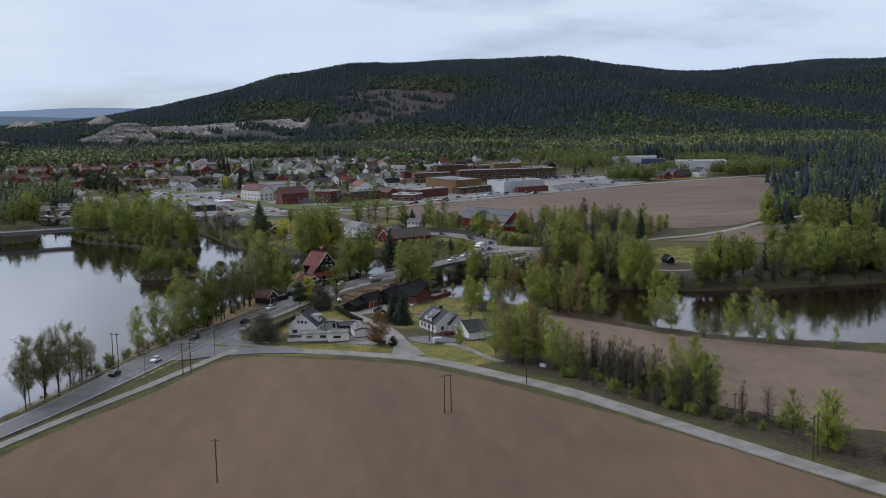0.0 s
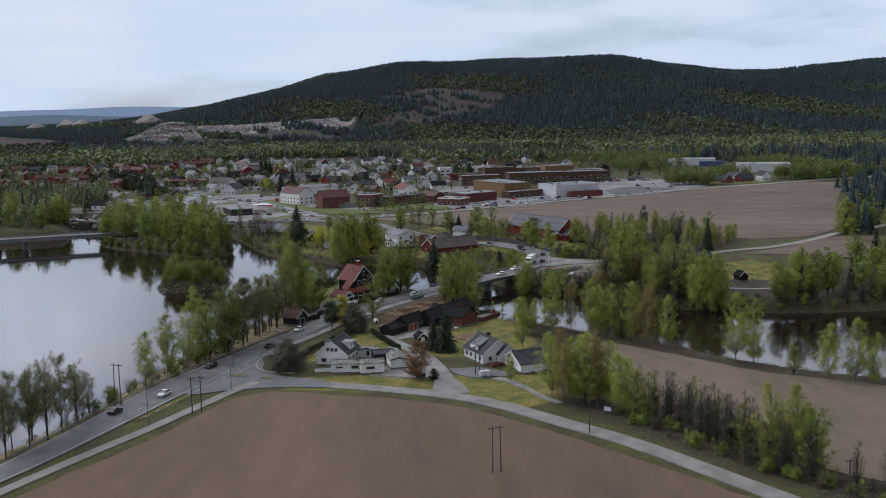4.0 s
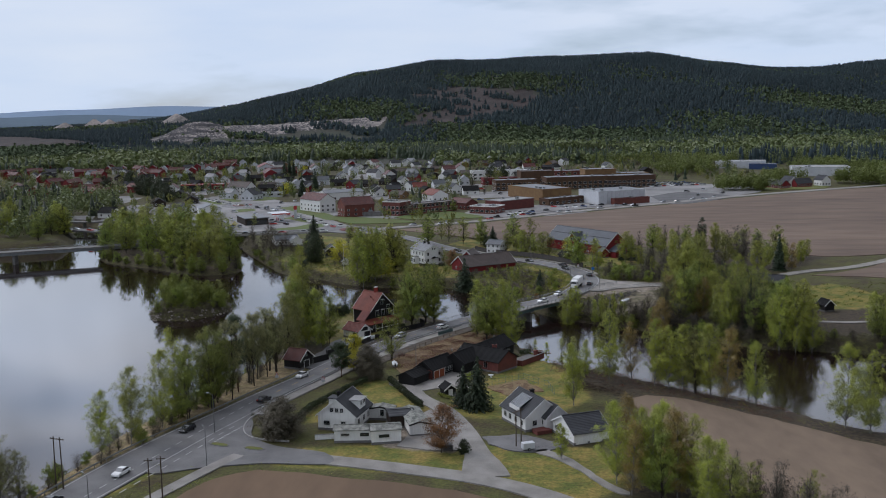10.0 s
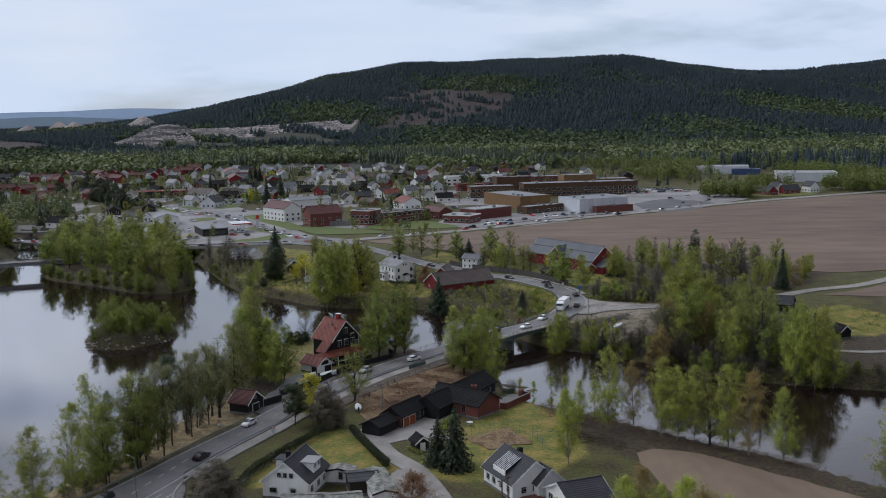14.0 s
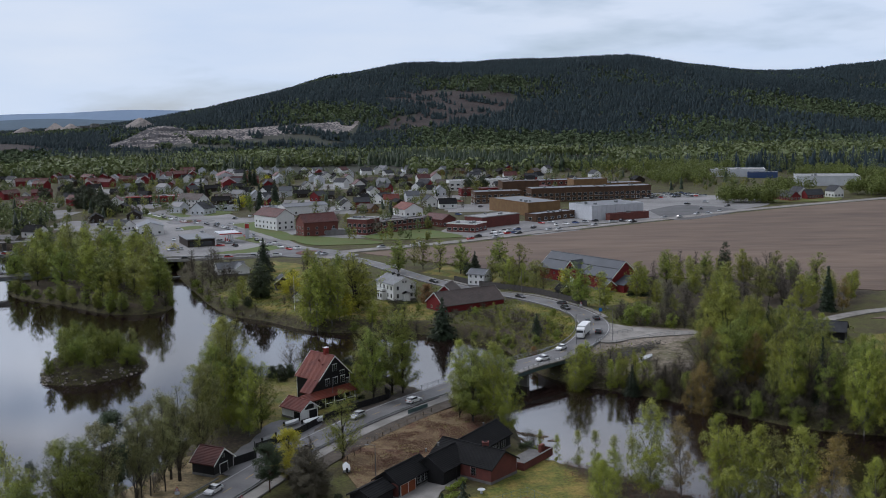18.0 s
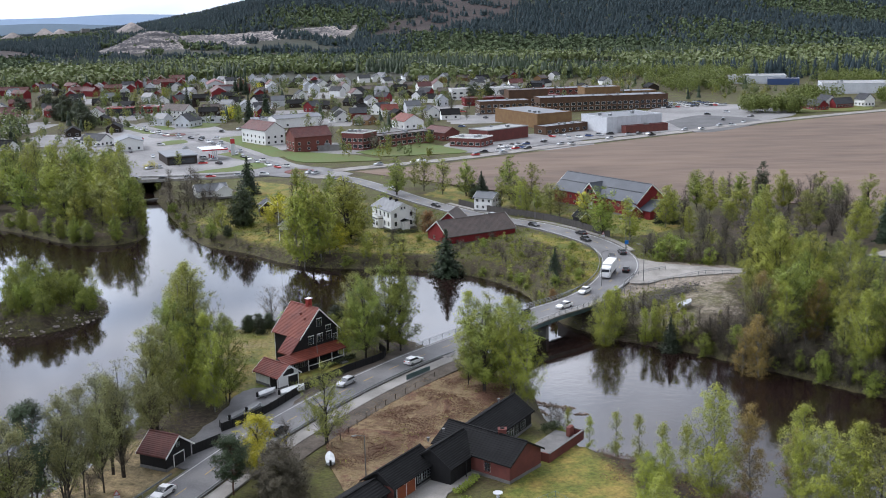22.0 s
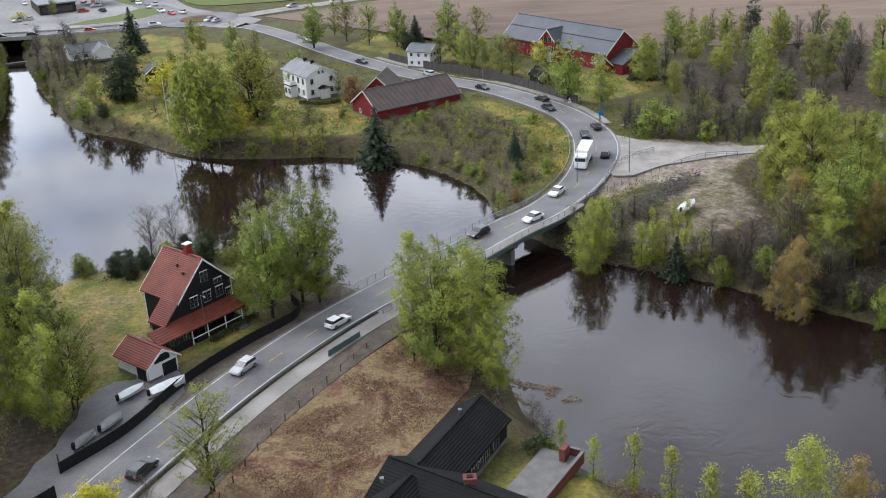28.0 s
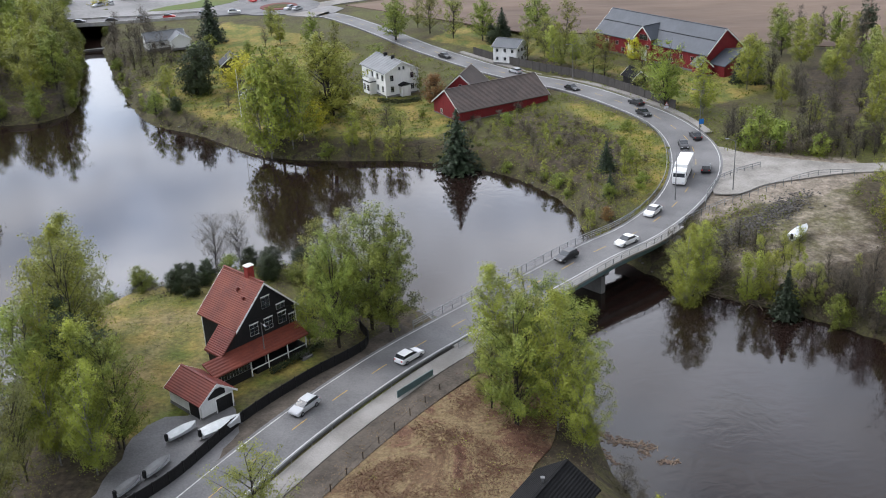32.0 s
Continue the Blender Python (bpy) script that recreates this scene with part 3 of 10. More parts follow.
M["metal_white"] = mat("white_sheet_cladding", (0.5472, 0.5624, 0.5852), (0.456, 0.4712, 0.494), size=5, fine=4, bump=0.05, rough=0.5)

water_mat = bpy.data.materials.new("river_water")
water_mat.use_nodes = True
_n, _l = water_mat.node_tree.nodes, water_mat.node_tree.links
_p = _n["Principled BSDF"]
_p.inputs["Base Color"].default_value = (0.013, 0.0075, 0.0062, 1)
_p.inputs["Roughness"].default_value, _p.inputs["IOR"].default_value = 0.05, 1.5
_p.inputs["Specular IOR Level"].default_value = 0.5
_tc, _w1, _w2, _ad, _bp = (_n.new(k) for k in ("ShaderNodeTexCoord", "ShaderNodeTexNoise", "ShaderNodeTexNoise", "ShaderNodeMath", "ShaderNodeBump"))
_w1.inputs["Scale"].default_value, _w1.inputs["Detail"].default_value, _w1.inputs["Distortion"].default_value = 0.3, 4, 1.6
_w2.inputs["Scale"].default_value, _w2.inputs["Detail"].default_value = 0.03, 2
_ad.operation = "MULTIPLY"
_l.new(_tc.outputs["Object"], _w1.inputs["Vector"])
_l.new(_tc.outputs["Object"], _w2.inputs["Vector"])
_l.new(_w1.outputs["Fac"], _ad.inputs[0])
_l.new(_w2.outputs["Fac"], _ad.inputs[1])
_bp.inputs["Strength"].default_value, _bp.inputs["Distance"].default_value = 0.10, 0.12
# the river runs with swirls, the lake lies smooth
_xs, _xr, _xm = (_n.new(k) for k in ("ShaderNodeSeparateXYZ", "ShaderNodeMapRange", "ShaderNodeMath"))
_xr.inputs["From Min"].default_value, _xr.inputs["From Max"].default_value = 100, 180
_xr.inputs["To Min"].default_value, _xr.inputs["To Max"].default_value = 0.8, 3.2
_xm.operation = "MULTIPLY"
_l.new(_tc.outputs["Object"], _xs.inputs[0])
_l.new(_xs.outputs["X"], _xr.inputs["Value"])
_l.new(_ad.outputs[0], _xm.inputs[0])
_l.new(_xr.outputs["Result"], _xm.inputs[1])
_l.new(_xm.outputs[0], _bp.inputs["Height"])
_l.new(_bp.outputs["Normal"], _p.inputs["Normal"])


# ---- mesh helpers ----
def mesh_from(name, verts, faces, material):
    me = bpy.data.meshes.new(name)
    me.from_pydata(verts, [], faces)
    me.materials.append(material)
    me.update()
    return me


def part(name, bm, material, parent=None, label="", m=None):
    me = bpy.data.meshes.new(name)
    bm.to_mesh(me)
    bm.free()
    me.materials.append(M[material] if isinstance(material, str) else material)
    ob = new(name, me)
    if parent:
        ob.parent = parent
    if m is not None:
        ob.matrix_basis = m
    if label:
        ob["label"] = label
    return ob


def shared(name, me, parent, m):
    ob = new(name, me)
    ob.parent = parent
    ob.matrix_basis = m
    return ob


def thing(name, m, label, category, group=""):
    return tagged(put_at(new(name), m), label, category, group)


def put_at(ob, m):
    ob.matrix_basis = m
    return ob


def box(bm, cx, cy, cz, sx, sy, sz, rz=0.0):
    m = Matrix.Translation((cx, cy, cz)) @ Matrix.Rotation(rz, 4, "Z") @ Matrix.Diagonal((sx, sy, sz, 1))
    return bmesh.ops.create_cube(bm, size=1.0, matrix=m)


def boxes(*rows):
    bm = bmesh.new()
    for r in rows:
        box(bm, *r)
    return bm


def tube(bm, a, b, r1, r2, seg=6):
    a, b = Vector(a), Vector(b)
    q = (b - a).to_track_quat("Z", "Y").to_matrix().to_4x4()
    bmesh.ops.create_cone(bm, cap_ends=True, segments=seg, radius1=r1, radius2=r2, depth=(b - a).length, matrix=Matrix.Translation((a + b) / 2) @ q)


def prism(bm, outline, y0, y1):
    """A closed outline in x and z, drawn out from y0 to y1."""
    front = [bm.verts.new((x, y0, z)) for x, z in outline]
    back = [bm.verts.new((x, y1, z)) for x, z in outline]
    k = len(outline)
    bm.faces.new(front)
    bm.faces.new(back[::-1])
    for i in range(k):
        bm.faces.new((front[(i + 1) % k], front[i], back[i], back[(i + 1) % k]))
    bmesh.ops.recalc_face_normals(bm, faces=bm.faces[:])


# ---- plan ----
WATER_Z = -3.5


def smooth(t):
    t = np.clip(t, 0, 1)
    return t * t * (3 - 2 * t)


def curve(points, step=3.0):
    """A smooth line through the control points, in even steps."""
    p = np.array(points, float)
    p = np.vstack([2 * p[0] - p[1], p, 2 * p[-1] - p[-2]])
    out = []
    for i in range(1, len(p) - 2):
        k = max(2, int(np.linalg.norm(p[i + 1] - p[i]) / step))
        for t in np.arange(k) / k:
            out.append(0.5 * (2 * p[i] + (p[i + 1] - p[i - 1]) * t + (2 * p[i - 1] - 5 * p[i] + 4 * p[i + 1] - p[i + 2]) * t**2 + (3 * p[i] - p[i - 1] - 3 * p[i + 1] + p[i + 2]) * t**3))
    out.append(p[-2])
    return np.array(out)


def inside(x, y, poly):
    x, y = np.asarray(x, float), np.asarray(y, float)
    if x.ndim == 1 and x.size < 40:
        p = np.asarray(poly, float)
        q = np.roll(p, 1, axis=0)
        dy = np.where(p[:, 1] == q[:, 1], 1.0, p[:, 1] - q[:, 1])
        cut = ((q[:, 1] > y[:, None]) != (p[:, 1] > y[:, None])) & (x[:, None] < (p[:, 0] - q[:, 0]) * (y[:, None] - q[:, 1]) / dy + q[:, 0])
        return cut.sum(1) % 2 == 1
    res = np.zeros(np.broadcast(x, y).shape, bool)
    x1, y1 = poly[-1]
    for x2, y2 in poly:
        if y1 != y2:
            res ^= ((y1 > y) != (y2 > y)) & (x < (x2 - x1) * (y - y1) / (y2 - y1) + x1)
        x1, y1 = x2, y2
    return res


def away(x, y, line, closed=False):
    """Distance of points to a line of points."""
    x, y = np.asarray(x, float), np.asarray(y, float)
    best = np.full(x.shape, 1e9)
    pts = np.vstack([line, line[:1]]) if closed else line
    if x.ndim == 1 and x.size < 40:
        p = np.asarray(pts, float)
        d = p[1:] - p[:-1]
        ex, ey = x[:, None] - p[:-1, 0], y[:, None] - p[:-1, 1]
        t = np.clip((ex * d[:, 0] + ey * d[:, 1]) / ((d * d).sum(1) + 1e-9), 0, 1)
        return np.hypot(ex - t * d[:, 0], ey - t * d[:, 1]).min(1)
    for (ax, ay), (bx, by) in zip(pts[:-1], pts[1:]):
        dx, dy = bx - ax, by - ay
        t = np.clip(((x - ax) * dx + (y - ay) * dy) / (dx * dx + dy * dy + 1e-9), 0, 1)
        best = np.minimum(best, np.hypot(x - ax - t * dx, y - ay - t * dy))
    return best


SHORE_SOUTH = curve([(-330, -60), (-160, -20), (-112, 45), (-101, 89), (-95, 109), (-89, 136), (-86, 163), (-79, 187), (-75, 204), (-69, 222), (-65, 243), (-67, 256), (-71, 270), (-66, 296), (-53, 303), (-41, 309), (-31, 305), (-19, 296), (-9, 285),
                     (2, 276), (9, 264), (11, 247), (18, 230), (26, 224), (38, 213), (55, 196), (65, 188), (76, 175), (84, 166), (101, 152), (117, 145), (142, 136), (230, 110), (420, 60)], 5)
SHORE_NORTH = curve([(420, 220), (260, 262), (194, 250), (152, 243), (116, 242), (97, 247), (76, 255), (64, 267), (56, 274), (48, 282), (39, 289), (27, 298), (20, 308), (15, 321), (12, 337), (1, 354), (-18, 365), (-44, 369), (-58, 376), (-74, 392), (-88, 402), (-98, 418), (-110, 444), (-133, 499), (-146, 540), (-165, 600)], 5)
SHORE_WEST = curve([(-175, 600), (-160, 541), (-150, 514), (-137, 490), (-124, 450), (-115, 416), (-131, 407), (-163, 431), (-190, 452), (-203, 478), (-214, 520), (-236, 575), (-262, 625), (-274, 622), (-254, 570), (-236, 522), (-230, 498), (-250, 488), (-330, 482), (-480, 440), (-700, 330), (-900, 200), (-900, -60)], 8)
WATER = np.vstack([SHORE_SOUTH, SHORE_NORTH, SHORE_WEST])
ISLET = curve([(-121, 306), (-108, 305), (-97, 320), (-101, 335), (-110, 342), (-126, 340), (-127, 322), (-121, 306)], 5)


def shore(x, y):
    """Signed distance to the water's edge: below nought in the water."""
    d = np.where(inside(x, y, WATER), -1.0, 1.0) * away(x, y, WATER, True)
    return np.maximum(d, np.where(inside(x, y, ISLET), 1.0, -1.0) * away(x, y, ISLET, True))


RIDGE_X = (-3000, -1500, -1050, -827, -668, -510, -383, -161, 60, 282, 440, 620, 789, 916, 1182, 1600, 4500)
RIDGE_Z = (8, 10, 22, 44, 68, 112, 148, 172, 180, 185, 182, 161, 141, 136, 158, 172, 160)


def land(x, y):
    """Height of the dry land."""
    x, y = np.asarray(x, float), np.asarray(y, float)
    low = 2.0 * np.maximum(smooth((y - 296) / 34) * smooth((x + 5) / 35), smooth((y - 430) / 80))
    knoll = 0.9 * np.sin(x * 0.021 + 1.0) * np.sin(y * 0.017) * smooth((y - 620) / 300)
    hill = np.interp(x, RIDGE_X, RIDGE_Z) * smooth((y - 1500) / 1550) ** 1.1
    hill *= 1 - 0.55 * smooth((y - 3150) / 900)
    hill += 9 * np.sin(x * 0.011) * np.sin(y * 0.008 + 1) * smooth((y - 1800) / 500) * np.clip(hill / 120, 0, 1)
    return low + knoll + hill


def ground_z(x, y):
    x, y = np.asarray(x, float), np.asarray(y, float)
    z = land(x, y)
    if np.min(y) < 720:
        d = shore(x, y)
        up = smooth(d / 5.0)
        z = np.where(d > 0, WATER_Z + (z - WATER_Z) * (0.12 * np.clip(d, 0, 1) + (1 - 0.12) * up), WATER_Z + np.maximum(d * 0.45, -4.0))
    return z


def gz(x, y):
    return float(ground_z(np.array([x]), np.array([y]))[0])


# ---- ground: one sheet from under the camera to the horizon ----
def spread(lo, hi, step, end_lo, end_hi, grow):
    mid = list(np.arange(lo, hi + 0.01, step))
    up, s = [mid[-1]], step
    while up[-1] < end_hi:
        s *= grow
        up.append(up[-1] + s)
    down, s = [mid[0]], step
    while down[-1] > end_lo:
        s *= grow
        down.append(down[-1] - s)
    return np.array(down[:0:-1] + mid + up[1:])


GX = spread(-150, 150, 2.6, -4700, 4700, 1.07)
GY = spread(10, 450, 2.6, -900, 4800, 1.035)
gx, gy = np.meshgrid(GX, GY)
g_z = ground_z(gx.ravel(), gy.ravel())
g_d = shore(gx.ravel(), gy.ravel())
rough_ground = 0.12 * np.sin(gx.ravel() * 0.7 + 2 * np.sin(gy.ravel() * 0.31)) * np.sin(gy.ravel() * 0.53) * np.clip((g_d - 1) / 6, 0, 1)
g_z = g_z - 0.10 + np.minimum(rough_ground, 0.0)
nx, ny = len(GX), len(GY)
idx = np.arange(nx * ny).reshape(ny, nx)
quads = np.stack([idx[:-1, :-1], idx[:-1, 1:], idx[1:, 1:], idx[1:, :-1]], -1).reshape(-1, 4)
gm = mesh_from("ground", np.stack([gx.ravel(), gy.ravel(), g_z], 1).tolist(), quads.tolist(), M["grass"])
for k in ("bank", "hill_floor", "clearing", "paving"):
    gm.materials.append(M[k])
fcx, fcy = gx.ravel()[quads].mean(1), gy.ravel()[quads].mean(1)
fd = g_d[quads].mean(1)
slot = np.zeros(len(quads), int)
slot[fcy > 1150] = 2
CLEARING = np.array([(-135, 2440), (-60, 2430), (11, 2370), (118, 2275), (75, 2098), (-20, 2000), (-48, 1950), (-84, 1900), (-165, 1915), (-150, 2020), (-120, 2080), (-60, 2130), (-120, 2220), (-175, 2330)], float)
slot[inside(fcx, fcy, CLEARING)] = 3
streets = (fcx > -340) & (fcx < 70) & (fcy > 590) & (fcy < 1000) & (np.sin(fcx * 0.061 + 1.1 * np.sin(fcy * 0.019)) * np.sin(fcy * 0.043 + 0.8) > 0.18)
slot[streets & (fd > 6)] = 4
# dark strip along the water: mud plus painted shade of the trees above
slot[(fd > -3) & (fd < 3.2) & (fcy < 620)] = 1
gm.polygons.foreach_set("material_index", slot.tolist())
gm.polygons.foreach_set("use_smooth", [True] * len(quads))
LITTER_SHADE = ([(44, 288), (62, 272), (85, 258), (130, 250), (200, 258), (200, 330), (140, 300), (108, 300), (100, 334), (66, 332), (60, 310)], [(66, 372), (76, 352), (90, 346), (112, 356), (134, 378), (150, 402), (124, 430), (90, 436), (74, 404)],
          [(6, 442), (33, 400), (44, 386), (46, 404), (14, 454)], [(0, 366), (14, 338), (26, 324), (32, 345), (24, 372), (4, 392)], [(-12, 248), (10, 240), (14, 262), (4, 276), (-8, 268)],
          [(-98, 86), (-84, 130), (-76, 160), (-64, 190), (-52, 222), (-46, 250), (-66, 252), (-80, 190), (-92, 130)], [(14, 226), (22, 204), (30, 186), (48, 172), (90, 142), (130, 122), (134, 140), (90, 172), (60, 200), (20, 236)], [(-205, 470), (-131, 405), (-115, 415), (-128, 460), (-165, 545), (-220, 535)],
          [(22, 124), (40, 98), (58, 72), (80, 40), (104, 6), (118, 14), (104, 44), (70, 84), (52, 118), (40, 136), (28, 138)], [(-30, 300), (-10, 290), (-14, 272), (-30, 284)], [(-33, 262), (-40, 240), (-46, 222), (-40, 220), (-20, 262), (-8, 276), (-14, 282)])
g_litter_shade = np.zeros(nx * ny)
for ring in LITTER_SHADE:
    ring = np.array(ring, float)
    lo, hi = ring.min(0) - 8, ring.max(0) + 8
    near = np.flatnonzero((gx.ravel() > lo[0]) & (gx.ravel() < hi[0]) & (gy.ravel() > lo[1]) & (gy.ravel() < hi[1]))
    px, py = gx.ravel()[near], gy.ravel()[near]
    d = np.where(inside(px, py, ring), 1.0, -1.0) * away(px, py, ring, True)
    g_litter_shade[near] = np.maximum(g_litter_shade[near], 0.78 * smooth((d + 5) / 10))
g_litter_shade = np.maximum(g_litter_shade, 0.85 * smooth(1 - (g_d - 3) / 4))
town = smooth((gy.ravel() - 560) / 60) * smooth((1180 - gy.ravel()) / 60) * smooth((90 - gx.ravel()) / 80)
g_litter_shade = np.maximum(g_litter_shade, 0.3 * town)
g_litter_shade = np.maximum(g_litter_shade, 0.3 * smooth((gy.ravel() - 800) / 200))
TENDED = ([(-64, 262), (-50, 250), (-36, 262), (-26, 268), (-36, 292), (-50, 298), (-66, 292)], [(-46, 166), (-22, 174), (-12, 178), (-24, 206), (-32, 204)], [(-12, 176), (0, 170), (16, 172), (26, 186), (24, 204), (16, 234), (6, 226), (4, 212), (-4, 200)],
          [(-44, 138), (-16, 134), (0, 127), (16, 116), (28, 126), (24, 148), (0, 152), (-10, 148), (-20, 152), (-40, 150)], [(-90, 412), (-74, 397), (-58, 381), (-40, 375), (-14, 372), (-8, 384), (-16, 404), (-40, 412), (-62, 430), (-90, 440)], [(24, 322), (34, 334), (35, 356), (30, 372), (20, 388), (14, 392), (22, 370), (28, 352), (24, 334)],
          [(30, 412), (40, 384), (46, 380), (66, 392), (60, 424), (30, 420)], [(110, 296), (126, 292), (144, 308), (130, 334), (112, 324)], [(-100, 430), (-70, 400), (-60, 440), (-90, 476)], [(-92, 508), (-62, 484), (-40, 456), (-46, 438), (-72, 446), (-96, 480)], [(-20, 470), (14, 440), (28, 414), (34, 420), (16, 456), (-10, 486)], [(-96, 60), (-72, 120), (-60, 150), (-70, 150), (-90, 100)])
g_tend = np.zeros(nx * ny)
for ring in TENDED:
    ring = np.array(ring, float)
    lo, hi = ring.min(0) - 8, ring.max(0) + 8
    near = np.flatnonzero((gx.ravel() > lo[0]) & (gx.ravel() < hi[0]) & (gy.ravel() > lo[1]) & (gy.ravel() < hi[1]))
    px, py = gx.ravel()[near], gy.ravel()[near]
    d = np.where(inside(px, py, ring), 1.0, -1.0) * away(px, py, ring, True)
    g_tend[near] = np.maximum(g_tend[near], smooth((d + 3) / 6))
g_litter_shade = g_litter_shade * (1 - 0.8 * g_tend)
gm.attributes.new("tended", "FLOAT", "POINT").data.foreach_set("value", g_tend.tolist())
SANDY = ([(33, 312), (44, 320), (58, 324), (70, 331), (68, 341), (52, 347), (42, 346), (38, 332)], [(56, 332), (64, 330), (63, 313), (63, 302), (54, 297), (47, 288), (40, 287), (32, 291), (36, 299), (45, 306), (47, 313)], [(-22, 150), (-6, 146), (-2, 160), (-10, 174), (-20, 162)])
g_sand = np.zeros(nx * ny)
for ring in SANDY:
    ring = np.array(ring, float)
    px, py = gx.ravel(), gy.ravel()
    near = np.flatnonzero((px > ring[:, 0].min() - 8) & (px < ring[:, 0].max() + 8) & (py > ring[:, 1].min() - 8) & (py < ring[:, 1].max() + 8))
    px, py = px[near], py[near]
    d = np.where(inside(px, py, ring), 1.0, -1.0) * away(px, py, ring, True)
    g_sand[near] = np.maximum(g_sand[near], (0.52 if ring[0, 0] == 56 else 1.0) * smooth((d + 3) / 5))
WITHERED = ([(-66, 264), (-50, 252), (-38, 262), (-30, 272), (-40, 294), (-52, 298), (-66, 292)], [(-96, 84), (-84, 126), (-74, 160), (-62, 192), (-50, 218), (-58, 232), (-66, 226), (-78, 186), (-90, 130), (-100, 90)])
g_with = np.zeros(nx * ny)
for ring in WITHERED:
    ring = np.array(ring, float)
    px, py = gx.ravel(), gy.ravel()
    near = np.flatnonzero((px > ring[:, 0].min() - 8) & (px < ring[:, 0].max() + 8) & (py > ring[:, 1].min() - 8) & (py < ring[:, 1].max() + 8))
    px, py = px[near], py[near]
    d = np.where(inside(px, py, ring), 1.0, -1.0) * away(px, py, ring, True)
    g_with[near] = np.maximum(g_with[near], (0.47 if ring[0, 0] == -66 else 1.0) * smooth((d + 3) / 5))
gm.attributes.new("withered", "FLOAT", "POINT").data.foreach_set("value", g_with.tolist())
slope = (away(gx.ravel(), gy.ravel(), np.array([(32, 299), (40, 308), (48, 318), (54, 325)], float)) < 5) & (gy.ravel() > 296)
g_sand = np.maximum(g_sand, 0.42 * slope)
gm.attributes.new("sandy", "FLOAT", "POINT").data.foreach_set("value", g_sand.tolist())
gm.attributes.new("litter_shade", "FLOAT", "POINT").data.foreach_set("value", g_litter_shade.tolist())
tagged(new("ground", gm), "spring meadow land with river banks and a wooded hill behind", "ground", kind="structure")

bm = bmesh.new()
bmesh.ops.create_grid(bm, x_segments=24, y_segments=24, size=1000, matrix=Matrix.Identity(4))
tagged(part("water", bm, water_mat, m=pose(-150, 350, WATER_Z)), "dark peaty river water with smooth reflections", "water", kind="structure")


def sheet(name, outline, z, material, label, kind="structure", category="", lift=None, wobble=0.35):
    """A flat piece of ground cover with a smooth outline and a thin edge."""
    bm = bmesh.new()
    outline = np.array(outline) + wobble * np.stack([np.sin(outline[:, 1] * 0.9 + np.cos(outline[:, 0] * 0.7)), np.sin(outline[:, 0] * 0.8 + 1.3 * np.cos(outline[:, 1] * 0.6))], 1)
    ring = [bm.verts.new((x, y, (lift(x, y) if lift else z))) for x, y in outline]
    f = bm.faces.new(ring)
    if f.normal.z < 0:
        f.normal_flip()
    f.normal_update()
    if f.normal.z < 0:
        bmesh.ops.reverse_faces(bm, faces=[f])
    edge = bmesh.ops.extrude_face_region(bm, geom=[f])
    for v in edge["geom"]:
        if isinstance(v, bmesh.types.BMVert):
            v.co.z -= 0.25
    bmesh.ops.recalc_face_normals(bm, faces=bm.faces[:])
    bmesh.ops.triangulate(bm, faces=[g for g in bm.faces if len(g.verts) > 4])
    return tagged(part(name, bm, material), label, category or name, kind=kind)


def normals(line):
    d = np.gradient(line, axis=0)
    d /= np.linalg.norm(d, axis=1)[:, None] + 1e-9
    return np.stack([-d[:, 1], d[:, 0]], 1)


def strip(line, z, half, thick=0.35, side=0.0):
    """A slab along a line, half its width to each side, its middle moved to the left by side."""
    nrm = normals(line)
    half = np.broadcast_to(half, (len(line),))
    rows = []
    for (x, y), (u, v), zz, h in zip(line, nrm, z, half):
        a, b = side + h, side - h
        rows.append([(x + u * a, y + v * a, zz), (x + u * b, y + v * b, zz), (x + u * b, y + v * b, zz - thick), (x + u * a, y + v * a, zz - thick)])
    verts = [p for r in rows for p in r]
    faces = []
    for i in range(len(rows) - 1):
        o = 4 * i
        for k in range(4):
            faces.append((o + k, o + (k + 1) % 4, o + 4 + (k + 1) % 4, o + 4 + k))
    faces += [(3, 2, 1, 0), tuple(4 * (len(rows) - 1) + k for k in range(4))]
    return verts, faces


def slab(name, line, z, half, material, label, thick=0.35, side=0.0, kind="structure", category="", parent=None):
    v, f = strip(line, z, half, thick, side)
    bm = bmesh.new()
    vs = [bm.verts.new(p) for p in v]
    for q in f:
        bm.faces.new([vs[i] for i in q])
    bmesh.ops.recalc_face_normals(bm, faces=bm.faces[:])
    ob = part(name, bm, material, parent)
    return ob if parent else tagged(ob, label, category or name, kind=kind)


def dashes(line, z, side, on, off, wide, name, material, parent):
    """Painted marks along a line, each one a thin slab, joined into one part."""
    s = np.r_[0, np.cumsum(np.linalg.norm(np.diff(line, axis=0), axis=1))]
    verts, faces = [], []
    at = 0.0
    while at + on < s[-1]:
        u = np.linspace(at, at + on, 4)
        seg = np.stack([np.interp(u, s, line[:, 0]), np.interp(u, s, line[:, 1])], 1)
        v, f = strip(seg, np.interp(u, s, z) + 0.012, wide / 2, 0.01, side)
        faces += [tuple(i + len(verts) for i in q) for q in f]
        verts += v
        at += on + off
    ob = new(name, mesh_from(name, verts, faces, M[material]))
    ob.parent = parent
    tagged(ob, kind="stuff")
    return ob


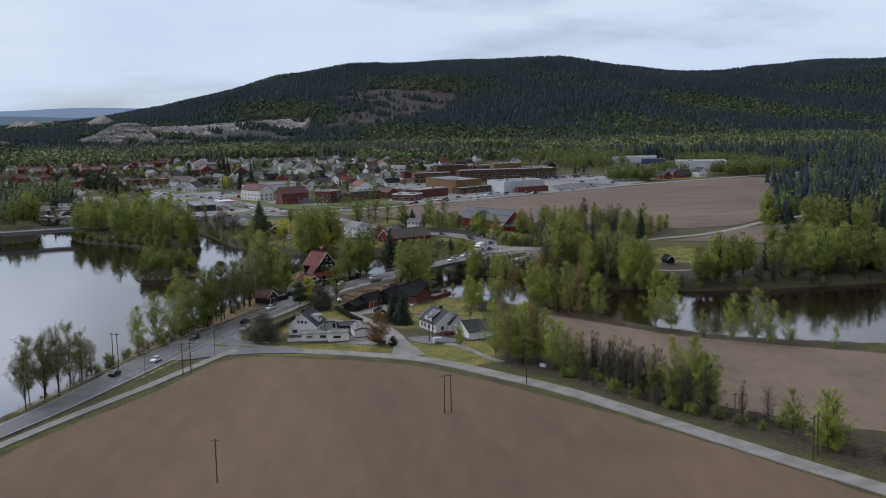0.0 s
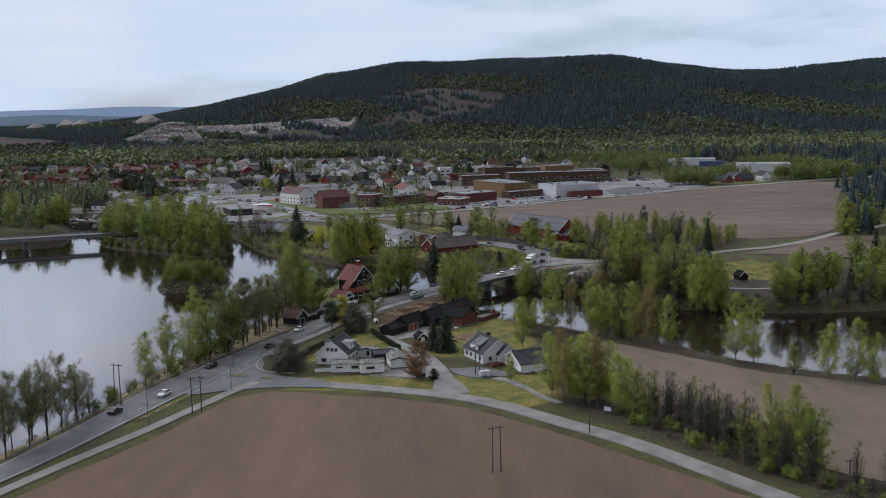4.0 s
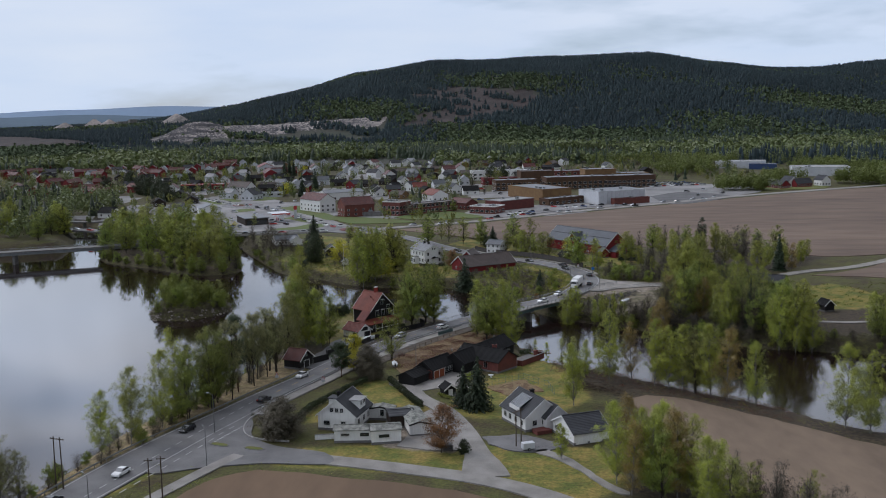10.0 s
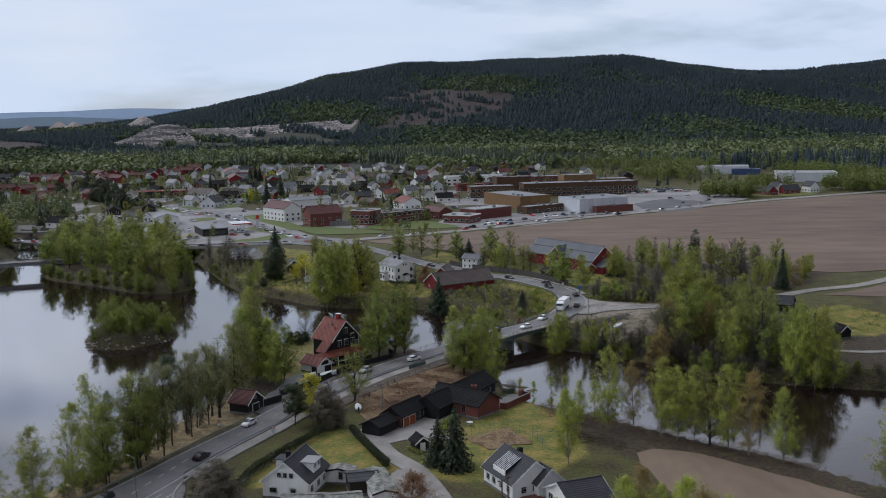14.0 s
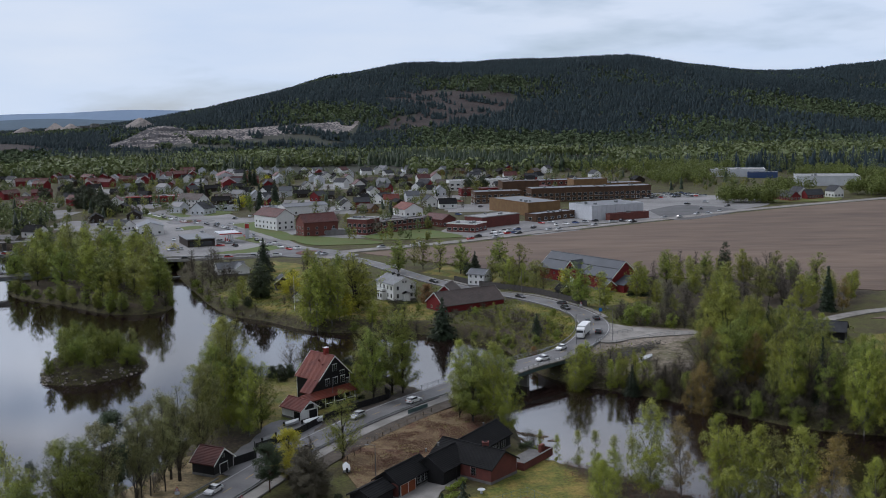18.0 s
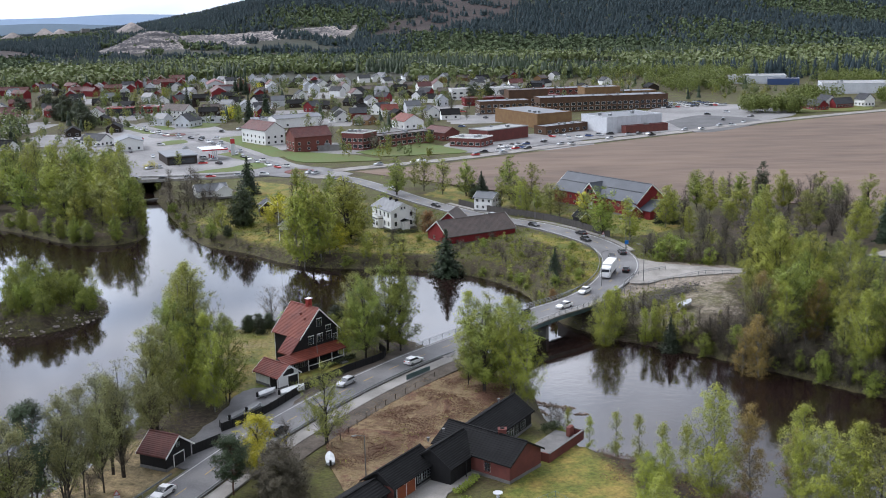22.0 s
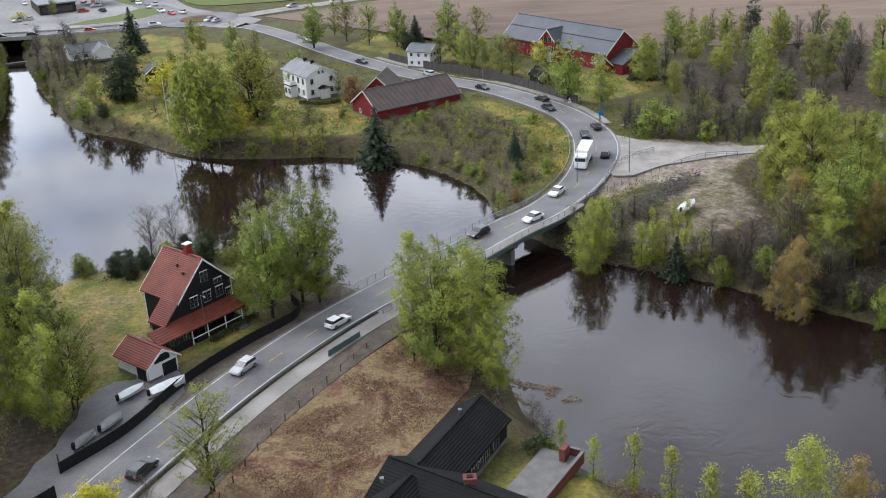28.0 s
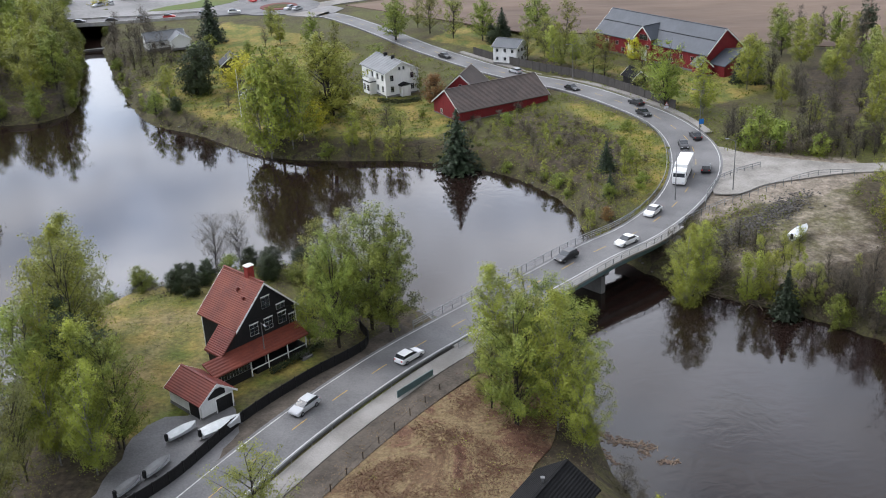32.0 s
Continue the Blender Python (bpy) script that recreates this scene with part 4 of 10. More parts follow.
# roads
MAIN = curve([(-135, -40), (-112, 22), (-94, 68), (-87, 88), (-80.5, 112), (-74, 136), (-67, 158), (-61, 174), (-55, 191), (-48, 208), (-42, 224), (-36.5, 236), (-28.5, 251), (-21.5, 262), (-15.5, 270), (-9, 277), (-2, 284), (5.5, 291), (14.4, 300), (23, 308), (31.5, 321), (37.5, 337), (39.5, 354), (36.5, 371), (29.5, 386), (19, 404), (7, 420), (-5.5, 438), (-22, 461), (-38, 486), (-52, 506), (-60, 514)], 2.5)


def road_z(x, y):
    deck = 2.0 * smooth((y - 262) / 48) * (y < 330) * (np.abs(x - 5) < 60)
    return np.maximum(land(x, y), deck) + 0.16


MZ = road_z(MAIN[:, 0], MAIN[:, 1])
BRIDGE = (MAIN[:, 1] > 279.5) & (MAIN[:, 1] < 309.5)
i0, i1 = np.flatnonzero(BRIDGE)[[0, -1]]
wide = 3.9 + 1.9 * np.exp(-(((MAIN[:, 1] - 140) / 42) ** 2)) + 1.3 * np.exp(-(((MAIN[:, 1] - 345) / 22) ** 2))
road = slab("road", MAIN, MZ, wide, "asphalt", "worn grey two-lane asphalt road with painted lines", thick=0.5)
for side in (-1, 1):
    for j in range(0, len(MAIN) - 1, 40):
        seg = slice(j, min(j + 41, len(MAIN)))
        nrm = normals(MAIN)[seg]
        off = MAIN[seg] + nrm * (side * (wide[seg] - 0.55))[:, None]
        slab("edge_line", off, MZ[seg] + 0.012, 0.09, "paint_white", "", thick=0.01, parent=road)
dashes(MAIN[MAIN[:, 1] > 186], MZ[MAIN[:, 1] > 186], 0.0, 3.0, 5.0, 0.14, "centre_line", "paint_yellow", road)
# turning lanes at the junction
for turn in ([(-78.5, 112), (-73, 131), (-68.7, 147.2), (-63.3, 166), (-59.1, 180.7), (-56.8, 188.1)], [(-72.5, 114), (-67.4, 131), (-63.1, 145.4), (-60.9, 153), (-59.1, 160.3), (-56.7, 167.7)]):
    turn = curve(turn, 2)
    dashes(turn, road_z(turn[:, 0], turn[:, 1]) + 0.05, 0.0, 2.2, 2.4, 0.2, "lane_line", "paint_white", road)
turn = curve([(-59.3, 153.5), (-57.6, 159), (-55.6, 165)], 1)
dashes(turn, road_z(turn[:, 0], turn[:, 1]) + 0.05, 0.0, 0.5, 0.5, 0.5, "give_way_line", "paint_white", road)

SIDE = curve([(-64, 160), (-56.5, 151), (-47, 145.5), (-31, 141), (-14, 135), (0, 129), (12, 120), (26.5, 104), (39.5, 89), (55.5, 65), (69, 44), (80, 27), (90, 12), (135, -60), (190, -160)], 2.5)
slab("road_side", SIDE, np.full(len(SIDE), 0.14), 2.6 + 2.2 * np.exp(-((np.arange(len(SIDE)) / 5) ** 2)), "gravel", "pale narrow country road beside a ploughed field", category="road", thick=0.4)
sheet("junction", curve([(-73, 146), (-66, 160), (-58, 175), (-54, 168), (-52, 158), (-45, 150.5), (-34, 146), (-32, 139), (-46, 139.5), (-58, 137), (-68, 134), (-73, 146)], 2)[:-1], 0.148, "asphalt", "wide worn asphalt junction of the two roads", category="road", wobble=0.0)
BIKE = curve([(-128, -40), (-108, 15), (-97, 40), (-90, 57), (-83, 74), (-75, 92), (-69.5, 104), (-63, 120), (-56, 137), (-52, 145)], 2.5)
slab("pavement", BIKE, np.full(len(BIKE), 0.15), 1.5, "gravel", "pale cycle path beside the main road", thick=0.4)
near_main = MAIN[(MAIN[:, 1] > 176) & (MAIN[:, 1] < 281)]
slab("pavement", near_main, road_z(near_main[:, 0], near_main[:, 1]) + 0.06, 1.5, "gravel", "pale footpath behind the guard rail", side=-6.1, thick=0.45)
fence_side = MAIN[(MAIN[:, 1] > 224) & (MAIN[:, 1] < 277)]
slab("verge", fence_side, road_z(fence_side[:, 0], fence_side[:, 1]) - 0.07, 1.6, "verge", "grey gritty verge along the black fence", side=5.4, thick=0.5, category="verge")
slab("verge", near_main[19:], road_z(near_main[19:, 0], near_main[19:, 1]) - 0.05, 2.1, "verge", "grey-brown gritty strip beside the footpath", side=-9.6, thick=0.5, category="verge")
NORTH_RD = curve([(-60, 512), (-72, 521), (-55, 536), (-9, 562), (53, 609), (124, 658), (178, 697), (284, 757), (480, 850)], 6)
slab("road_north", NORTH_RD, land(NORTH_RD[:, 0], NORTH_RD[:, 1]) + 0.2, 4.2, "gravel", "pale road along the far field", category="road")
WEST_RD = curve([(-74, 526), (-100, 522), (-138, 517), (-180, 522), (-260, 560)], 6)
slab("road_west", WEST_RD, np.full(len(WEST_RD), 2.3), 4.5, "asphalt", "grey town road carried over the channel", category="road", thick=0.9)
TOWN_RD = curve([(-77, 530), (-100, 563), (-117, 595), (-136, 635), (-154, 664), (-172, 682), (-195, 710), (-219, 747), (-243, 781), (-265, 820), (-300, 880)], 8)
slab("road_town", TOWN_RD, land(TOWN_RD[:, 0], TOWN_RD[:, 1]) + 0.2, 5.5, "asphalt", "wide grey town road", category="road")
EAST_RD = curve([(38, 332), (46, 339), (56, 338), (68, 335), (96, 337), (112, 350), (129, 362), (151, 372), (178, 396), (204, 424), (260, 470)], 3)
slab("road_gravel", EAST_RD, land(EAST_RD[:, 0], EAST_RD[:, 1]) + 0.15, 2.4 + 5 * np.exp(-((np.arange(len(EAST_RD)) / 4) ** 2)), "gravel_dusty", "pale gravel lane leaving the bend", category="road")
TRACK = curve([(84, 288), (96, 279), (107, 274), (118, 272), (134, 276), (150, 290)], 3)
slab("track", TRACK, land(TRACK[:, 0], TRACK[:, 1]) + 0.12, 1.3, "gravel", "pale gravel track above the river bank", category="track")
APRON = curve([(33, 314), (44, 322), (56, 322), (68, 330), (66, 339), (52, 345), (42, 344), (40, 330), (33, 314)], 3)[:-1]
sheet("junction", curve([(38.5, 324), (39, 335), (40.5, 346), (44.5, 351), (50, 345.3), (57.3, 341.4), (66.4, 337.5), (70, 336.5), (69, 333), (63, 332), (57, 330.3), (49, 328), (43, 323.5), (38.5, 324)], 2)[:-1], 2.145, "gravel_dusty", "pale dusty junction outside the bend", category="road", wobble=0.0)
outer = MAIN[(MAIN[:, 1] > 358) & (MAIN[:, 1] < 452)]
slab("pavement", outer, road_z(outer[:, 0], outer[:, 1]) + 0.07, 0.9, "gravel", "pale footpath between the road and the timber screen", side=-5.7, thick=0.4)
DRIVE = curve([(0, 131), (-1, 140), (-4, 158), (-9.5, 176), (-16, 187), (-19, 195), (-22, 205)], 2.5)
slab("driveway", DRIVE, np.full(len(DRIVE), 0.12), 2.3 + 2.5 * np.exp(-((np.arange(len(DRIVE)) / 4) ** 2)), "gravel", "pale gravel driveway between the houses")
COURT = curve([(-26, 203), (-24.6, 200), (-21.5, 195), (-15.6, 194.7), (-10.2, 197.6), (-4.1, 196.5), (-3.6, 198.8), (-7.2, 202.1), (-6.0, 207.9), (-2.2, 213.6), (-1.6, 218), (-8, 216), (-14, 209), (-19, 204), (-26, 203)], 1.5)[:-1]
sheet("courtyard", COURT, 0.1, "gravel", "grey gravel forecourt of the red house", category="yard")
sheet("house_yard", curve([(-19, 150.4), (-12.9, 147.6), (-8.7, 147.2), (-3.5, 148), (-3, 156), (-6, 164.8), (-12, 177), (-14.6, 174.9), (-14.2, 166), (-17.4, 156.8), (-19, 150.4)], 2)[:-1], 0.105, "gravel", "gravel yard of the white house", category="yard", wobble=0.15)
sheet("house_path", curve([(12.5, 147.6), (16.7, 142.4), (20.6, 134), (23.5, 127), (27, 122), (25.4, 121), (22, 126), (18.6, 134), (14.6, 141), (10, 146), (12.5, 147.6)], 2)[:-1], 0.1, "gravel", "gravel path across the lawn", category="path", wobble=0.15)
sheet("house_yard", curve([(-1, 156), (2, 149.6), (8.3, 145.4), (12.5, 146.6), (17, 149), (15.5, 152), (11.7, 154.6), (6.9, 157.8), (2.6, 156.6), (-1, 156)], 2)[:-1], 0.1, "asphalt", "asphalt yard of the grey-roofed house", category="yard")
sheet("boat_yard", curve([(-54, 222), (-47, 219), (-40, 235), (-36, 246), (-35, 254), (-38, 259), (-42, 256), (-47, 254), (-49, 240), (-54, 222)], 2)[:-1], 0.1, "asphalt", "grey asphalt yard where boats are parked", category="yard")

# fields and lawns
FIELD = curve([(-86.5, 50), (-79, 71), (-67.5, 95), (-57, 124), (-53, 131), (-46, 135.5), (-30, 131.5), (-1, 121), (21, 100), (38, 79.5), (59, 52), (75, 28), (95, -5), (150, -95), (190, -240), (-170, -240), (-118, -20), (-86.5, 50)], 5)[:-1]
sheet("field", FIELD, 0.05, "soil", "bare brown ploughed field with faint furrows")
sheet("field", curve([(46, 120), (57, 96), (67, 79), (78, 68), (96, 53), (108, 46), (170, 5), (260, -40), (260, 60), (200, 88), (150, 110), (120, 126), (100, 138), (84, 147), (70, 162), (55, 178), (45, 187), (36, 186), (37, 170), (41, 150), (46, 120)], 4)[:-1], 0.05, "soil_pale", "bare sandy field along the river")
sheet("field", curve([(-52, 528), (-12, 490), (14, 466), (36, 464), (58, 450), (78, 440), (104, 430), (126, 430), (150, 402), (200, 432), (258, 590), (306, 716), (300, 752), (240, 726), (178, 686), (124, 648), (53, 598), (-8, 551), (-52, 528)], 8)[:-1], 2.1, "soil2", "large bare brown field below the town")
sheet("field", curve([(128, 352), (150, 346), (196, 322), (214, 350), (226, 392), (206, 408), (180, 396), (152, 366), (128, 352)], 6)[:-1], 2.1, "soil2", "small bare brown field beyond the lane")
sheet("dead_meadow", curve([(-27, 224), (-26, 238), (-20, 250), (-12, 263), (-4, 268), (3, 262), (5, 252), (2, 243), (-6, 224), (-14, 212), (-21, 208), (-27, 224)], 3)[:-1], 0.04, "dead", "rough patch of withered brown grass", category="meadow")
sheet("vegetable_bed", curve([(-0.3, 197.0), (4.4, 200.7), (9.2, 204.4), (12, 199.2), (14.8, 193.7), (10, 191.7), (5.2, 189.8), (2.4, 193.4), (-0.3, 197.0)], 0.8)[:-1], 0.06, "dead", "bare brown vegetable plot inside a wire fence", category="garden bed")
sheet("field", curve([(-1300, 2560), (-800, 2240), (-640, 1790), (-900, 1890), (-1250, 2100), (-1300, 2560)], 40)[:-1], 0, "clearing", "brown field far off beside the quarry", category="field", lift=lambda x, y: float(land(np.array([x]), np.array([y]))[0]) + 1.0)
sheet("field", curve([(118, 1585), (215, 1545), (200, 1450), (160, 1440), (118, 1585)], 20)[:-1], 0, "sand", "pale field strip between wood and town", category="field", lift=lambda x, y: float(land(np.array([x]), np.array([y]))[0]) + 0.6)


# ---- trees ----
def unit(v):
    return v / (np.linalg.norm(v, axis=-1, keepdims=True) + 1e-9)


def leaf_mesh(name, centres, size, material, rng, flat=0.0, out=None):
    """Many small three-cornered leaf sprays, each at its own tilt; out: the way that each one mostly faces."""
    n = len(centres)
    a, b = rng.normal(size=(n, 3)), rng.normal(size=(n, 3))
    a[:, 2] *= 1 - flat
    if out is not None:
        face = unit(out + 0.5 * rng.normal(size=(n, 3)))
        a = unit(a - face * (a * face).sum(1)[:, None])
        b = np.cross(face, a)
    else:
        a = unit(a)
        b = unit(b - a * (a * b).sum(1)[:, None])
    s = (size * rng.uniform(0.55, 1.4, n))[:, None]
    v = np.stack([centres + a * s, centres - a * s * 0.7 + b * s * 0.62, centres - a * s * 0.7 - b * s * 0.62], 1).reshape(-1, 3)
    return mesh_from(name, v.tolist(), np.arange(3 * n).reshape(-1, 3).tolist(), M[material])


def rods(segs):
    """Thin three-sided rods from rows of start, end and two radii."""
    a, b = np.array([s[0] for s in segs], float), np.array([s[1] for s in segs], float)
    r1, r2 = np.array([s[2] for s in segs])[:, None], np.array([s[3] for s in segs])[:, None]
    d = b - a
    d /= np.linalg.norm(d, axis=1)[:, None] + 1e-9
    u = np.cross(d, np.where(np.abs(d[:, 2:]) > 0.9, (1.0, 0, 0), (0, 0, 1.0)))
    u /= np.linalg.norm(u, axis=1)[:, None] + 1e-9
    w = np.cross(d, u)
    rings = []
    for k in range(3):
        c, s = math.cos(2.0944 * k), math.sin(2.0944 * k)
        rings += [a + (u * c + w * s) * r1, b + (u * c + w * s) * r2]
    v = np.stack(rings, 1).reshape(-1, 3)
    o = np.arange(len(segs))[:, None] * 6
    f = np.concatenate([o + (0, 2, 3, 1), o + (2, 4, 5, 3), o + (4, 0, 1, 5)])
    return v.tolist(), f.tolist()


def tree_kind(name, label, category, height, width, base, limbs, twigs, per, leaf, material, bark, shape, seed, radius=0.16, multi=1, droop=0.25, rise=0.9, sigma=0.2, twig=1.0, rough_far=False):
    """A tapered trunk, limbs that rise to the crown's outline, twigs along them and sprays along the twigs."""
    rng = np.random.default_rng(seed)
    segs, pts, outs, stems = [], [], [], []
    for s in range(multi):
        off = rng.uniform(-1, 1, 2) * (0.06 * width if multi > 1 else 0)
        way = rng.normal(size=2) * 0.5 + off * 2.5 / max(width, 1) * 2
        top = height * (0.96 if s == 0 else rng.uniform(0.78, 0.95))
        stem = []
        for k in range(7):
            t = k / 6
            stem.append(np.array([off[0] + way[0] * t * width * 0.18 + rng.normal() * 0.012 * height * t, off[1] + way[1] * t * width * 0.18 + rng.normal() * 0.012 * height * t, top * t - (0.4 if k == 0 else 0)]))
        for k in range(6):
            segs.append((stem[k], stem[k + 1], radius * (1 - 0.155 * k), radius * (1 - 0.155 * (k + 1))))
        stems.append((np.array(stem), top))
    for j in range(limbs):
        stem, top = stems[j % multi]
        t = rng.uniform(0.0, 1) ** 0.9
        ang, rad = 2.4 * j + rng.uniform(-0.5, 0.5), width * shape(t) * rng.uniform(0.45, 1.05)
        z = base + (top - base) * t
        z0 = min(top * 0.93, max(height * 0.08, z - rise * rad - 0.04 * height))
        root = root_ = np.array([np.interp(z0, stem[:, 2], stem[:, k]) for k in range(3)])
        axis = np.array([np.interp(min(z, top * 0.97), stem[:, 2], stem[:, k]) for k in range(2)])
        tip = np.array([axis[0] + rad * math.cos(ang), axis[1] + rad * math.sin(ang), z])
        mid = (root + tip) / 2 + rng.normal(size=3) * 0.05 * rad + (0, 0, 0.08 * rad)
        segs += [(root, mid, radius * 0.3, radius * 0.18), (mid, tip, radius * 0.18, radius * 0.05)]
        for _ in range(twigs):
            f = rng.uniform(0.3, 1.0)
            p = root + (mid - root) * f * 2 if f < 0.5 else mid + (tip - mid) * (f * 2 - 1)
            d = rng.normal(size=3) * (1, 1, 0.5) + 0.6 * (tip - root) / (np.linalg.norm(tip - root) + 1e-6)
            d *= twig * rng.uniform(0.5, 1.2) / (np.linalg.norm(d) + 1e-6)
            d[2] -= droop * rng.uniform(0.3, 1.3) * twig
            if not rough_far and (_ + j) % 2 == 0:
                segs.append((p, p + d, radius * 0.07, radius * 0.03))
            q = rng.uniform(0.1, 1.1, per)[:, None]
            pts.append(p + d * q + rng.normal(size=(per, 3)) * sigma - (0, 0, droop * 0.5) * q**2)
            hub = np.array([axis[0], axis[1], base + 0.45 * (height - base)])
            outs.append(unit(0.7 * unit(pts[-1] - hub) + 0.55 * unit(pts[-1] - (0.4 * root_ + 0.6 * tip)) + (0, 0, 0.35)))
    root = tagged(new(name), label, category)
    tv, tf = rods(segs)
    for part_name, me in (("trunk", mesh_from("trunk", tv, tf, M[bark])), ("crown", leaf_mesh("crown", np.vstack(pts), leaf, material, rng, out=np.vstack(outs)))):
        new(part_name, me).parent = root
    return root, height


def conifer_kind(name, label, height, width, material, bark, seed, tiers=26, low=0.05, leaf=0.26):
    rng = np.random.default_rng(seed)
    pts, segs = [], [((0, 0, -0.4), (0, 0, height * 0.5), 0.19, 0.11), ((0, 0, height * 0.5), (0, 0, height * 0.97), 0.11, 0.02)]
    for k in range(tiers):
        t = k / (tiers - 1)
        z = height * (low + (0.985 - low) * t)
        r = width * (1 - t) ** 0.85 * rng.uniform(0.8, 1.12) + 0.08
        arms = max(4, int(12 * (1 - t) + 3))
        for j in range(arms):
            a, rr = 2 * np.pi * (j + rng.uniform(0, 0.7)) / arms, r * rng.uniform(0.75, 1.08)
            if tiers > 20:
                segs.append(((0, 0, z), (rr * math.cos(a), rr * math.sin(a), z - 0.22 * rr), 0.04, 0.01))
            for q in np.linspace(0.12, 1, max(3, int(rr / 0.16))):
                pts.append((q * rr * np.cos(a) + rng.normal() * 0.1, q * rr * np.sin(a) + rng.normal() * 0.1, z - 0.22 * q * rr + rng.normal() * 0.09))
    root = tagged(new(name), label, "tree")
    tv, tf = rods(segs)
    for part_name, me in (("trunk", mesh_from("trunk", tv, tf, M[bark])), ("crown", leaf_mesh("crown", np.array(pts), leaf, material, rng, flat=0.6, out=unit(np.array(pts) * (1, 1, 0)) + (0, 0, 0.8)))):
        new(part_name, me).parent = root
    return root, height


def oval(t):
    return max(0.12, math.sin(math.pi * min(1, 0.14 + 0.84 * t)) ** 0.6)


def slim(t):
    return max(0.1, (1 - t) ** 0.5 * min(1, 0.55 + 1.8 * t))


def plume(t):
    """Full in the middle, narrowing to a rounded top and a thinner foot."""
    return max(0.1, (1 - t**2.2) ** 0.55 * min(1.0, 0.45 + 1.5 * t))


def fan(t):
    return max(0.15, 0.35 + 0.65 * math.sin(math.pi * min(0.95, 0.15 + 0.7 * t)))


KINDS = {}
# each kind twice: full of fine sprays for the trees that are passed closely, fewer and larger sprays for the rest
for far, (f_n, f_l) in (("", (1.6, 0.8)), ("far ", (0.55, 1.4))):
    for k in range(3 if not far else 2):
        s = 100 * k + (7 if far else 0)
        KINDS[far + "birch", k] = tree_kind("birch_tree", "slender birch with fresh yellow-green spring leaves", "tree", 15, 4.1 + 0.3 * k, 2.6, 64, 7, int(20 * f_n), 0.12 * f_l, "leaf_birch", "bark_birch", plume, 11 + s, 0.13, droop=0.55, sigma=0.2, rise=1.5, rough_far=bool(far))
        KINDS[far + "alder", k] = tree_kind("alder_tree", "leafy green tree on the bank with several stems", "tree", 15, 4.6 + 0.4 * k, 2.4, 70, 7, int(20 * f_n), 0.13 * f_l, "leaf_green", "bark", oval, 31 + s, 0.15, multi=2 + k % 2, rise=1.2, rough_far=bool(far))
        KINDS[far + "olive", k] = tree_kind("riverside_tree", "tree with sparse olive-green budding crown", "tree", 15, 4.1 + 0.4 * k, 2.8, 60, 7, int(16 * f_n), 0.12 * f_l, "leaf_olive", "bark", oval, 51 + s, 0.15, multi=1 + k % 3, rise=1.1, rough_far=bool(far))
        KINDS[far + "bare", k] = tree_kind("budding_tree", "nearly leafless grey tree with thin twigs", "tree", 14, 3.2 + 0.3 * k, 3.0, 60, 10, int(6 * f_n) or 2, 0.085 * f_l, "leaf_bare", "bark", fan, 71 + s, 0.13, multi=1 + k % 2, rise=1.1, rough_far=bool(far))
        KINDS[far + "bush", k] = tree_kind("bush", "rounded bush with dense spring leaves", "bush", 3.0, 1.7, 0.1, 34, 5, int(12 * f_n), 0.1 * f_l, "leaf_green", "bark", oval, 91 + s, 0.05, multi=3, twig=0.5, sigma=0.14, rise=0.5, rough_far=bool(far))
        KINDS[far + "scrub", k] = tree_kind("shrub", "thin leafless riverside shrub", "bush", 4.0, 1.6, 0.3, 30, 6, int(8 * f_n), 0.075 * f_l, "leaf_bare", "bark", fan, 111 + s, 0.05, multi=3, twig=0.6, rough_far=bool(far))
        KINDS[far + "sapling", k] = tree_kind("young_tree", "young bright green birch sapling", "tree", 6, 1.25, 0.2, 34, 5, int(8 * f_n) or 2, 0.095 * f_l, "leaf_birch", "bark", slim, 131 + s, 0.06, twig=0.6, sigma=0.14, rough_far=bool(far))
        KINDS[far + "spruce", k] = conifer_kind("spruce_tree", "dark green pointed spruce", 15, 2.7 + 0.2 * k, "needle", "bark", 151 + s, tiers=26 if not far else 24, leaf=0.24 if not far else 0.46)
    for k in range(2 if not far else 1):
        s = 100 * k + (7 if far else 0)
        KINDS[far + "willow", k] = tree_kind("large_tree", "tall broad tree with full yellow-green crown", "tree", 22, 6.8 + k, 1.0, 130, 10, int(22 * f_n), 0.15 * f_l, "leaf_birch", "bark", oval, 171 + s, 0.26, multi=3, droop=0.5, rise=1.2, sigma=0.24, twig=1.3, rough_far=bool(far))
        KINDS[far + "pine", k] = tree_kind("pine_tree", "slender pine with a dark blue-green crown", "tree", 15, 2.1, 5.0, 34, 8, int(16 * f_n), 0.14 * f_l, "needle_pine", "bark_pine", oval, 181 + s, 0.15, droop=0.0, sigma=0.22, twig=0.7, rise=0.4, rough_far=bool(far))
        KINDS[far + "brown", k] = tree_kind("copper_tree", "small tree with copper-brown spring foliage", "tree", 9, 4.1, 1.6, 90, 8, int(16 * f_n), 0.1 * f_l, "leaf_brown", "bark", oval, 191 + s, 0.13, twig=0.8, rough_far=bool(far))
        KINDS[far + "copper", k] = tree_kind("budding_birch", "birch with coppery unopened leaves", "tree", 15, 3.7, 2.2, 60, 7, int(18 * f_n), 0.11 * f_l, "leaf_rust", "bark_birch", plume, 201 + s, 0.13, droop=0.5, rough_far=bool(far))
        KINDS[far + "yellow", k] = tree_kind("maple_tree", "maple in bright yellow-green blossom", "tree", 10, 4.6, 1.0, 80, 9, int(14 * f_n), 0.12 * f_l, "leaf_yellow", "bark", oval, 211 + s, 0.14, twig=0.8, rough_far=bool(far))
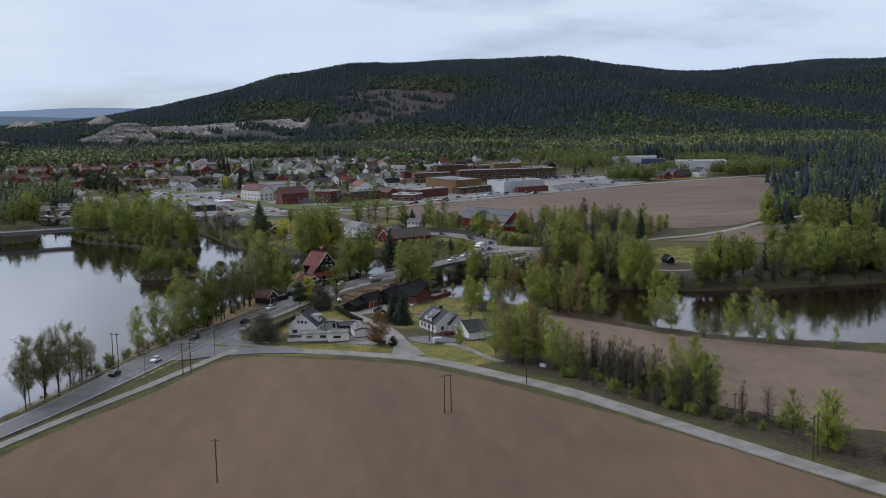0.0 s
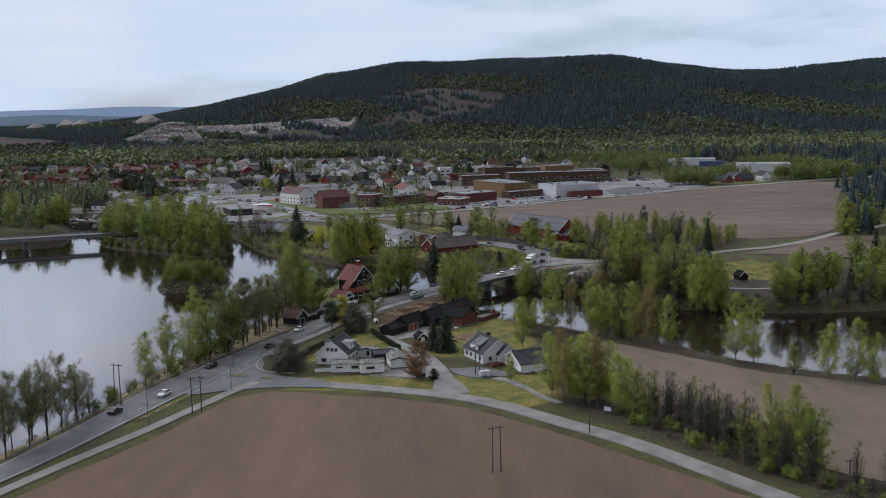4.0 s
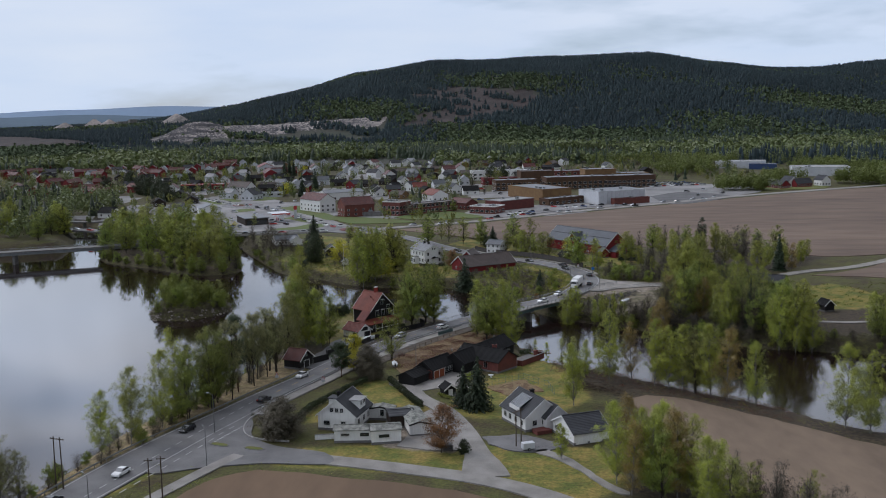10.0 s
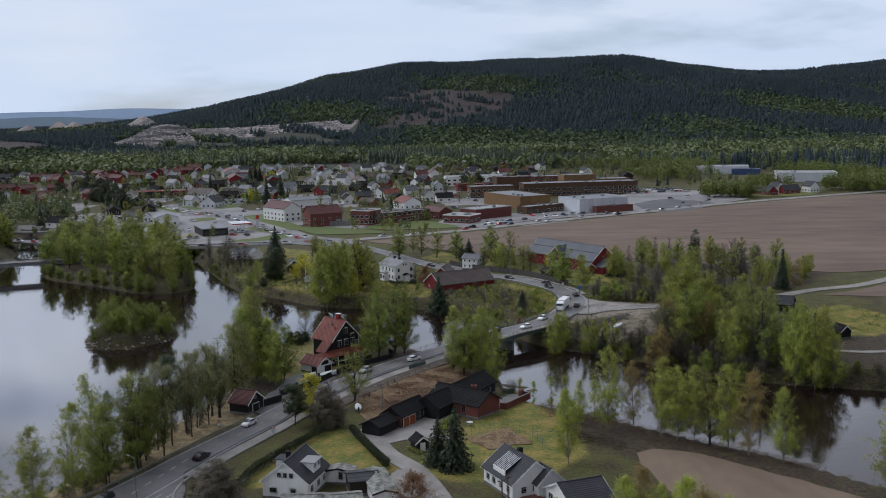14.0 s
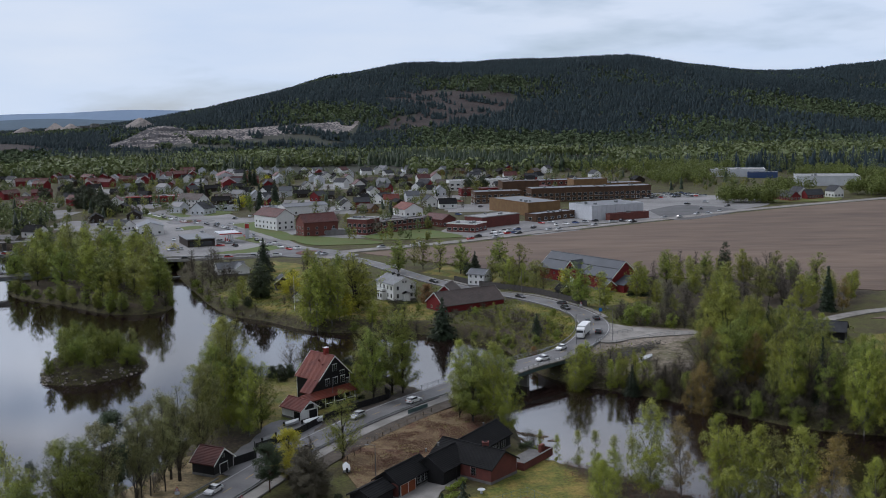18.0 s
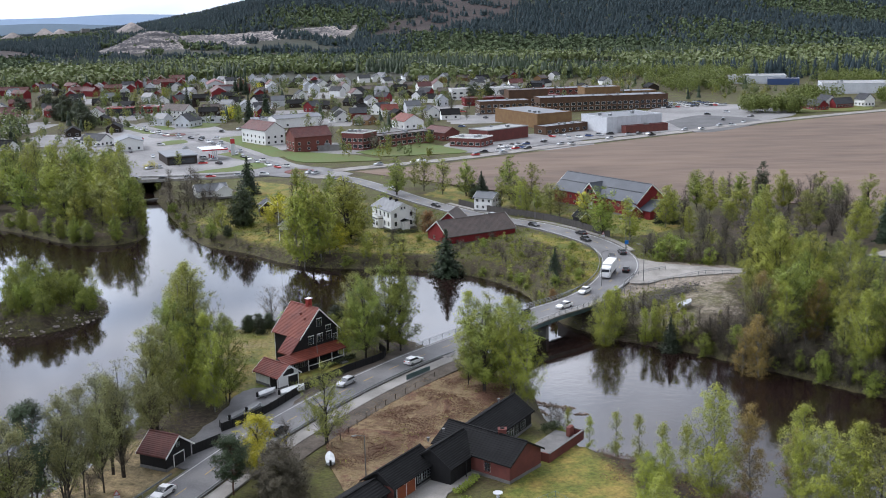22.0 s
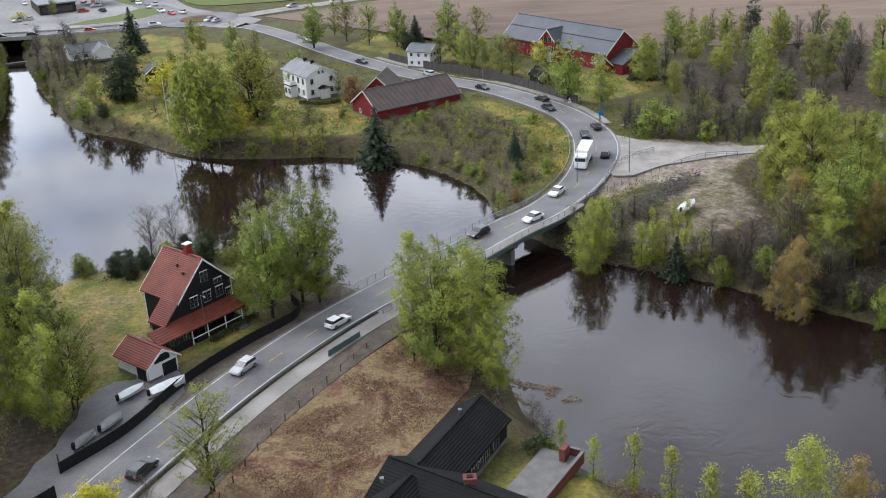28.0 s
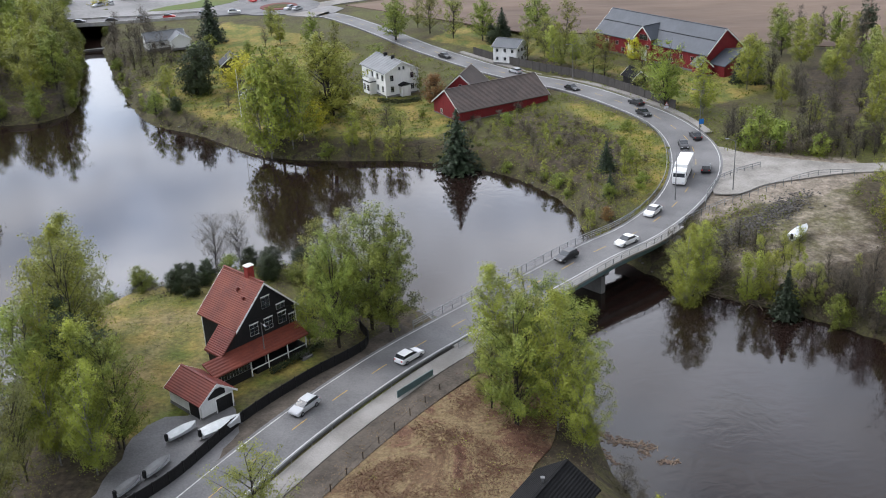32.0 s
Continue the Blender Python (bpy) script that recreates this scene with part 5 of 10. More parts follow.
        KINDS[far + "darkbush", k] = tree_kind("dense_bush", "large dense dark round thicket", "bush", 8, 4.2, 0.1, 90, 8, int(14 * f_n), 0.16 * f_l, "leaf_dark", "bark", oval, 221 + s, 0.12, multi=4, rise=0.6, rough_far=bool(far))
KINDS["broadspruce", 0] = conifer_kind("spruce_tree", "broad dense dark green spruce in the garden", 12, 4.3, "needle", "bark", 951, tiers=30, leaf=0.3)
KINDS["scotspine", 0] = tree_kind("pine_tree", "round-crowned dark green pine beside the road", "tree", 10, 4.2, 3.2, 70, 9, 22, 0.12, "needle_pine", "bark_pine", oval, 952, 0.18, droop=0.0, rise=0.4, twig=0.8)
for k in range(3):
    KINDS["tall", k] = tree_kind("shore_tree", "tall tree with bare dark stem and thin grey-green crown", "tree", 18, 3.8 + 0.5 * k, 7.5 - k, 60, 8, 24, 0.1, "leaf_sage", "bark", oval, 961 + 10 * k, 0.17, multi=1 + k % 2, rise=1.5, sigma=0.22)
    KINDS["thicket", k] = tree_kind("budding_tree", "grey-brown leafless riverside tree with dense twigs", "tree", 11, 3.2 + 0.4 * k, 0.8, 70, 9, 7, 0.09, "leaf_twig", "bark", fan, 981 + 10 * k, 0.1, multi=3, rise=1.4, sigma=0.2)
for k in range(3):
    KINDS["slender", k] = tree_kind("budding_tree", "slender leafless tree with upright grey-brown twigs", "tree", 12, 2.3 + 0.3 * k, 1.5, 60, 9, 7, 0.085, "leaf_twig", "bark", plume, 1011 + 10 * k, 0.1, multi=2 + k % 2, rise=2.2, sigma=0.18, twig=0.9)
KINDS["greybush", 0] = tree_kind("dense_bush", "large round grey-olive bush before leafing", "bush", 9, 4.6, 0.2, 150, 10, 26, 0.11, "leaf_grey", "bark", oval, 953, 0.1, multi=4, rise=0.7)
PLACED = []
USED = set()
tree_rng = np.random.default_rng(5)


def tree(kind, x, y, h, z=None, group="", spin=None, broad=1.0):
    if (y > 338 or x > 118) and ("far " + kind, 0) in KINDS:
        kind = "far " + kind
    v = int(tree_rng.integers(0, 6)) % (3 if (kind, 2) in KINDS else 2 if (kind, 1) in KINDS else 1)
    root, full = KINDS[kind, v]
    s = h / full
    zz = gz(x, y) - 0.1 if z is None else z
    m = Matrix.Translation((x, y, zz)) @ Matrix.Rotation(tree_rng.uniform(0, 6.28) if spin is None else spin, 4, "Z")
    broad *= 1.15 if kind.startswith("far ") else 1.0
    wide_ = s * tree_rng.uniform(0.92, 1.1) if s < 1.15 else s ** 0.7 * tree_rng.uniform(0.97, 1.15)
    if root in USED:
        ob = copy_thing(root, m)
    else:
        USED.add(root)
        ob = root
        ob.matrix_basis = m
    ob.scale = (wide_ * broad, wide_ * broad, s)
    if group:
        ob["group"] = group
    PLACED.append((x, y))
    return ob


def grove(poly, kinds, gap, hs, count, seed, group, clear=0.4, z=None):
    """Trees of mixed kinds scattered in a patch, no closer than gap, clear of roads and water."""
    rng = np.random.default_rng(seed)
    poly = np.array(poly, float)
    lo, hi = poly.min(0), poly.max(0)
    done, tries = [], 0
    while len(done) < count and tries < count * 40:
        tries += 1
        x, y = rng.uniform(lo, hi)
        if not inside(x, y, poly) or any((x - a) ** 2 + (y - b) ** 2 < gap * gap for a, b in done):
            continue
        p = (np.array([x]), np.array([y]))
        if z is None and shore(*p)[0] < clear:
            continue
        if any(away(*p, ln)[0] < w for ln, w in KEEP_OFF):
            continue
        done.append((x, y))
        kind = kinds[int(rng.integers(0, len(kinds)))]
        tree(kind, x, y, rng.uniform(*hs) * (0.45 if kind in ("bush", "scrub", "sapling") and hs[0] > 6 else 1), z, group)


KEEP_OFF = [(MAIN[::3], 6.5), (SIDE[::3], 4.5), (EAST_RD[::2], 4.0), (DRIVE, 3.5), (TRACK, 2.5)]
lake = "trees on the lake shore"
for kind, x, y, h in (("tall", -94, 86, 19), ("tall", -91.5, 93, 20), ("tall", -90, 99, 21), ("tall", -89, 105, 19), ("tall", -93, 98, 18), ("tall", -95, 92, 18), ("tall", -88, 112, 16), ("olive", -87.5, 119, 11), ("bare", -90, 116, 14),
                      ("birch", -81.3, 144.6, 15), ("birch", -77.6, 152.9, 18), ("birch", -74.4, 164.9, 19), ("birch", -74.6, 176.8, 22), ("pine", -73, 180, 17), ("alder", -66.7, 180.7, 22), ("alder", -66.8, 185.4, 20), ("alder", -70, 171, 18), ("tall", -63.6, 188, 21), ("tall", -66.2, 192.4, 20), ("pine", -63.8, 195.2, 21),
                      ("tall", -69.5, 186, 19), ("tall", -60.9, 201, 20), ("tall", -63, 204, 20), ("pine", -65, 199, 20), ("tall", -59.4, 210.4, 20), ("tall", -58, 215.8, 20), ("tall", -61.5, 208, 19), ("bare", -58.5, 216, 17), ("tall", -62, 222, 18), ("tall", -56.5, 228, 17), ("tall", -60, 217, 18), ("olive", -59.5, 236, 20), ("tall", -58, 243, 18)):
    tree(kind, x, y, h, group=lake)
house = "trees round the black house"
for kind, x, y, h in (("birch", -49.8, 243.8, 16), ("scotspine", -55.5, 256, 15), ("olive", -59, 262.5, 24), ("birch", -60.5, 268, 23), ("birch", -62, 275, 22), ("alder", -58.5, 250, 22), ("olive", -58, 235, 21), ("birch", -58, 255, 24), ("birch", -53, 251, 18), ("alder", -48.5, 249, 17.5), ("olive", -61, 262, 18), ("birch", -55, 246, 16), ("alder", -62.5, 270, 17), ("olive", -63, 279, 15), ("pine", -59, 261, 16), ("alder", -57, 262, 15),
                      ("bare", -52, 313, 14), ("bare", -47, 312, 13), ("alder", -24.5, 273.5, 20), ("alder", -17.5, 277, 21), ("olive", -27, 280, 18), ("alder", -20.5, 279, 21), ("olive", -25, 286, 18), ("birch", -29, 275, 9), ("sapling", -31.7, 277.5, 4), ("darkbush", -31, 284, 4),
                      ("alder", 0, 252, 19), ("birch", 5, 251, 20), ("alder", 7, 257, 18), ("olive", 2, 259, 19), ("birch", -2, 262, 18), ("alder", 4, 265, 16), ("olive", -3, 256, 13), ("birch", 8, 248, 15)):
    tree(kind, x, y, h, group=house)
for kind, x, y, h in (("yellow", -36.5, 216, 11), ("scotspine", -39, 209, 10), ("greybush", -31.5, 207.5, 9.5), ("olive", -27, 228, 16), ("bare", -33, 221, 8), ("brown", -9.4, 146.2, 10.5), ("darkbush", -4.6, 145.6, 3.2),
                      ("broadspruce", -2, 178, 13), ("broadspruce", -5.5, 180.5, 10), ("birch", 21, 180, 16), ("birch", 15.5, 141, 8), ):
    tree(kind, x, y, h)
tree("greybush", -45.5, 158, 9, broad=1.45)
river = "birches along the river bank"
for kind, x, y, h in (("birch", 32, 203, 20), ("copper", 38, 204, 16), ("birch", 43, 198, 18), ("birch", 49, 192.5, 17.5), ("birch", 55, 187, 19), ("copper", 58, 183, 19), ("birch", 64, 179, 16), ("birch", 79, 161, 20), ("olive", 52, 190, 17), ("birch", 46, 195, 17), ("copper", 45, 204, 14.5),
                      ("sapling", 21, 223, 8), ("sapling", 17, 226, 6), ("sapling", 24, 218, 9), ("sapling", 14, 231, 6), ("sapling", 27, 214, 9), ("birch", 22, 201, 10), ("birch", 26, 207, 9), ("scrub", 13, 236, 5), ("scrub", 12, 242, 5), ("sapling", 30, 211, 10), ("bush", 25, 212, 4), ("bush", 15, 233, 2.2), ("bush", 13, 234, 2)):
    tree(kind, x, y, h, group=river)
hedge_row = "trees between the fields"
for kind, x, y, h in (("birch", 25, 127, 17), ("copper", 28, 131, 17), ("birch", 31, 123, 17.5), ("copper", 35, 119, 17.5), ("olive", 36.5, 124, 16), ("birch", 41, 113, 14), ("copper", 27, 121, 15), ("birch", 33, 127, 17), ("slender", 47, 109, 12), ("slender", 50, 106, 12.5), ("slender", 53, 100, 12), ("slender", 56, 95, 12), ("slender", 58.5, 89, 12.5), ("slender", 60, 84, 13), ("olive", 54, 103, 12), ("olive", 45, 106, 12), ("slender", 48.5, 103, 11), ("slender", 52, 96, 12), ("slender", 55, 90, 11), ("bare", 57, 84, 12), ("olive", 60, 80, 12), ("slender", 51, 101, 10), ("olive", 57, 92, 10),
                      ("birch", 64, 76, 17.5), ("birch", 67.5, 71, 18), ("alder", 70, 69, 15), ("slender", 57, 91, 13), ("thicket", 55, 97, 9), ("thicket", 59, 86, 9), ("slender", 61, 81, 14), ("thicket", 52, 103, 9), ("slender", 54, 93, 13), ("thicket", 63, 74, 9), ("slender", 49, 104, 13), ("thicket", 47, 107, 9), ("slender", 58, 84, 13), ("slender", 67, 74, 13), ("birch", 71, 72, 13), ("willow", 87, 39, 14), ("alder", 83, 49, 11), ("alder", 96, 25, 13), ("birch", 100, 18, 14), ("slender", 62, 79, 13), ("slender", 76, 62, 10), ("bare", 81, 60, 9), ("slender", 44, 111, 12), ("birch", 39, 112, 15), ("olive", 42, 108, 13), ("slender", 65, 70, 12), ("slender", 69, 66, 12), ("olive", 63, 73, 13), ("bare", 66, 78, 12), ("birch", 29, 126, 16), ("birch", 38, 121, 16), ("alder", 32, 119, 14), ("scrub", 70, 62, 4), ("scrub", 60, 76, 4), ("scrub", 52, 92, 4), ("scrub", 46, 100, 4), ("bush", 41, 104, 3), ("bush", 56, 82, 3), ("bush", 66, 66, 3), ("scrub", 74, 56, 3.5), ("scrub", 90, 34, 3.5), ("scrub", 94, 30, 3)):
    tree(kind, x, y, h, group=hedge_row)
for kind, x, y, h in (("birch", 97, 139, 15.5), ("birch", 103, 136, 17.5), ("birch", 107, 134, 14), ("birch", 112, 132.5, 10.5), ("olive", 90, 144, 10), ("birch", 83, 157, 19), ("sapling", 124, 128, 8)):
    tree(kind, x, y, h, group=river)
north = "trees on the north bank"
for kind, x, y, h in (("birch", -52, 371, 26), ("birch", -47, 372.5, 25), ("alder", -49.5, 374, 25), ("birch", -54.5, 374, 23), ("birch", -44.5, 374, 20), ("bush", -35, 385, 2), ("bush", -18, 388, 2.5), ("bare", -25, 372, 9), ("olive", -22, 371, 7), ("broadspruce", -90, 479, 15), ("yellow", -68.2, 420, 11.5), ("darkbush", -86, 452, 7), ("alder", -88, 405, 9), ("birch", -85.5, 411, 11), ("darkbush", -82, 403, 4), ("brown", -15.4, 399, 8.5), ("sapling", -24.5, 366, 9), ("sapling", -22.5, 367, 8), ("olive", -72, 428, 6), ("bush", -60, 404, 2), ("yellow", -43.4, 379, 9), ("birch", -33, 370, 10), ("sapling", -29, 371, 7),
                      ("birch", 30.5, 294, 14), ("birch", 29, 296, 12), ("broadspruce", 41.6, 285.2, 8.6), ("broadspruce", 20.7, 340, 6.5), ("broadspruce", 19.9, 327, 4.5), ("willow", 70, 303, 24), ("willow", 75, 296, 22), ("alder", 71, 284, 21), ("willow", 67, 310, 20), ("copper", 57.5, 272, 13), ("bare", 52, 281, 9), ("bare", 54, 284, 9), ("bare", 50, 284, 8), ("copper", 71, 279, 15), ("birch", 64, 276, 15), ("birch", 37, 291, 7), ("birch", 40, 290, 8), ("olive", 60, 284, 10), ("alder", 13, 455, 18), ("olive", 20, 440, 16), ("alder", 39, 382, 17), ("olive", 36, 395, 12), ("olive", 80, 442, 12), ("pine", 100, 429, 16), ("birch", 105, 419, 15), ("alder", -3, 466, 15), ("olive", -12, 470, 15), ("olive", -20, 478, 15), ("alder", -30, 470, 16), ("olive", -24, 486, 12),
                      ("broadspruce", 3, 470, 9), ("darkbush", 0, 462, 6), ("broadspruce", 60, 401, 8), ("broadspruce", 63.5, 400, 8), ("yellow", 38, 428, 7), ("olive", -20, 412, 8)):
    tree(kind, x, y, h, group=north)
tree("willow", -40, 391.5, 22, group=north, broad=1.25)
tree("darkbush", -80, 419, 14, group=north, broad=0.8)
tree("broadspruce", -9, 358, 15, group=north, broad=1.15)
grove([(-200, 470), (-163, 436), (-131, 412), (-119, 418), (-128, 455), (-140, 492), (-165, 540), (-215, 530)], ("willow", "birch", "alder", "olive", "alder", "birch"), 6.5, (13, 22), 58, 3, "trees on the wooded island", 1)
grove([(-232, 502), (-240, 530), (-258, 580), (-330, 600), (-430, 570), (-430, 500), (-330, 490)], ("willow", "alder", "birch", "alder", "olive", "alder"), 6.5, (14, 22), 64, 31, "trees on the wooded point", 1)
grove([(-122, 308), (-108, 306), (-98, 320), (-102, 334), (-126, 338)], ("bush", "olive", "alder", "bush"), 3.2, (6, 10), 22, 4, "willows on the islet", 0.5)
grove([(54, 281), (62, 272), (76, 260), (94, 252), (101, 256), (98, 282), (97, 326), (78, 328), (66, 316), (64, 300)], ("alder", "birch", "thicket", "olive", "birch", "thicket", "alder", "bare", "olive", "copper", "spruce"), 4.6, (10, 17), 60, 6, "trees on the east bank", 1)
grove([(166, 252), (195, 258), (200, 322), (168, 312)], ("alder", "birch", "olive", "alder", "spruce"), 6.0, (12, 20), 26, 61, "trees on the east bank", 1)
for kind, x, y, h in (("birch", 88, 249, 21), ("birch", 92, 246, 22), ("birch", 95, 250, 21), ("alder", 90, 253, 20), ("spruce", 82, 260, 17), ("birch", 97, 246, 17), ("copper", 61, 283, 15), ("alder", 65, 279, 19), ("spruce", 119, 366, 15), ("copper", 124, 366, 12), ("alder", 117, 246, 15), ("willow", 126, 252, 20), ("olive", 133, 254, 18), ("alder", 138, 258, 19), ("birch", 141, 262, 17), ("spruce", 150, 268, 12), ("birch", 159, 268, 18), ("alder", 163, 272, 19), ("alder", 185, 289, 18), ("willow", 184, 274, 20), ("birch", 195, 295, 18), ("alder", 176, 262, 16),
                      ("willow", 201, 414, 20), ("alder", 213, 424, 17), ("alder", 221, 433, 18), ("olive", 226, 419, 16), ("alder", 224, 397, 17), ("birch", 232, 410, 17), ("alder", 240, 440, 18), ("alder", 236, 396, 16), ("olive", 140, 268, 12), ("alder", 152, 262, 15), ("birch", 158, 268, 17), ("alder", 148, 286, 13)):
    tree(kind, x, y, h, group="trees on the east bank")
grove([(44, 372), (58, 352), (90, 346), (108, 356), (130, 378), (150, 400), (120, 430), (85, 440), (60, 405)], ("birch", "slender", "birch", "slender", "olive", "alder", "slender", "birch", "thicket"), 5.4, (8, 15), 64, 7, "trees below the barn", 1)
grove([(8, 440), (18, 424), (26, 410), (31, 412), (22, 432), (14, 450)], ("olive", "birch", "bare", "olive"), 3.5, (9, 13), 11, 8, "roadside trees by the barn", 1)
grove([(-12, 377), (2, 360), (12, 344), (18, 328), (26, 324), (32, 345), (28, 366), (12, 384), (2, 392)], ("bush", "scrub", "sapling", "scrub", "scrub", "thicket"), 2.4, (1.4, 3.6), 62, 9, "shrubs inside the road bend", 0.6)
grove([(-66, 392), (-86, 410), (-100, 440), (-98, 470), (-70, 470), (-62, 430), (-66, 400)], ("olive", "bush", "alder", "scrub", "bare"), 6, (4, 8), 14, 10, "garden trees across the river", 0.5)
grove([(-100, 430), (-110, 450), (-135, 500), (-120, 506), (-98, 470)], ("bare", "scrub", "bare"), 4, (7, 11), 26, 11, "bare trees along the channel", 0.5)
grove([(44, 280), (52, 268), (62, 258), (76, 250), (84, 250), (66, 268), (56, 282), (50, 286)], ("thicket", "scrub", "thicket", "bush", "thicket", "slender"), 2.0, (5, 8), 64, 71, "leafless brush on the east bank", 0.3)
grove([(46, 350), (52, 347), (66, 340), (96, 342), (92, 352), (60, 358), (50, 366)], ("thicket", "scrub", "slender", "bush", "olive"), 2.4, (4, 7), 60, 72, "brush behind the junction", 0.3)
for kind, x, y, h in (("copper", 56.3, 267.4, 16), ("copper", 53.5, 270, 13), ("sapling", 37, 290.6, 9), ("sapling", 38.8, 290, 9), ("sapling", 40.6, 289.2, 9), ("sapling", 43.5, 287, 8), ("olive", 46, 286, 8), ("birch", 27.8, 291, 15), ("bush", 19.7, 325.6, 3), ("brown", 18.5, 319, 3.2), ("sapling", 15.2, 321, 5), ("sapling", 26, 336, 5), ("sapling", 24, 338, 6)):
    tree(kind, x, y, h, group="trees beside the bridge")
grove([(24, 298), (36, 293), (50, 284), (56, 290), (40, 304), (30, 310)], ("scrub", "sapling", "bare"), 2.6, (4, 7), 24, 12, "shrubs beside the bridge", 0.5)
grove([(150, 250), (230, 262), (300, 280), (330, 420), (250, 440), (205, 425), (215, 330), (180, 300)], ("alder", "olive", "birch", "spruce", "spruce"), 8, (13, 20), 95, 13, "wood at the field's edge", 1)
grove([(-90, 95), (-86, 130), (-82, 145), (-77, 175), (-70, 200), (-64, 225), (-60, 212), (-68, 180), (-80, 130), (-86, 95)], ("scrub", "bush", "scrub"), 3.2, (2.5, 4.5), 46, 14, "shrubs on the lake shore", 0.3)
grove([(40, 116), (62, 80), (72, 66), (95, 45), (92, 40), (60, 70), (40, 104)], ("scrub", "bush", "sapling"), 3, (2, 4), 40, 15, "undergrowth between the fields")
grove([(-64, 300), (-52, 287), (-46, 300), (-36, 294), (-30, 296), (-31, 303), (-45, 308), (-62, 302)], ("darkbush", "darkbush", "bush"), 2.6, (3.5, 5), 16, 16, "hedge behind the black house", 0.5)
grove([(-80, 500), (-62, 485), (-30, 440), (-24, 425), (-50, 420), (-66, 470)], ("olive", "alder", "birch"), 8, (8, 12), 8, 17, "trees behind the villa", 1)

# shrubs and small trees that overhang the water
edge_rng = np.random.default_rng(62)
for line, n, kinds, hs, grp in ((SHORE_NORTH[10:46], 80, ("bush", "scrub", "olive", "alder", "bare"), (3, 9), "shrubs over the river"), (SHORE_NORTH[60:], 90, ("bush", "scrub", "bush", "bare", "sapling"), (2.5, 6), "shrubs over the north bank"), (SHORE_WEST[2:40], 130, ("bush", "alder", "thicket", "olive", "alder", "birch"), (4, 10), "shrubs round the wooded island"), (SHORE_SOUTH[60:100], 34, ("bush", "scrub", "olive"), (2, 6), "shrubs on the south bank")):
    nr = normals(line)
    for _ in range(n):
        i = int(edge_rng.integers(1, len(line) - 1))
        for sgn in (1, -1):
            x, y = line[i] + nr[i] * sgn * edge_rng.uniform(0.5, 2.2)
            if float(shore(np.array([x]), np.array([y]))[0]) > 0.3 and away(np.array([x]), np.array([y]), MAIN[::3])[0] > 7:
                kind = kinds[int(edge_rng.integers(0, len(kinds)))]
                tree(kind, x, y, edge_rng.uniform(*hs) * (0.6 if kind in ("bush", "scrub") else 1), group=grp)
                break

# leafless thicket and dark trees down to the water on the east bank
line = SHORE_NORTH[(SHORE_NORTH[:, 0] > 54) & (SHORE_NORTH[:, 0] < 270)]
nr = normals(line)
for k in range(150):
    i = int(edge_rng.integers(1, len(line) - 1))
    reach = edge_rng.uniform(0.6, 9.0)
    for sgn in (1, -1):
        x, y = line[i] + nr[i] * sgn * reach
        if float(shore(np.array([x]), np.array([y]))[0]) > 0.3:
            kind = ("thicket", "thicket", "alder", "thicket", "olive", "bare", "birch")[int(edge_rng.integers(0, 7))]
            if 101 < x < 112:
                kind, reach = ("scrub", "thicket", "bush")[k % 3], 0
            tree(kind, x, y, edge_rng.uniform(1.5, 3.5) if reach == 0 else edge_rng.uniform(3, 6) if reach < 3 else edge_rng.uniform(5, 9) if kind == "thicket" else edge_rng.uniform(8, 15), group="thicket on the east bank")
            break

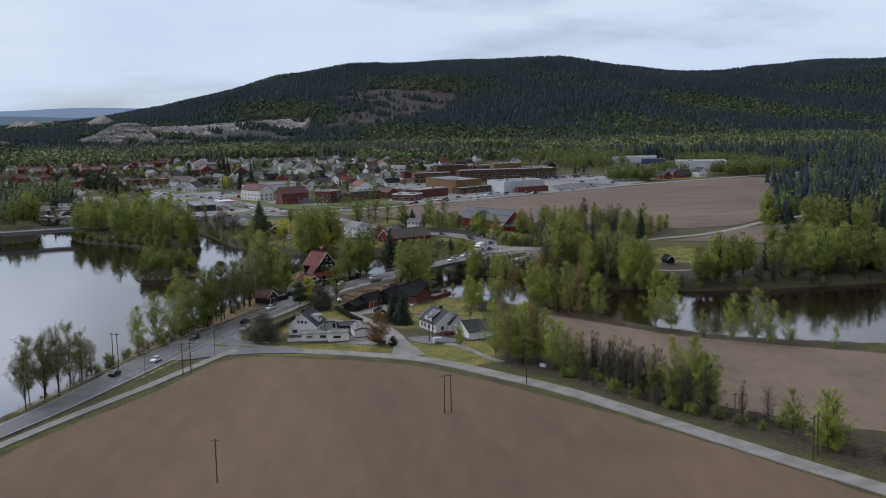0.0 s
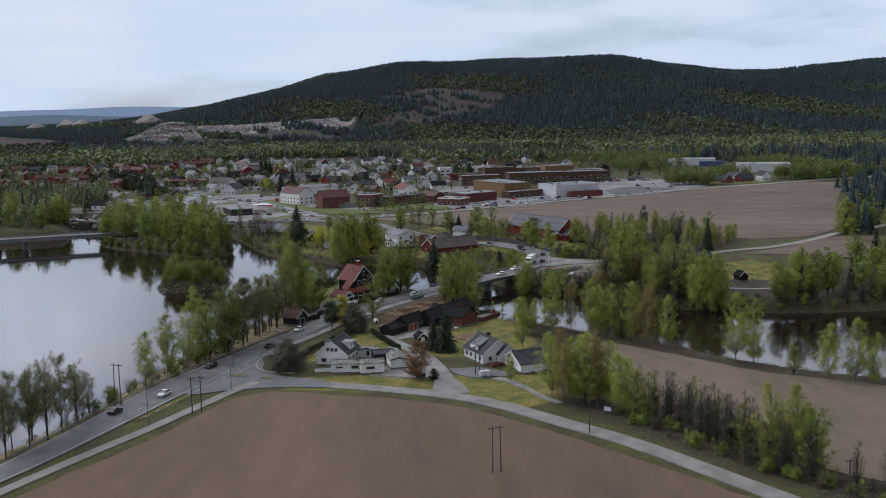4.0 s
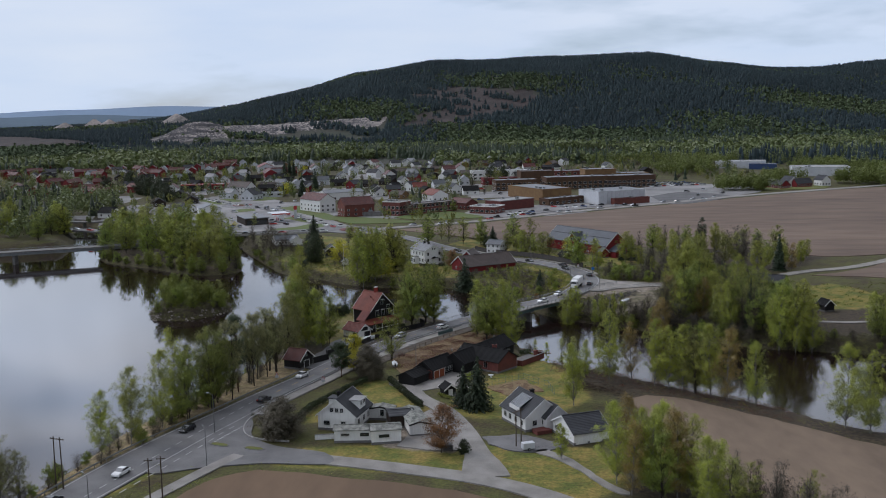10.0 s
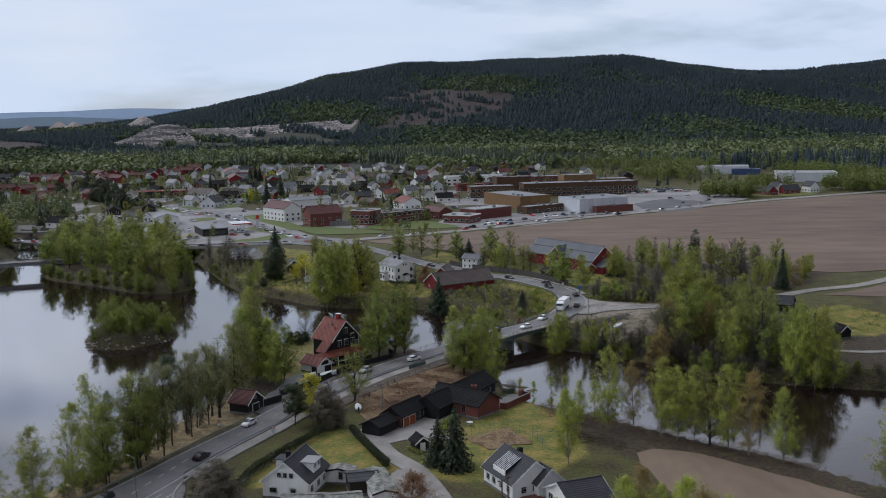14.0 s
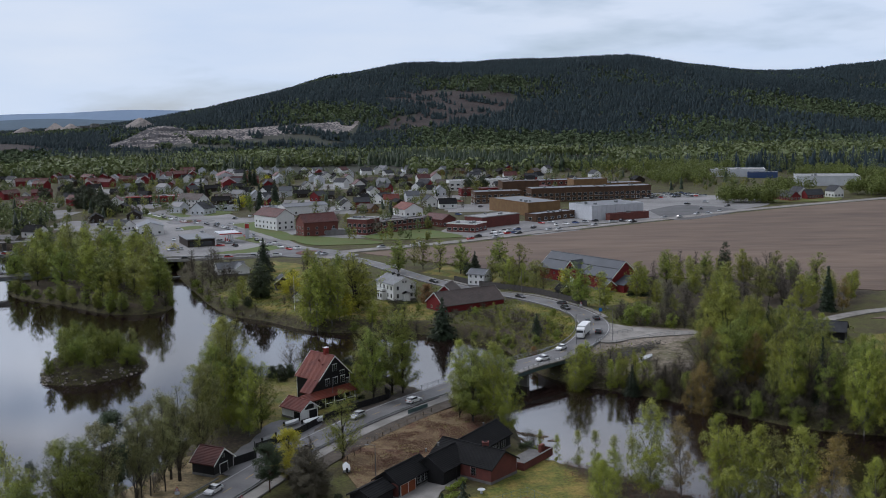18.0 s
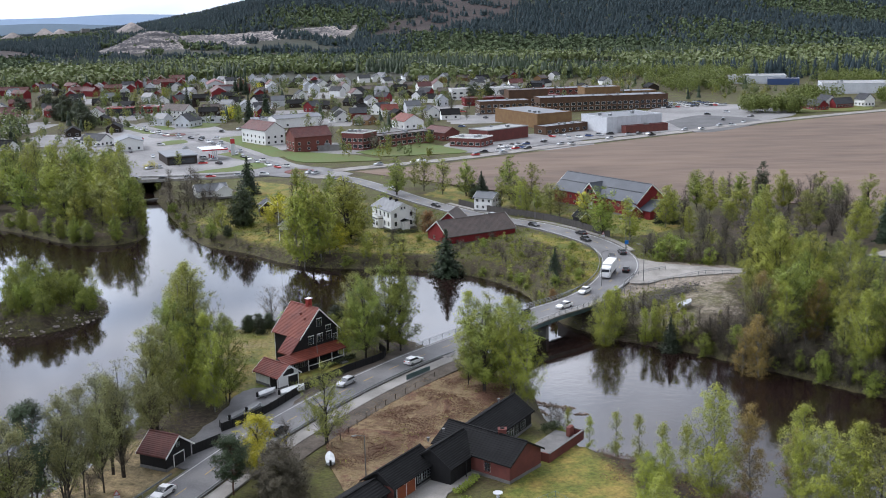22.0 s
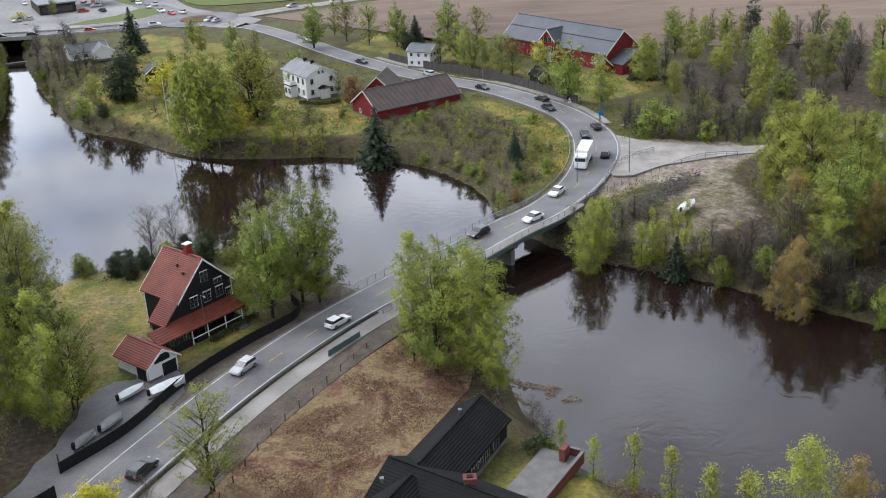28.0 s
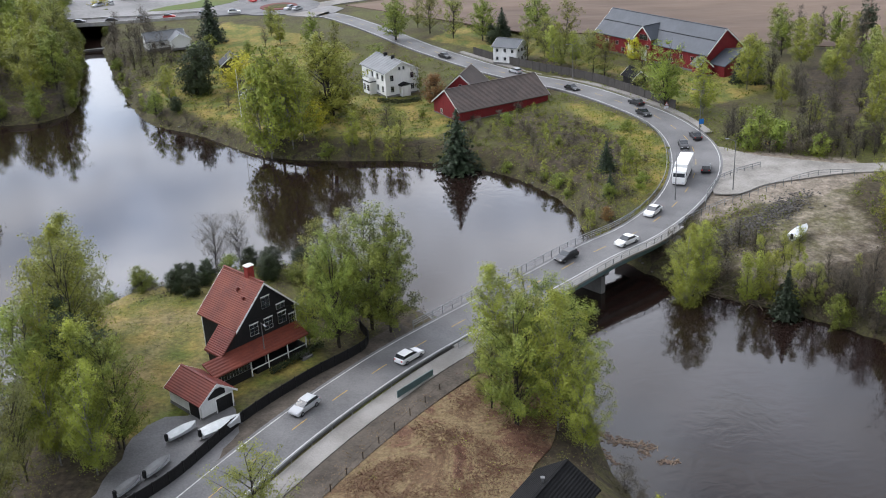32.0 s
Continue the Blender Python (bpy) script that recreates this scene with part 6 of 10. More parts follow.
# undergrowth: low tufts of last year's grass and brush on the banks and under the trees
und = np.random.default_rng(44)
YARD = curve([(58.5, 330), (63, 329), (62, 313), (62, 303), (54, 299), (47, 289), (40, 287.5), (33, 291), (36, 298), (44, 305), (46, 312), (53, 320), (58.5, 330)], 2)[:-1]
for seed, (mt, n, x0, x1, y0, y1, near_, far, hi, sz, text) in enumerate((("leaf_twig", 9000, 22, 130, 240, 330, 0.1, 12, 1.3, 0.15, "dark leafless brush on the east bank"), ("leaf_bare", 12000, -105, 150, 60, 330, 0.2, 9, 0.9, 0.13, "withered brown undergrowth on the river banks"), ("leaf_olive", 9000, -105, 150, 60, 330, 0.2, 14, 0.7, 0.13, "fresh low growth on the river banks"), ("leaf_bare", 7000, -140, 130, 290, 500, 0.2, 30, 0.9, 0.18, "withered brown growth on the north bank"), ("leaf_green", 12000, -140, 150, 300, 470, 0.2, 90, 0.9, 0.2, "fresh low growth on the north bank"), ("leaf_olive", 2600, -90, 110, 20, 140, 1, 60, 0.5, 0.14, "rough verge grass along the roads"), ("leaf_birch", 1700, 0, 40, 310, 390, 0.5, 40, 1.1, 0.14, "young green shoots inside the road bend"), ("leaf_olive", 2600, -70, -18, 225, 310, 0.5, 30, 0.35, 0.1, "rough grass round the black house"), ("leaf_grey", 5200, 24, 132, 238, 300, 0.1, 9, 2.4, 0.12, "thicket of grey leafless shoots on the east bank"), ("bramble", 5200, 14, 70, 165, 240, 0.3, 14, 0.6, 0.11, "red-brown bramble on the south bank"), ("leaf_grey", 3000, -125, -95, 300, 345, 0.1, 9, 1.2, 0.13, "grey shoots on the islet"))):
    ux, uy = und.uniform(x0, x1, n), und.uniform(y0, y1, n)
    ud = shore(ux, uy)
    ok = (ud > near_) & (ud < far) & (und.uniform(size=n) < np.clip(1.3 - ud / far, 0.3, 1))
    for ln, w in ((MAIN[::2], 5.2), (SIDE[::2], 3.4), (EAST_RD, 3.2), (DRIVE, 3.2), (BIKE[::2], 2.2), (near_main[::2], 8.2)):
        ok &= away(ux, uy, ln) > w
    for ring in (FIELD, COURT, APRON, YARD):
        ok &= ~inside(ux, uy, ring)
    ok &= ~((ux > 46) & (uy < 170 - 0.55 * (ux - 46)) & (uy > 118 - 0.9 * (ux - 46)) & (ux < 260)) & ~((np.abs(ux + 37) < 11) & (np.abs(uy - 272) < 14)) & ~((ux > -24) & (ux < 18) & (uy > 145) & (uy < 240)) & ~((ux > -55) & (ux < -34) & (uy > 219) & (uy < 259))
    ux, uy = ux[ok], uy[ok]
    uz = ground_z(ux, uy)
    per = 14
    off = und.normal(size=(len(ux), per, 3)) * (0.6, 0.6, 0.0)
    off[:, :, 2] = und.uniform(0.02, hi, (len(ux), per)) * np.exp(-0.6 * (off[:, :, 0] ** 2 + off[:, :, 1] ** 2)) * und.uniform(0.3, 1.2, (len(ux), 1))
    pts = (np.stack([ux, uy, uz], 1)[:, None, :] + off).reshape(-1, 3)
    tagged(new("undergrowth", leaf_mesh("undergrowth", pts, sz, mt, und)), text, "undergrowth", kind="stuff")

# bramble and straw on the withered meadow
MEADOW = np.array([(-27, 226), (-25, 240), (-18, 251), (-11, 262), (-3, 267), (3, 261), (5, 252), (2, 243), (-6, 225), (-14, 213), (-21, 210)], float)
for mt, n, sz, hi, cut, text in (("bramble", 9000, 0.085, 0.45, 0.05, "dark red-brown bramble on the withered meadow"), ("straw", 1500, 0.1, 0.2, -0.3, "pale withered straw on the meadow"), ("leaf_birch", 500, 0.09, 0.4, 0.6, "green shoots in the withered meadow")):
    ux, uy = und.uniform(-28, 6, n), und.uniform(208, 268, n)
    lump = np.sin(ux * 0.45 + 1.2 * np.sin(uy * 0.3)) * np.sin(uy * 0.38 + 0.7) + 0.5 * np.sin(ux * 0.21 - uy * 0.17)
    ok = inside(ux, uy, MEADOW) & ((lump > cut) if cut > 0 else (lump < 0.35))
    ux, uy = ux[ok], uy[ok]
    off = und.normal(size=(len(ux), 12, 3)) * (0.55, 0.55, 0)
    off[:, :, 2] = und.uniform(0.03, hi, (len(ux), 12))
    pts = (np.stack([ux, uy, np.zeros(len(ux))], 1)[:, None, :] + off).reshape(-1, 3)
    tagged(new("undergrowth", leaf_mesh("undergrowth", pts, sz, mt, und)), text, "undergrowth", kind="stuff")

# broken rock and driftwood at the water's edge
stone_bm = bmesh.new()
bmesh.ops.create_icosphere(stone_bm, subdivisions=1, radius=1.0)
for v_ in stone_bm.verts:
    v_.co *= 0.75 + 0.4 * noise.noise(v_.co * 2.3)
SV = np.array([v_.co for v_ in stone_bm.verts])
SF = np.array([[v_.index for v_ in f_.verts] for f_ in stone_bm.faces])
stone_bm.free()


def stones(name, spots, lo, hi, label, material="riprap", seed=3):
    rng = np.random.default_rng(seed)
    vs, fs = [], []
    for k, (x, y, z) in enumerate(spots):
        s = rng.uniform(lo, hi) * np.array([1, rng.uniform(0.6, 1), rng.uniform(0.4, 0.7)])
        a = rng.uniform(0, 6.28)
        p = SV * s
        p = np.stack([p[:, 0] * np.cos(a) - p[:, 1] * np.sin(a), p[:, 0] * np.sin(a) + p[:, 1] * np.cos(a), p[:, 2]], 1) + (x, y, z)
        fs += (SF + len(SV) * k).tolist()
        vs += p.tolist()
    return tagged(new(name, mesh_from(name, vs, fs, M[material])), label, "rocks", kind="stuff")


def along(line, n, lo, hi, seed):
    rng = np.random.default_rng(seed)
    out = []
    nr = normals(line)
    for _ in range(n):
        i = int(rng.integers(0, len(line)))
        d = rng.uniform(lo, hi)
        for sgn in (1, -1):
            x, y = line[i] + nr[i] * d * sgn + rng.normal(0, 1.2, 2)
            s = float(shore(np.array([x]), np.array([y]))[0])
            if -0.4 < s < 3.5:
                out.append((x, y, gz(x, y)))
                break
    return out


stones("shore_rocks", along(SHORE_SOUTH[20:90], 330, 0, 2.5, 1), 0.2, 0.6, "grey rocks along the water's edge")
stones("shore_rocks", along(SHORE_NORTH[30:], 300, 0, 2.5, 2), 0.2, 0.6, "grey rocks along the north bank")
stones("islet_rocks", along(ISLET, 220, 0, 2.5, 4), 0.3, 0.9, "pale stones round the islet", "rock")
hp = np.random.default_rng(9)
def on_land(x, y, up=0.0):
    return (x, y, gz(x, y) - 0.1 + up)


stones("rubble_heap", [on_land(*(np.array((49.3, 317.4)) + hp.normal() * np.array((2.6, 2.4)) + hp.normal() * np.array((1.0, -1.1))), abs(hp.normal()) * 0.45) for _ in range(800)], 0.1, 0.34, "heap of broken rock beside the road bend")
stones("rubble_heap", [on_land(*(np.array((40.6, 309.4)) + hp.normal() * np.array((2.4, 2.8)) + hp.normal() * np.array((1.1, -1.0))), abs(hp.normal()) * 0.45) for _ in range(800)], 0.1, 0.32, "heap of crushed rock on the embankment", seed=5)
stones("rubble_heap", [on_land(*(np.array((34, 300)) + hp.uniform(0, 1) * np.array((16, 18)) + hp.normal(size=2) * 1.6)) for _ in range(420)], 0.08, 0.28, "crushed rock scattered down the embankment")
for n_, cx_, cy_, dx_, dy_, text in ((170, 38, 290.5, 5, 2, "pile of cut branches on the river bank"), (60, 47, 302, 2.5, 2, "loose planks and scrap beside the boat"), (90, 32, 294, 3, 1.5, "tangle of washed-up branches by the abutment")):
    sg = []
    for _ in range(n_):
        x_, y_ = cx_ + hp.normal() * dx_ * 0.6, cy_ + hp.normal() * dy_ * 0.6
        a_, L_ = hp.uniform(0, 6.28), hp.uniform(0.8, 2.6)
        p_ = np.array(on_land(x_, y_, hp.uniform(0.05, 0.6)))
        sg.append((p_, p_ + np.array((math.cos(a_) * L_, math.sin(a_) * L_, hp.normal() * 0.15)), 0.05, 0.03))
    tagged(new("brush_pile", mesh_from("brush_pile", *rods(sg), M["dry_wood"])), text, "branches", kind="stuff")
for n_, line_, w_ in ((420, [(8.5, 259), (9, 256), (11, 254.5), (13.5, 252.5), (16.4, 252), (15, 250)], 0.8), (70, [(17, 248.6), (19.5, 248.4)], 0.5), (60, [(10.5, 251), (12, 248)], 0.5)):
    sg, ln_ = [], np.array(line_, float)
    for _ in range(n_):
        u_ = hp.uniform(0, len(ln_) - 1.001)
        p_ = ln_[int(u_)] + (ln_[int(u_) + 1] - ln_[int(u_)]) * (u_ % 1) + hp.normal(size=2) * w_ * 0.6
        a_, L_ = hp.uniform(0, 6.28), hp.uniform(0.15, 0.6)
        sg.append(((p_[0], p_[1], WATER_Z + 0.03), (p_[0] + math.cos(a_) * L_, p_[1] + math.sin(a_) * L_, WATER_Z + 0.05), 0.06, 0.04))
    tagged(new("drift_reeds", mesh_from("drift_reeds", *rods(sg), M["dry_reed"])), "pale raft of broken reeds floating by the bank", "reeds", kind="stuff")
for n_, cx_, cy_, dx_, dy_, text in ((420, 28, 195, 6, 5, "heap of brown garden cuttings on the bank"), (420, 78, 60, 12, 10, "felled brushwood between the fields")):
    sg = []
    for _ in range(n_):
        u_ = hp.normal()
        x_, y_ = cx_ + u_ * dx_ * 0.6, cy_ - u_ * dy_ * 0.5 + hp.normal() * 2.2
        a_, L_ = hp.uniform(0, 6.28), hp.uniform(0.5, 2.2)
        p_ = np.array(on_land(x_, y_, 0.1 + abs(hp.normal()) * 0.4))
        sg.append((p_, p_ + np.array((math.cos(a_) * L_, math.sin(a_) * L_, hp.normal() * 0.2)), 0.045, 0.02))
    tagged(new("brush_pile", mesh_from("brush_pile", *rods(sg), M["brush"])), text, "branches", kind="stuff")


# ---- houses ----
def turn_z(deg):
    return Matrix.Rotation(radians(deg), 4, "Z")


def gable_walls(w, l, h, rh, left=None):
    bm = bmesh.new()
    prism(bm, [(-w / 2, -0.3), (w / 2, -0.3), (w / 2, h), (0, h + rh), (-w / 2, h)], -l / 2, l / 2)
    return bm


def gable_roof(w, l, h, rh, over=0.45, ends=0.4, thick=0.18):
    """Two slopes meeting at the ridge, standing out past the walls, with a ridge cap."""
    bm = bmesh.new()
    k = rh / (w / 2)
    x, z = w / 2 + over, h - over * k
    lift = 0.04
    prism(bm, [(-x, z + lift), (-x, z + thick + lift), (0, h + rh + thick + lift), (x, z + thick + lift), (x, z + lift), (0, h + rh + lift)], -l / 2 - ends, l / 2 + ends)
    box(bm, 0, 0, h + rh + thick + lift + 0.03, 0.32, l + 2 * ends - 0.02, 0.1)
    return bm


def barge(w, l, h, rh, over, y0):
    """Boards along the sloping edges of one gable."""
    bm = bmesh.new()
    k = rh / (w / 2)
    x, z = w / 2 + over + 0.02, h - over * k
    prism(bm, [(-x, z - 0.12), (-x, z + 0.2), (0, h + rh + 0.24), (x, z + 0.2), (x, z - 0.12), (0, h + rh - 0.11)], y0, y0 + 0.05)
    return bm


WINDOW_MESH = {}


def window(parent, x, y, z, facing, w=1.0, h=1.2, frame_mat="wood_white", bars=True, rim=0.1):
    """A window set a hand's width proud of its wall: frame with glazing bars, sill and pane. facing: the way it looks, in degrees from the house's x."""
    key = (round(w, 2), round(h, 2), frame_mat, bars, rim)
    if key not in WINDOW_MESH:
        bm = bmesh.new()
        cells = [(a, c) for a in ((0, 1) if bars else (0,)) for c in ((0, 1, 2) if bars and h > 0.9 else (0,))]
        na, nc = (2 if bars else 1), (3 if bars and h > 0.9 else 1)
        grid_y = np.linspace(-w / 2 - 0.1, w / 2 + 0.1, na + 1)
        grid_z = np.linspace(-h / 2 - 0.1, h / 2 + 0.1, nc + 1)
        vv = [[bm.verts.new((0.08, yy, zz)) for zz in grid_z] for yy in grid_y]
        fr_faces = [bm.faces.new((vv[a][c], vv[a + 1][c], vv[a + 1][c + 1], vv[a][c + 1])) for a, c in cells]
        bmesh.ops.inset_individual(bm, faces=fr_faces, thickness=rim)
        bmesh.ops.delete(bm, geom=fr_faces, context="FACES_ONLY")
        ext = bmesh.ops.extrude_face_region(bm, geom=bm.faces[:])
        for g in ext["geom"]:
            if isinstance(g, bmesh.types.BMVert):
                g.co.x = -0.02
        bmesh.ops.recalc_face_normals(bm, faces=bm.faces[:])
        fm = bpy.data.meshes.new("window_frame")
        bm.to_mesh(fm)
        fm.materials.append(M[frame_mat])
        bm = boxes((0.015, 0, 0, 0.03, w - 0.1, h - 0.1))
        pm = bpy.data.meshes.new("pane")
        bm.to_mesh(pm)
        pm.materials.append(M["glass"])
        WINDOW_MESH[key] = fm, pm
    fm, pm = WINDOW_MESH[key]
    fr = shared("window", fm, parent, Matrix.Translation((x, y, z)) @ turn_z(facing))
    shared("pane", pm, fr, Matrix.Identity(4))
    return fr


def block(root, x, y, rz, w, l, h, rh, wall_mat, roof, over=0.45, ends=0.4, trim="wood_white", base=True, z=0.0):
    """One gabled volume of a house: walls, foundation, roof, barge boards; its ridge runs along its own y."""
    m = Matrix.Translation((x, y, z)) @ turn_z(rz)
    wall = part("wall", gable_walls(w, l, h, rh), wall_mat, root, m=m)
    part("roof", gable_roof(w, l, h, rh, over, ends), roof, root, m=m)
    if trim:
        for y0 in (-l / 2 - ends - 0.06, l / 2 + ends + 0.01):
            part("barge_board", barge(w, l, h, rh, over, y0), trim, root, m=m)
    if base:
        part("foundation", boxes((0, 0, 0.05, w + 0.12, l + 0.12, 0.7)), "stone", root, m=m)
    return wall


def chimney(root, x, y, z, mat_="brick_red", s=0.7, h=1.4):
    c = part("chimney", boxes((x, y, z, s, s * 0.8, h), (x, y, z + h / 2 + 0.06, s + 0.14, s * 0.8 + 0.14, 0.12)), mat_, root)
    part("flue", boxes((x, y, z + h / 2 + 0.16, s * 0.5, s * 0.4, 0.1)), "rubber", c)


def door(root, x, y, z, facing, w, h, mat_, name="door"):
    m = Matrix.Translation((x, y, z)) @ turn_z(facing)
    bm = boxes((0.03, 0, h / 2, 0.08, w, h))
    for k in range(4):
        box(bm, 0.075, 0, h * (0.14 + 0.24 * k), 0.02, w * 0.92, h * 0.2)
    d = part(name, bm, mat_, root, m=m)
    part("door_frame", boxes((0.02, 0, h + 0.06, 0.12, w + 0.24, 0.12), (0.02, -w / 2 - 0.06, h / 2, 0.12, 0.12, h), (0.02, w / 2 + 0.06, h / 2, 0.12, 0.12, h)), "wood_white", d)
    return d


# black house with the red roof
H = thing("house", pose(-37, 273.8, 0, 0, 0, 48.2), "black timber house with steep red tiled roof and white trim", "house")
block(H, 0, 0, 0, 10.0, 8.4, 6.7, 4.9, "wood_black", "roof_red")
bm = bmesh.new()
prism(bm, [(-5.5, 6.2), (-5.5, 6.42), (-8.3, 3.75), (-8.3, 3.5)], -4.6, -0.6)
part("catslide_roof", bm, "roof_red", H)
bm = bmesh.new()
prism(bm, [(-4.98, -0.3), (-4.98, 6.55), (-7.9, 3.7), (-7.9, -0.3)], -4.19, -0.9)
part("side_wing", bm, "wood_black", H)
part("corner_board", boxes((-7.92, -4.21, 1.8, 0.16, 0.12, 3.8), (4.96, -4.22, 3.3, 0.18, 0.14, 6.8), (4.96, 4.22, 3.3, 0.18, 0.14, 6.8), (-4.96, 4.22, 3.3, 0.18, 0.14, 6.8)), "wood_white", H)
bm = bmesh.new()
m = Matrix.Rotation(radians(90), 4, "Z")
prism(bm, [(-6.9, 2.55), (-6.9, 2.72), (-4.24, 3.95), (-4.24, 3.72)], -4.9, 11.2)
part("porch_roof", bm, "roof_red", H, m=m)
part("porch_wall", boxes((-7.9, -5.3, 0.75, 5.6, 1.9, 1.6)), "wood_black", H)
part("porch_wall", boxes((0.4, -5.3, 0.35, 9.0, 1.9, 0.9)), "wood_black", H)
part("porch_wall", boxes((-7.9, -5.5, 2.1, 5.6, 1.3, 1.2)), "wood_black", H)
for k in range(6):
    window(H, -10.3 + 0.95 * k, -6.26, 1.75, -90, 0.72, 0.8)
for x in (-4.9, -2.0, 1.4, 4.7):
    part("porch_post", boxes((x, -6.3, 1.3, 0.14, 0.14, 2.7)), "wood_white", H)
part("porch_rail", boxes((-0.1, -6.32, 0.95, 9.6, 0.1, 0.14)), "wood_white", H)
part("porch_beam", boxes((-3.0, -6.34, 2.5, 15.4, 0.1, 0.16)), "wood_white", H)
part("porch_steps", boxes((3.2, -7.2, 0.1, 1.8, 1.2, 0.5), (3.2, -8.0, 0.0, 1.8, 0.8, 0.3)), "stone", H)
for x, z, w, h in ((0.1, 8.7, 1.15, 1.45), (-2.3, 5.4, 1.2, 1.45), (0.2, 5.4, 1.2, 1.45), (2.6, 5.4, 1.2, 1.45), (2.5, 7.2, 1.2, 0.55), (4.2, 4.6, 0.7, 1.2)):
    window(H, x, -4.21, z, -90, w, h, rim=0.15)
    part("window_head", boxes((x, -4.3, z + h / 2 + 0.2, w + 0.36, 0.1, 0.16)), "wood_white", H)
for y in (-2, 2):
    window(H, 5.01, y, 4.9, 0)
    window(H, 5.01, y, 1.9, 0)
part("string_board", boxes((0, -4.23, 6.75, 10.1, 0.08, 0.12)), "wood_black", H)
chimney(H, 0.3, -1.0, 12.1, "brick_bright", 1.05, 1.9)
part("chimney_cap", boxes((0.3, -1.0, 13.32, 1.25, 1.05, 0.1)), "wood_white", H)
part("roof_vent", boxes((-1.7, -0.6, 10.35, 0.3, 0.3, 0.5), (-2.3, -2.6, 9.7, 0.3, 0.3, 0.5)), "roof_red", H)
block(H, -13.5, -6.9, 0, 5.0, 7.2, 2.5, 1.75, "wood_white", "roof_red", trim="wood_white")
part("gable_boarding", boxes((-13.5, -10.53, 3.0, 2.6, 0.05, 1.1)), "wood_black", H)
door(H, -12.5, -10.52, 0.0, -90, 2.4, 2.1, "wood_black", "garage_door")
door(H, -16.02, -9.0, 0.0, 180, 2.2, 2.0, "wood_black", "garage_door")

# boat shed by the road
S = thing("shed", pose(-52.8, 221.6, 0, 0, 0, 65), "black boarded shed with weathered red tile roof by the road", "shed")
block(S, 0, 0, 0, 6.2, 5.4, 2.6, 2.3, "wood_black", "roof_maroon")
door(S, 0, -2.72, 0, -90, 2.4, 2.0, "wood_black")
window(S, 0, -2.72, 3.5, -90, 0.5, 0.5)
bm = boxes((0, 0, 0.9, 6.0, 0.08, 1.9))
tagged(part("board_fence", bm, "wood_black", m=pose(-47.2, 226.4, 0, 0, 0, 52)), "short black board fence beside the shed", "fence")

# red brick house with black roofs
R = thing("house", pose(-1.4, 219.6, 0, 0, 0, 0), "low red brick house with several black tiled wings", "house")
block(R, 1.3, -0.2, -128.4, 8.4, 15.0, 3.0, 2.4, "brick_red", "roof_black", trim="wood_black")
block(R, 2.4, 10.3, -30.6, 7.0, 15.2, 2.8, 2.3, "wood_black", "roof_black", trim="wood_black")
block(R, -12.3, -8.6, -32, 5.6, 10.8, 2.7, 1.9, "wood_black", "roof_black", trim="wood_black")
block(R, -5.1, -2.9, -32, 7.0, 9.0, 2.9, 2.3, "wood_black", "roof_black", trim="wood_black", base=False)
block(R, -17.7, -16.5, -32, 5.0, 6.6, 2.2, 1.15, "wood_black", "roof_black", trim="wood_black", base=False)
u, v = Vector((0.53, 0.848, 0)), Vector((0.848, -0.53, 0))
c = Vector((-12.3, -8.6, 0))
for a in (-3.6, -1.2):
    p = c + u * a + v * 2.83
    door(R, p.x, p.y, 0, -32, 2.3, 2.15, "wood_orange", "garage_door")
for a in (1.2, 2.5, 3.8):
    p = c + u * a + v * 2.83
    window(R, p.x, p.y, 1.6, -32, 0.9, 1.3)
p = c - u * 5.42
part("gable_cladding", boxes((0, 0, 1.3, 5.5, 0.08, 2.6)), "brick_red", R, m=Matrix.Translation(p) @ turn_z(-32))
ridge_dir, out = Vector((0.784, -0.621, 0)), Vector((-0.621, -0.784, 0))
c = Vector((1.3, -0.2, 0))
for a, w in ((3.2, 1.0), (-1.5, 1.2)):
    p = c + ridge_dir * a + out * 4.22
    window(R, p.x, p.y, 1.7, math.degrees(math.atan2(out.y, out.x)), w, 1.5)
p = c + ridge_dir * 2.6 - out * 0.6
chimney(R, p.x, p.y, 5.6, "brick_red", 1.3, 1.2)
c2 = Vector((2.4, 10.3, 0))
side = Vector((0.861, -0.509, 0))
for a, w, h, mt in ((2.0, 0.9, 2.0, "d"), (4.4, 1.4, 1.2, "w"), (-1.5, 1.2, 1.2, "w"), (0.2, 1.2, 1.2, "w")):
    p = c2 + Vector((0.509, 0.861, 0)) * a + side * 3.52
    window(R, p.x, p.y, 1.4, -30.6, w, h)
for k, p in enumerate(((-5.7, 0.6), (-8.0, -3.0), (3.6, 13.6))):
    part("roof_vent", boxes((p[0], p[1], 5.3, 0.3, 0.3, 0.6), (p[0], p[1], 5.6, 0.45, 0.45, 0.08)), "pole", R)
for k in range(3):
    part("porch_post", boxes((-4.0 + k * 1.9, -7.2 + k * 1.6, 1.3, 0.16, 0.16, 2.9)), "wood_black", R)
T = thing("terrace", pose(12.5, 224.5, 0, 0, 0, 56), "paved terrace with a low red brick wall and white coping", "terrace")
part("paving", boxes((0, 2.0, 0.05, 11.5, 5.2, 0.6)), "stone", T)
part("brick_wall", boxes((0, -0.7, 0.6, 11.6, 0.25, 1.6), (5.8, 0.6, 0.6, 0.25, 2.6, 1.6), (-5.8, 0.0, 0.6, 0.25, 1.6, 1.6)), "brick_red", T)
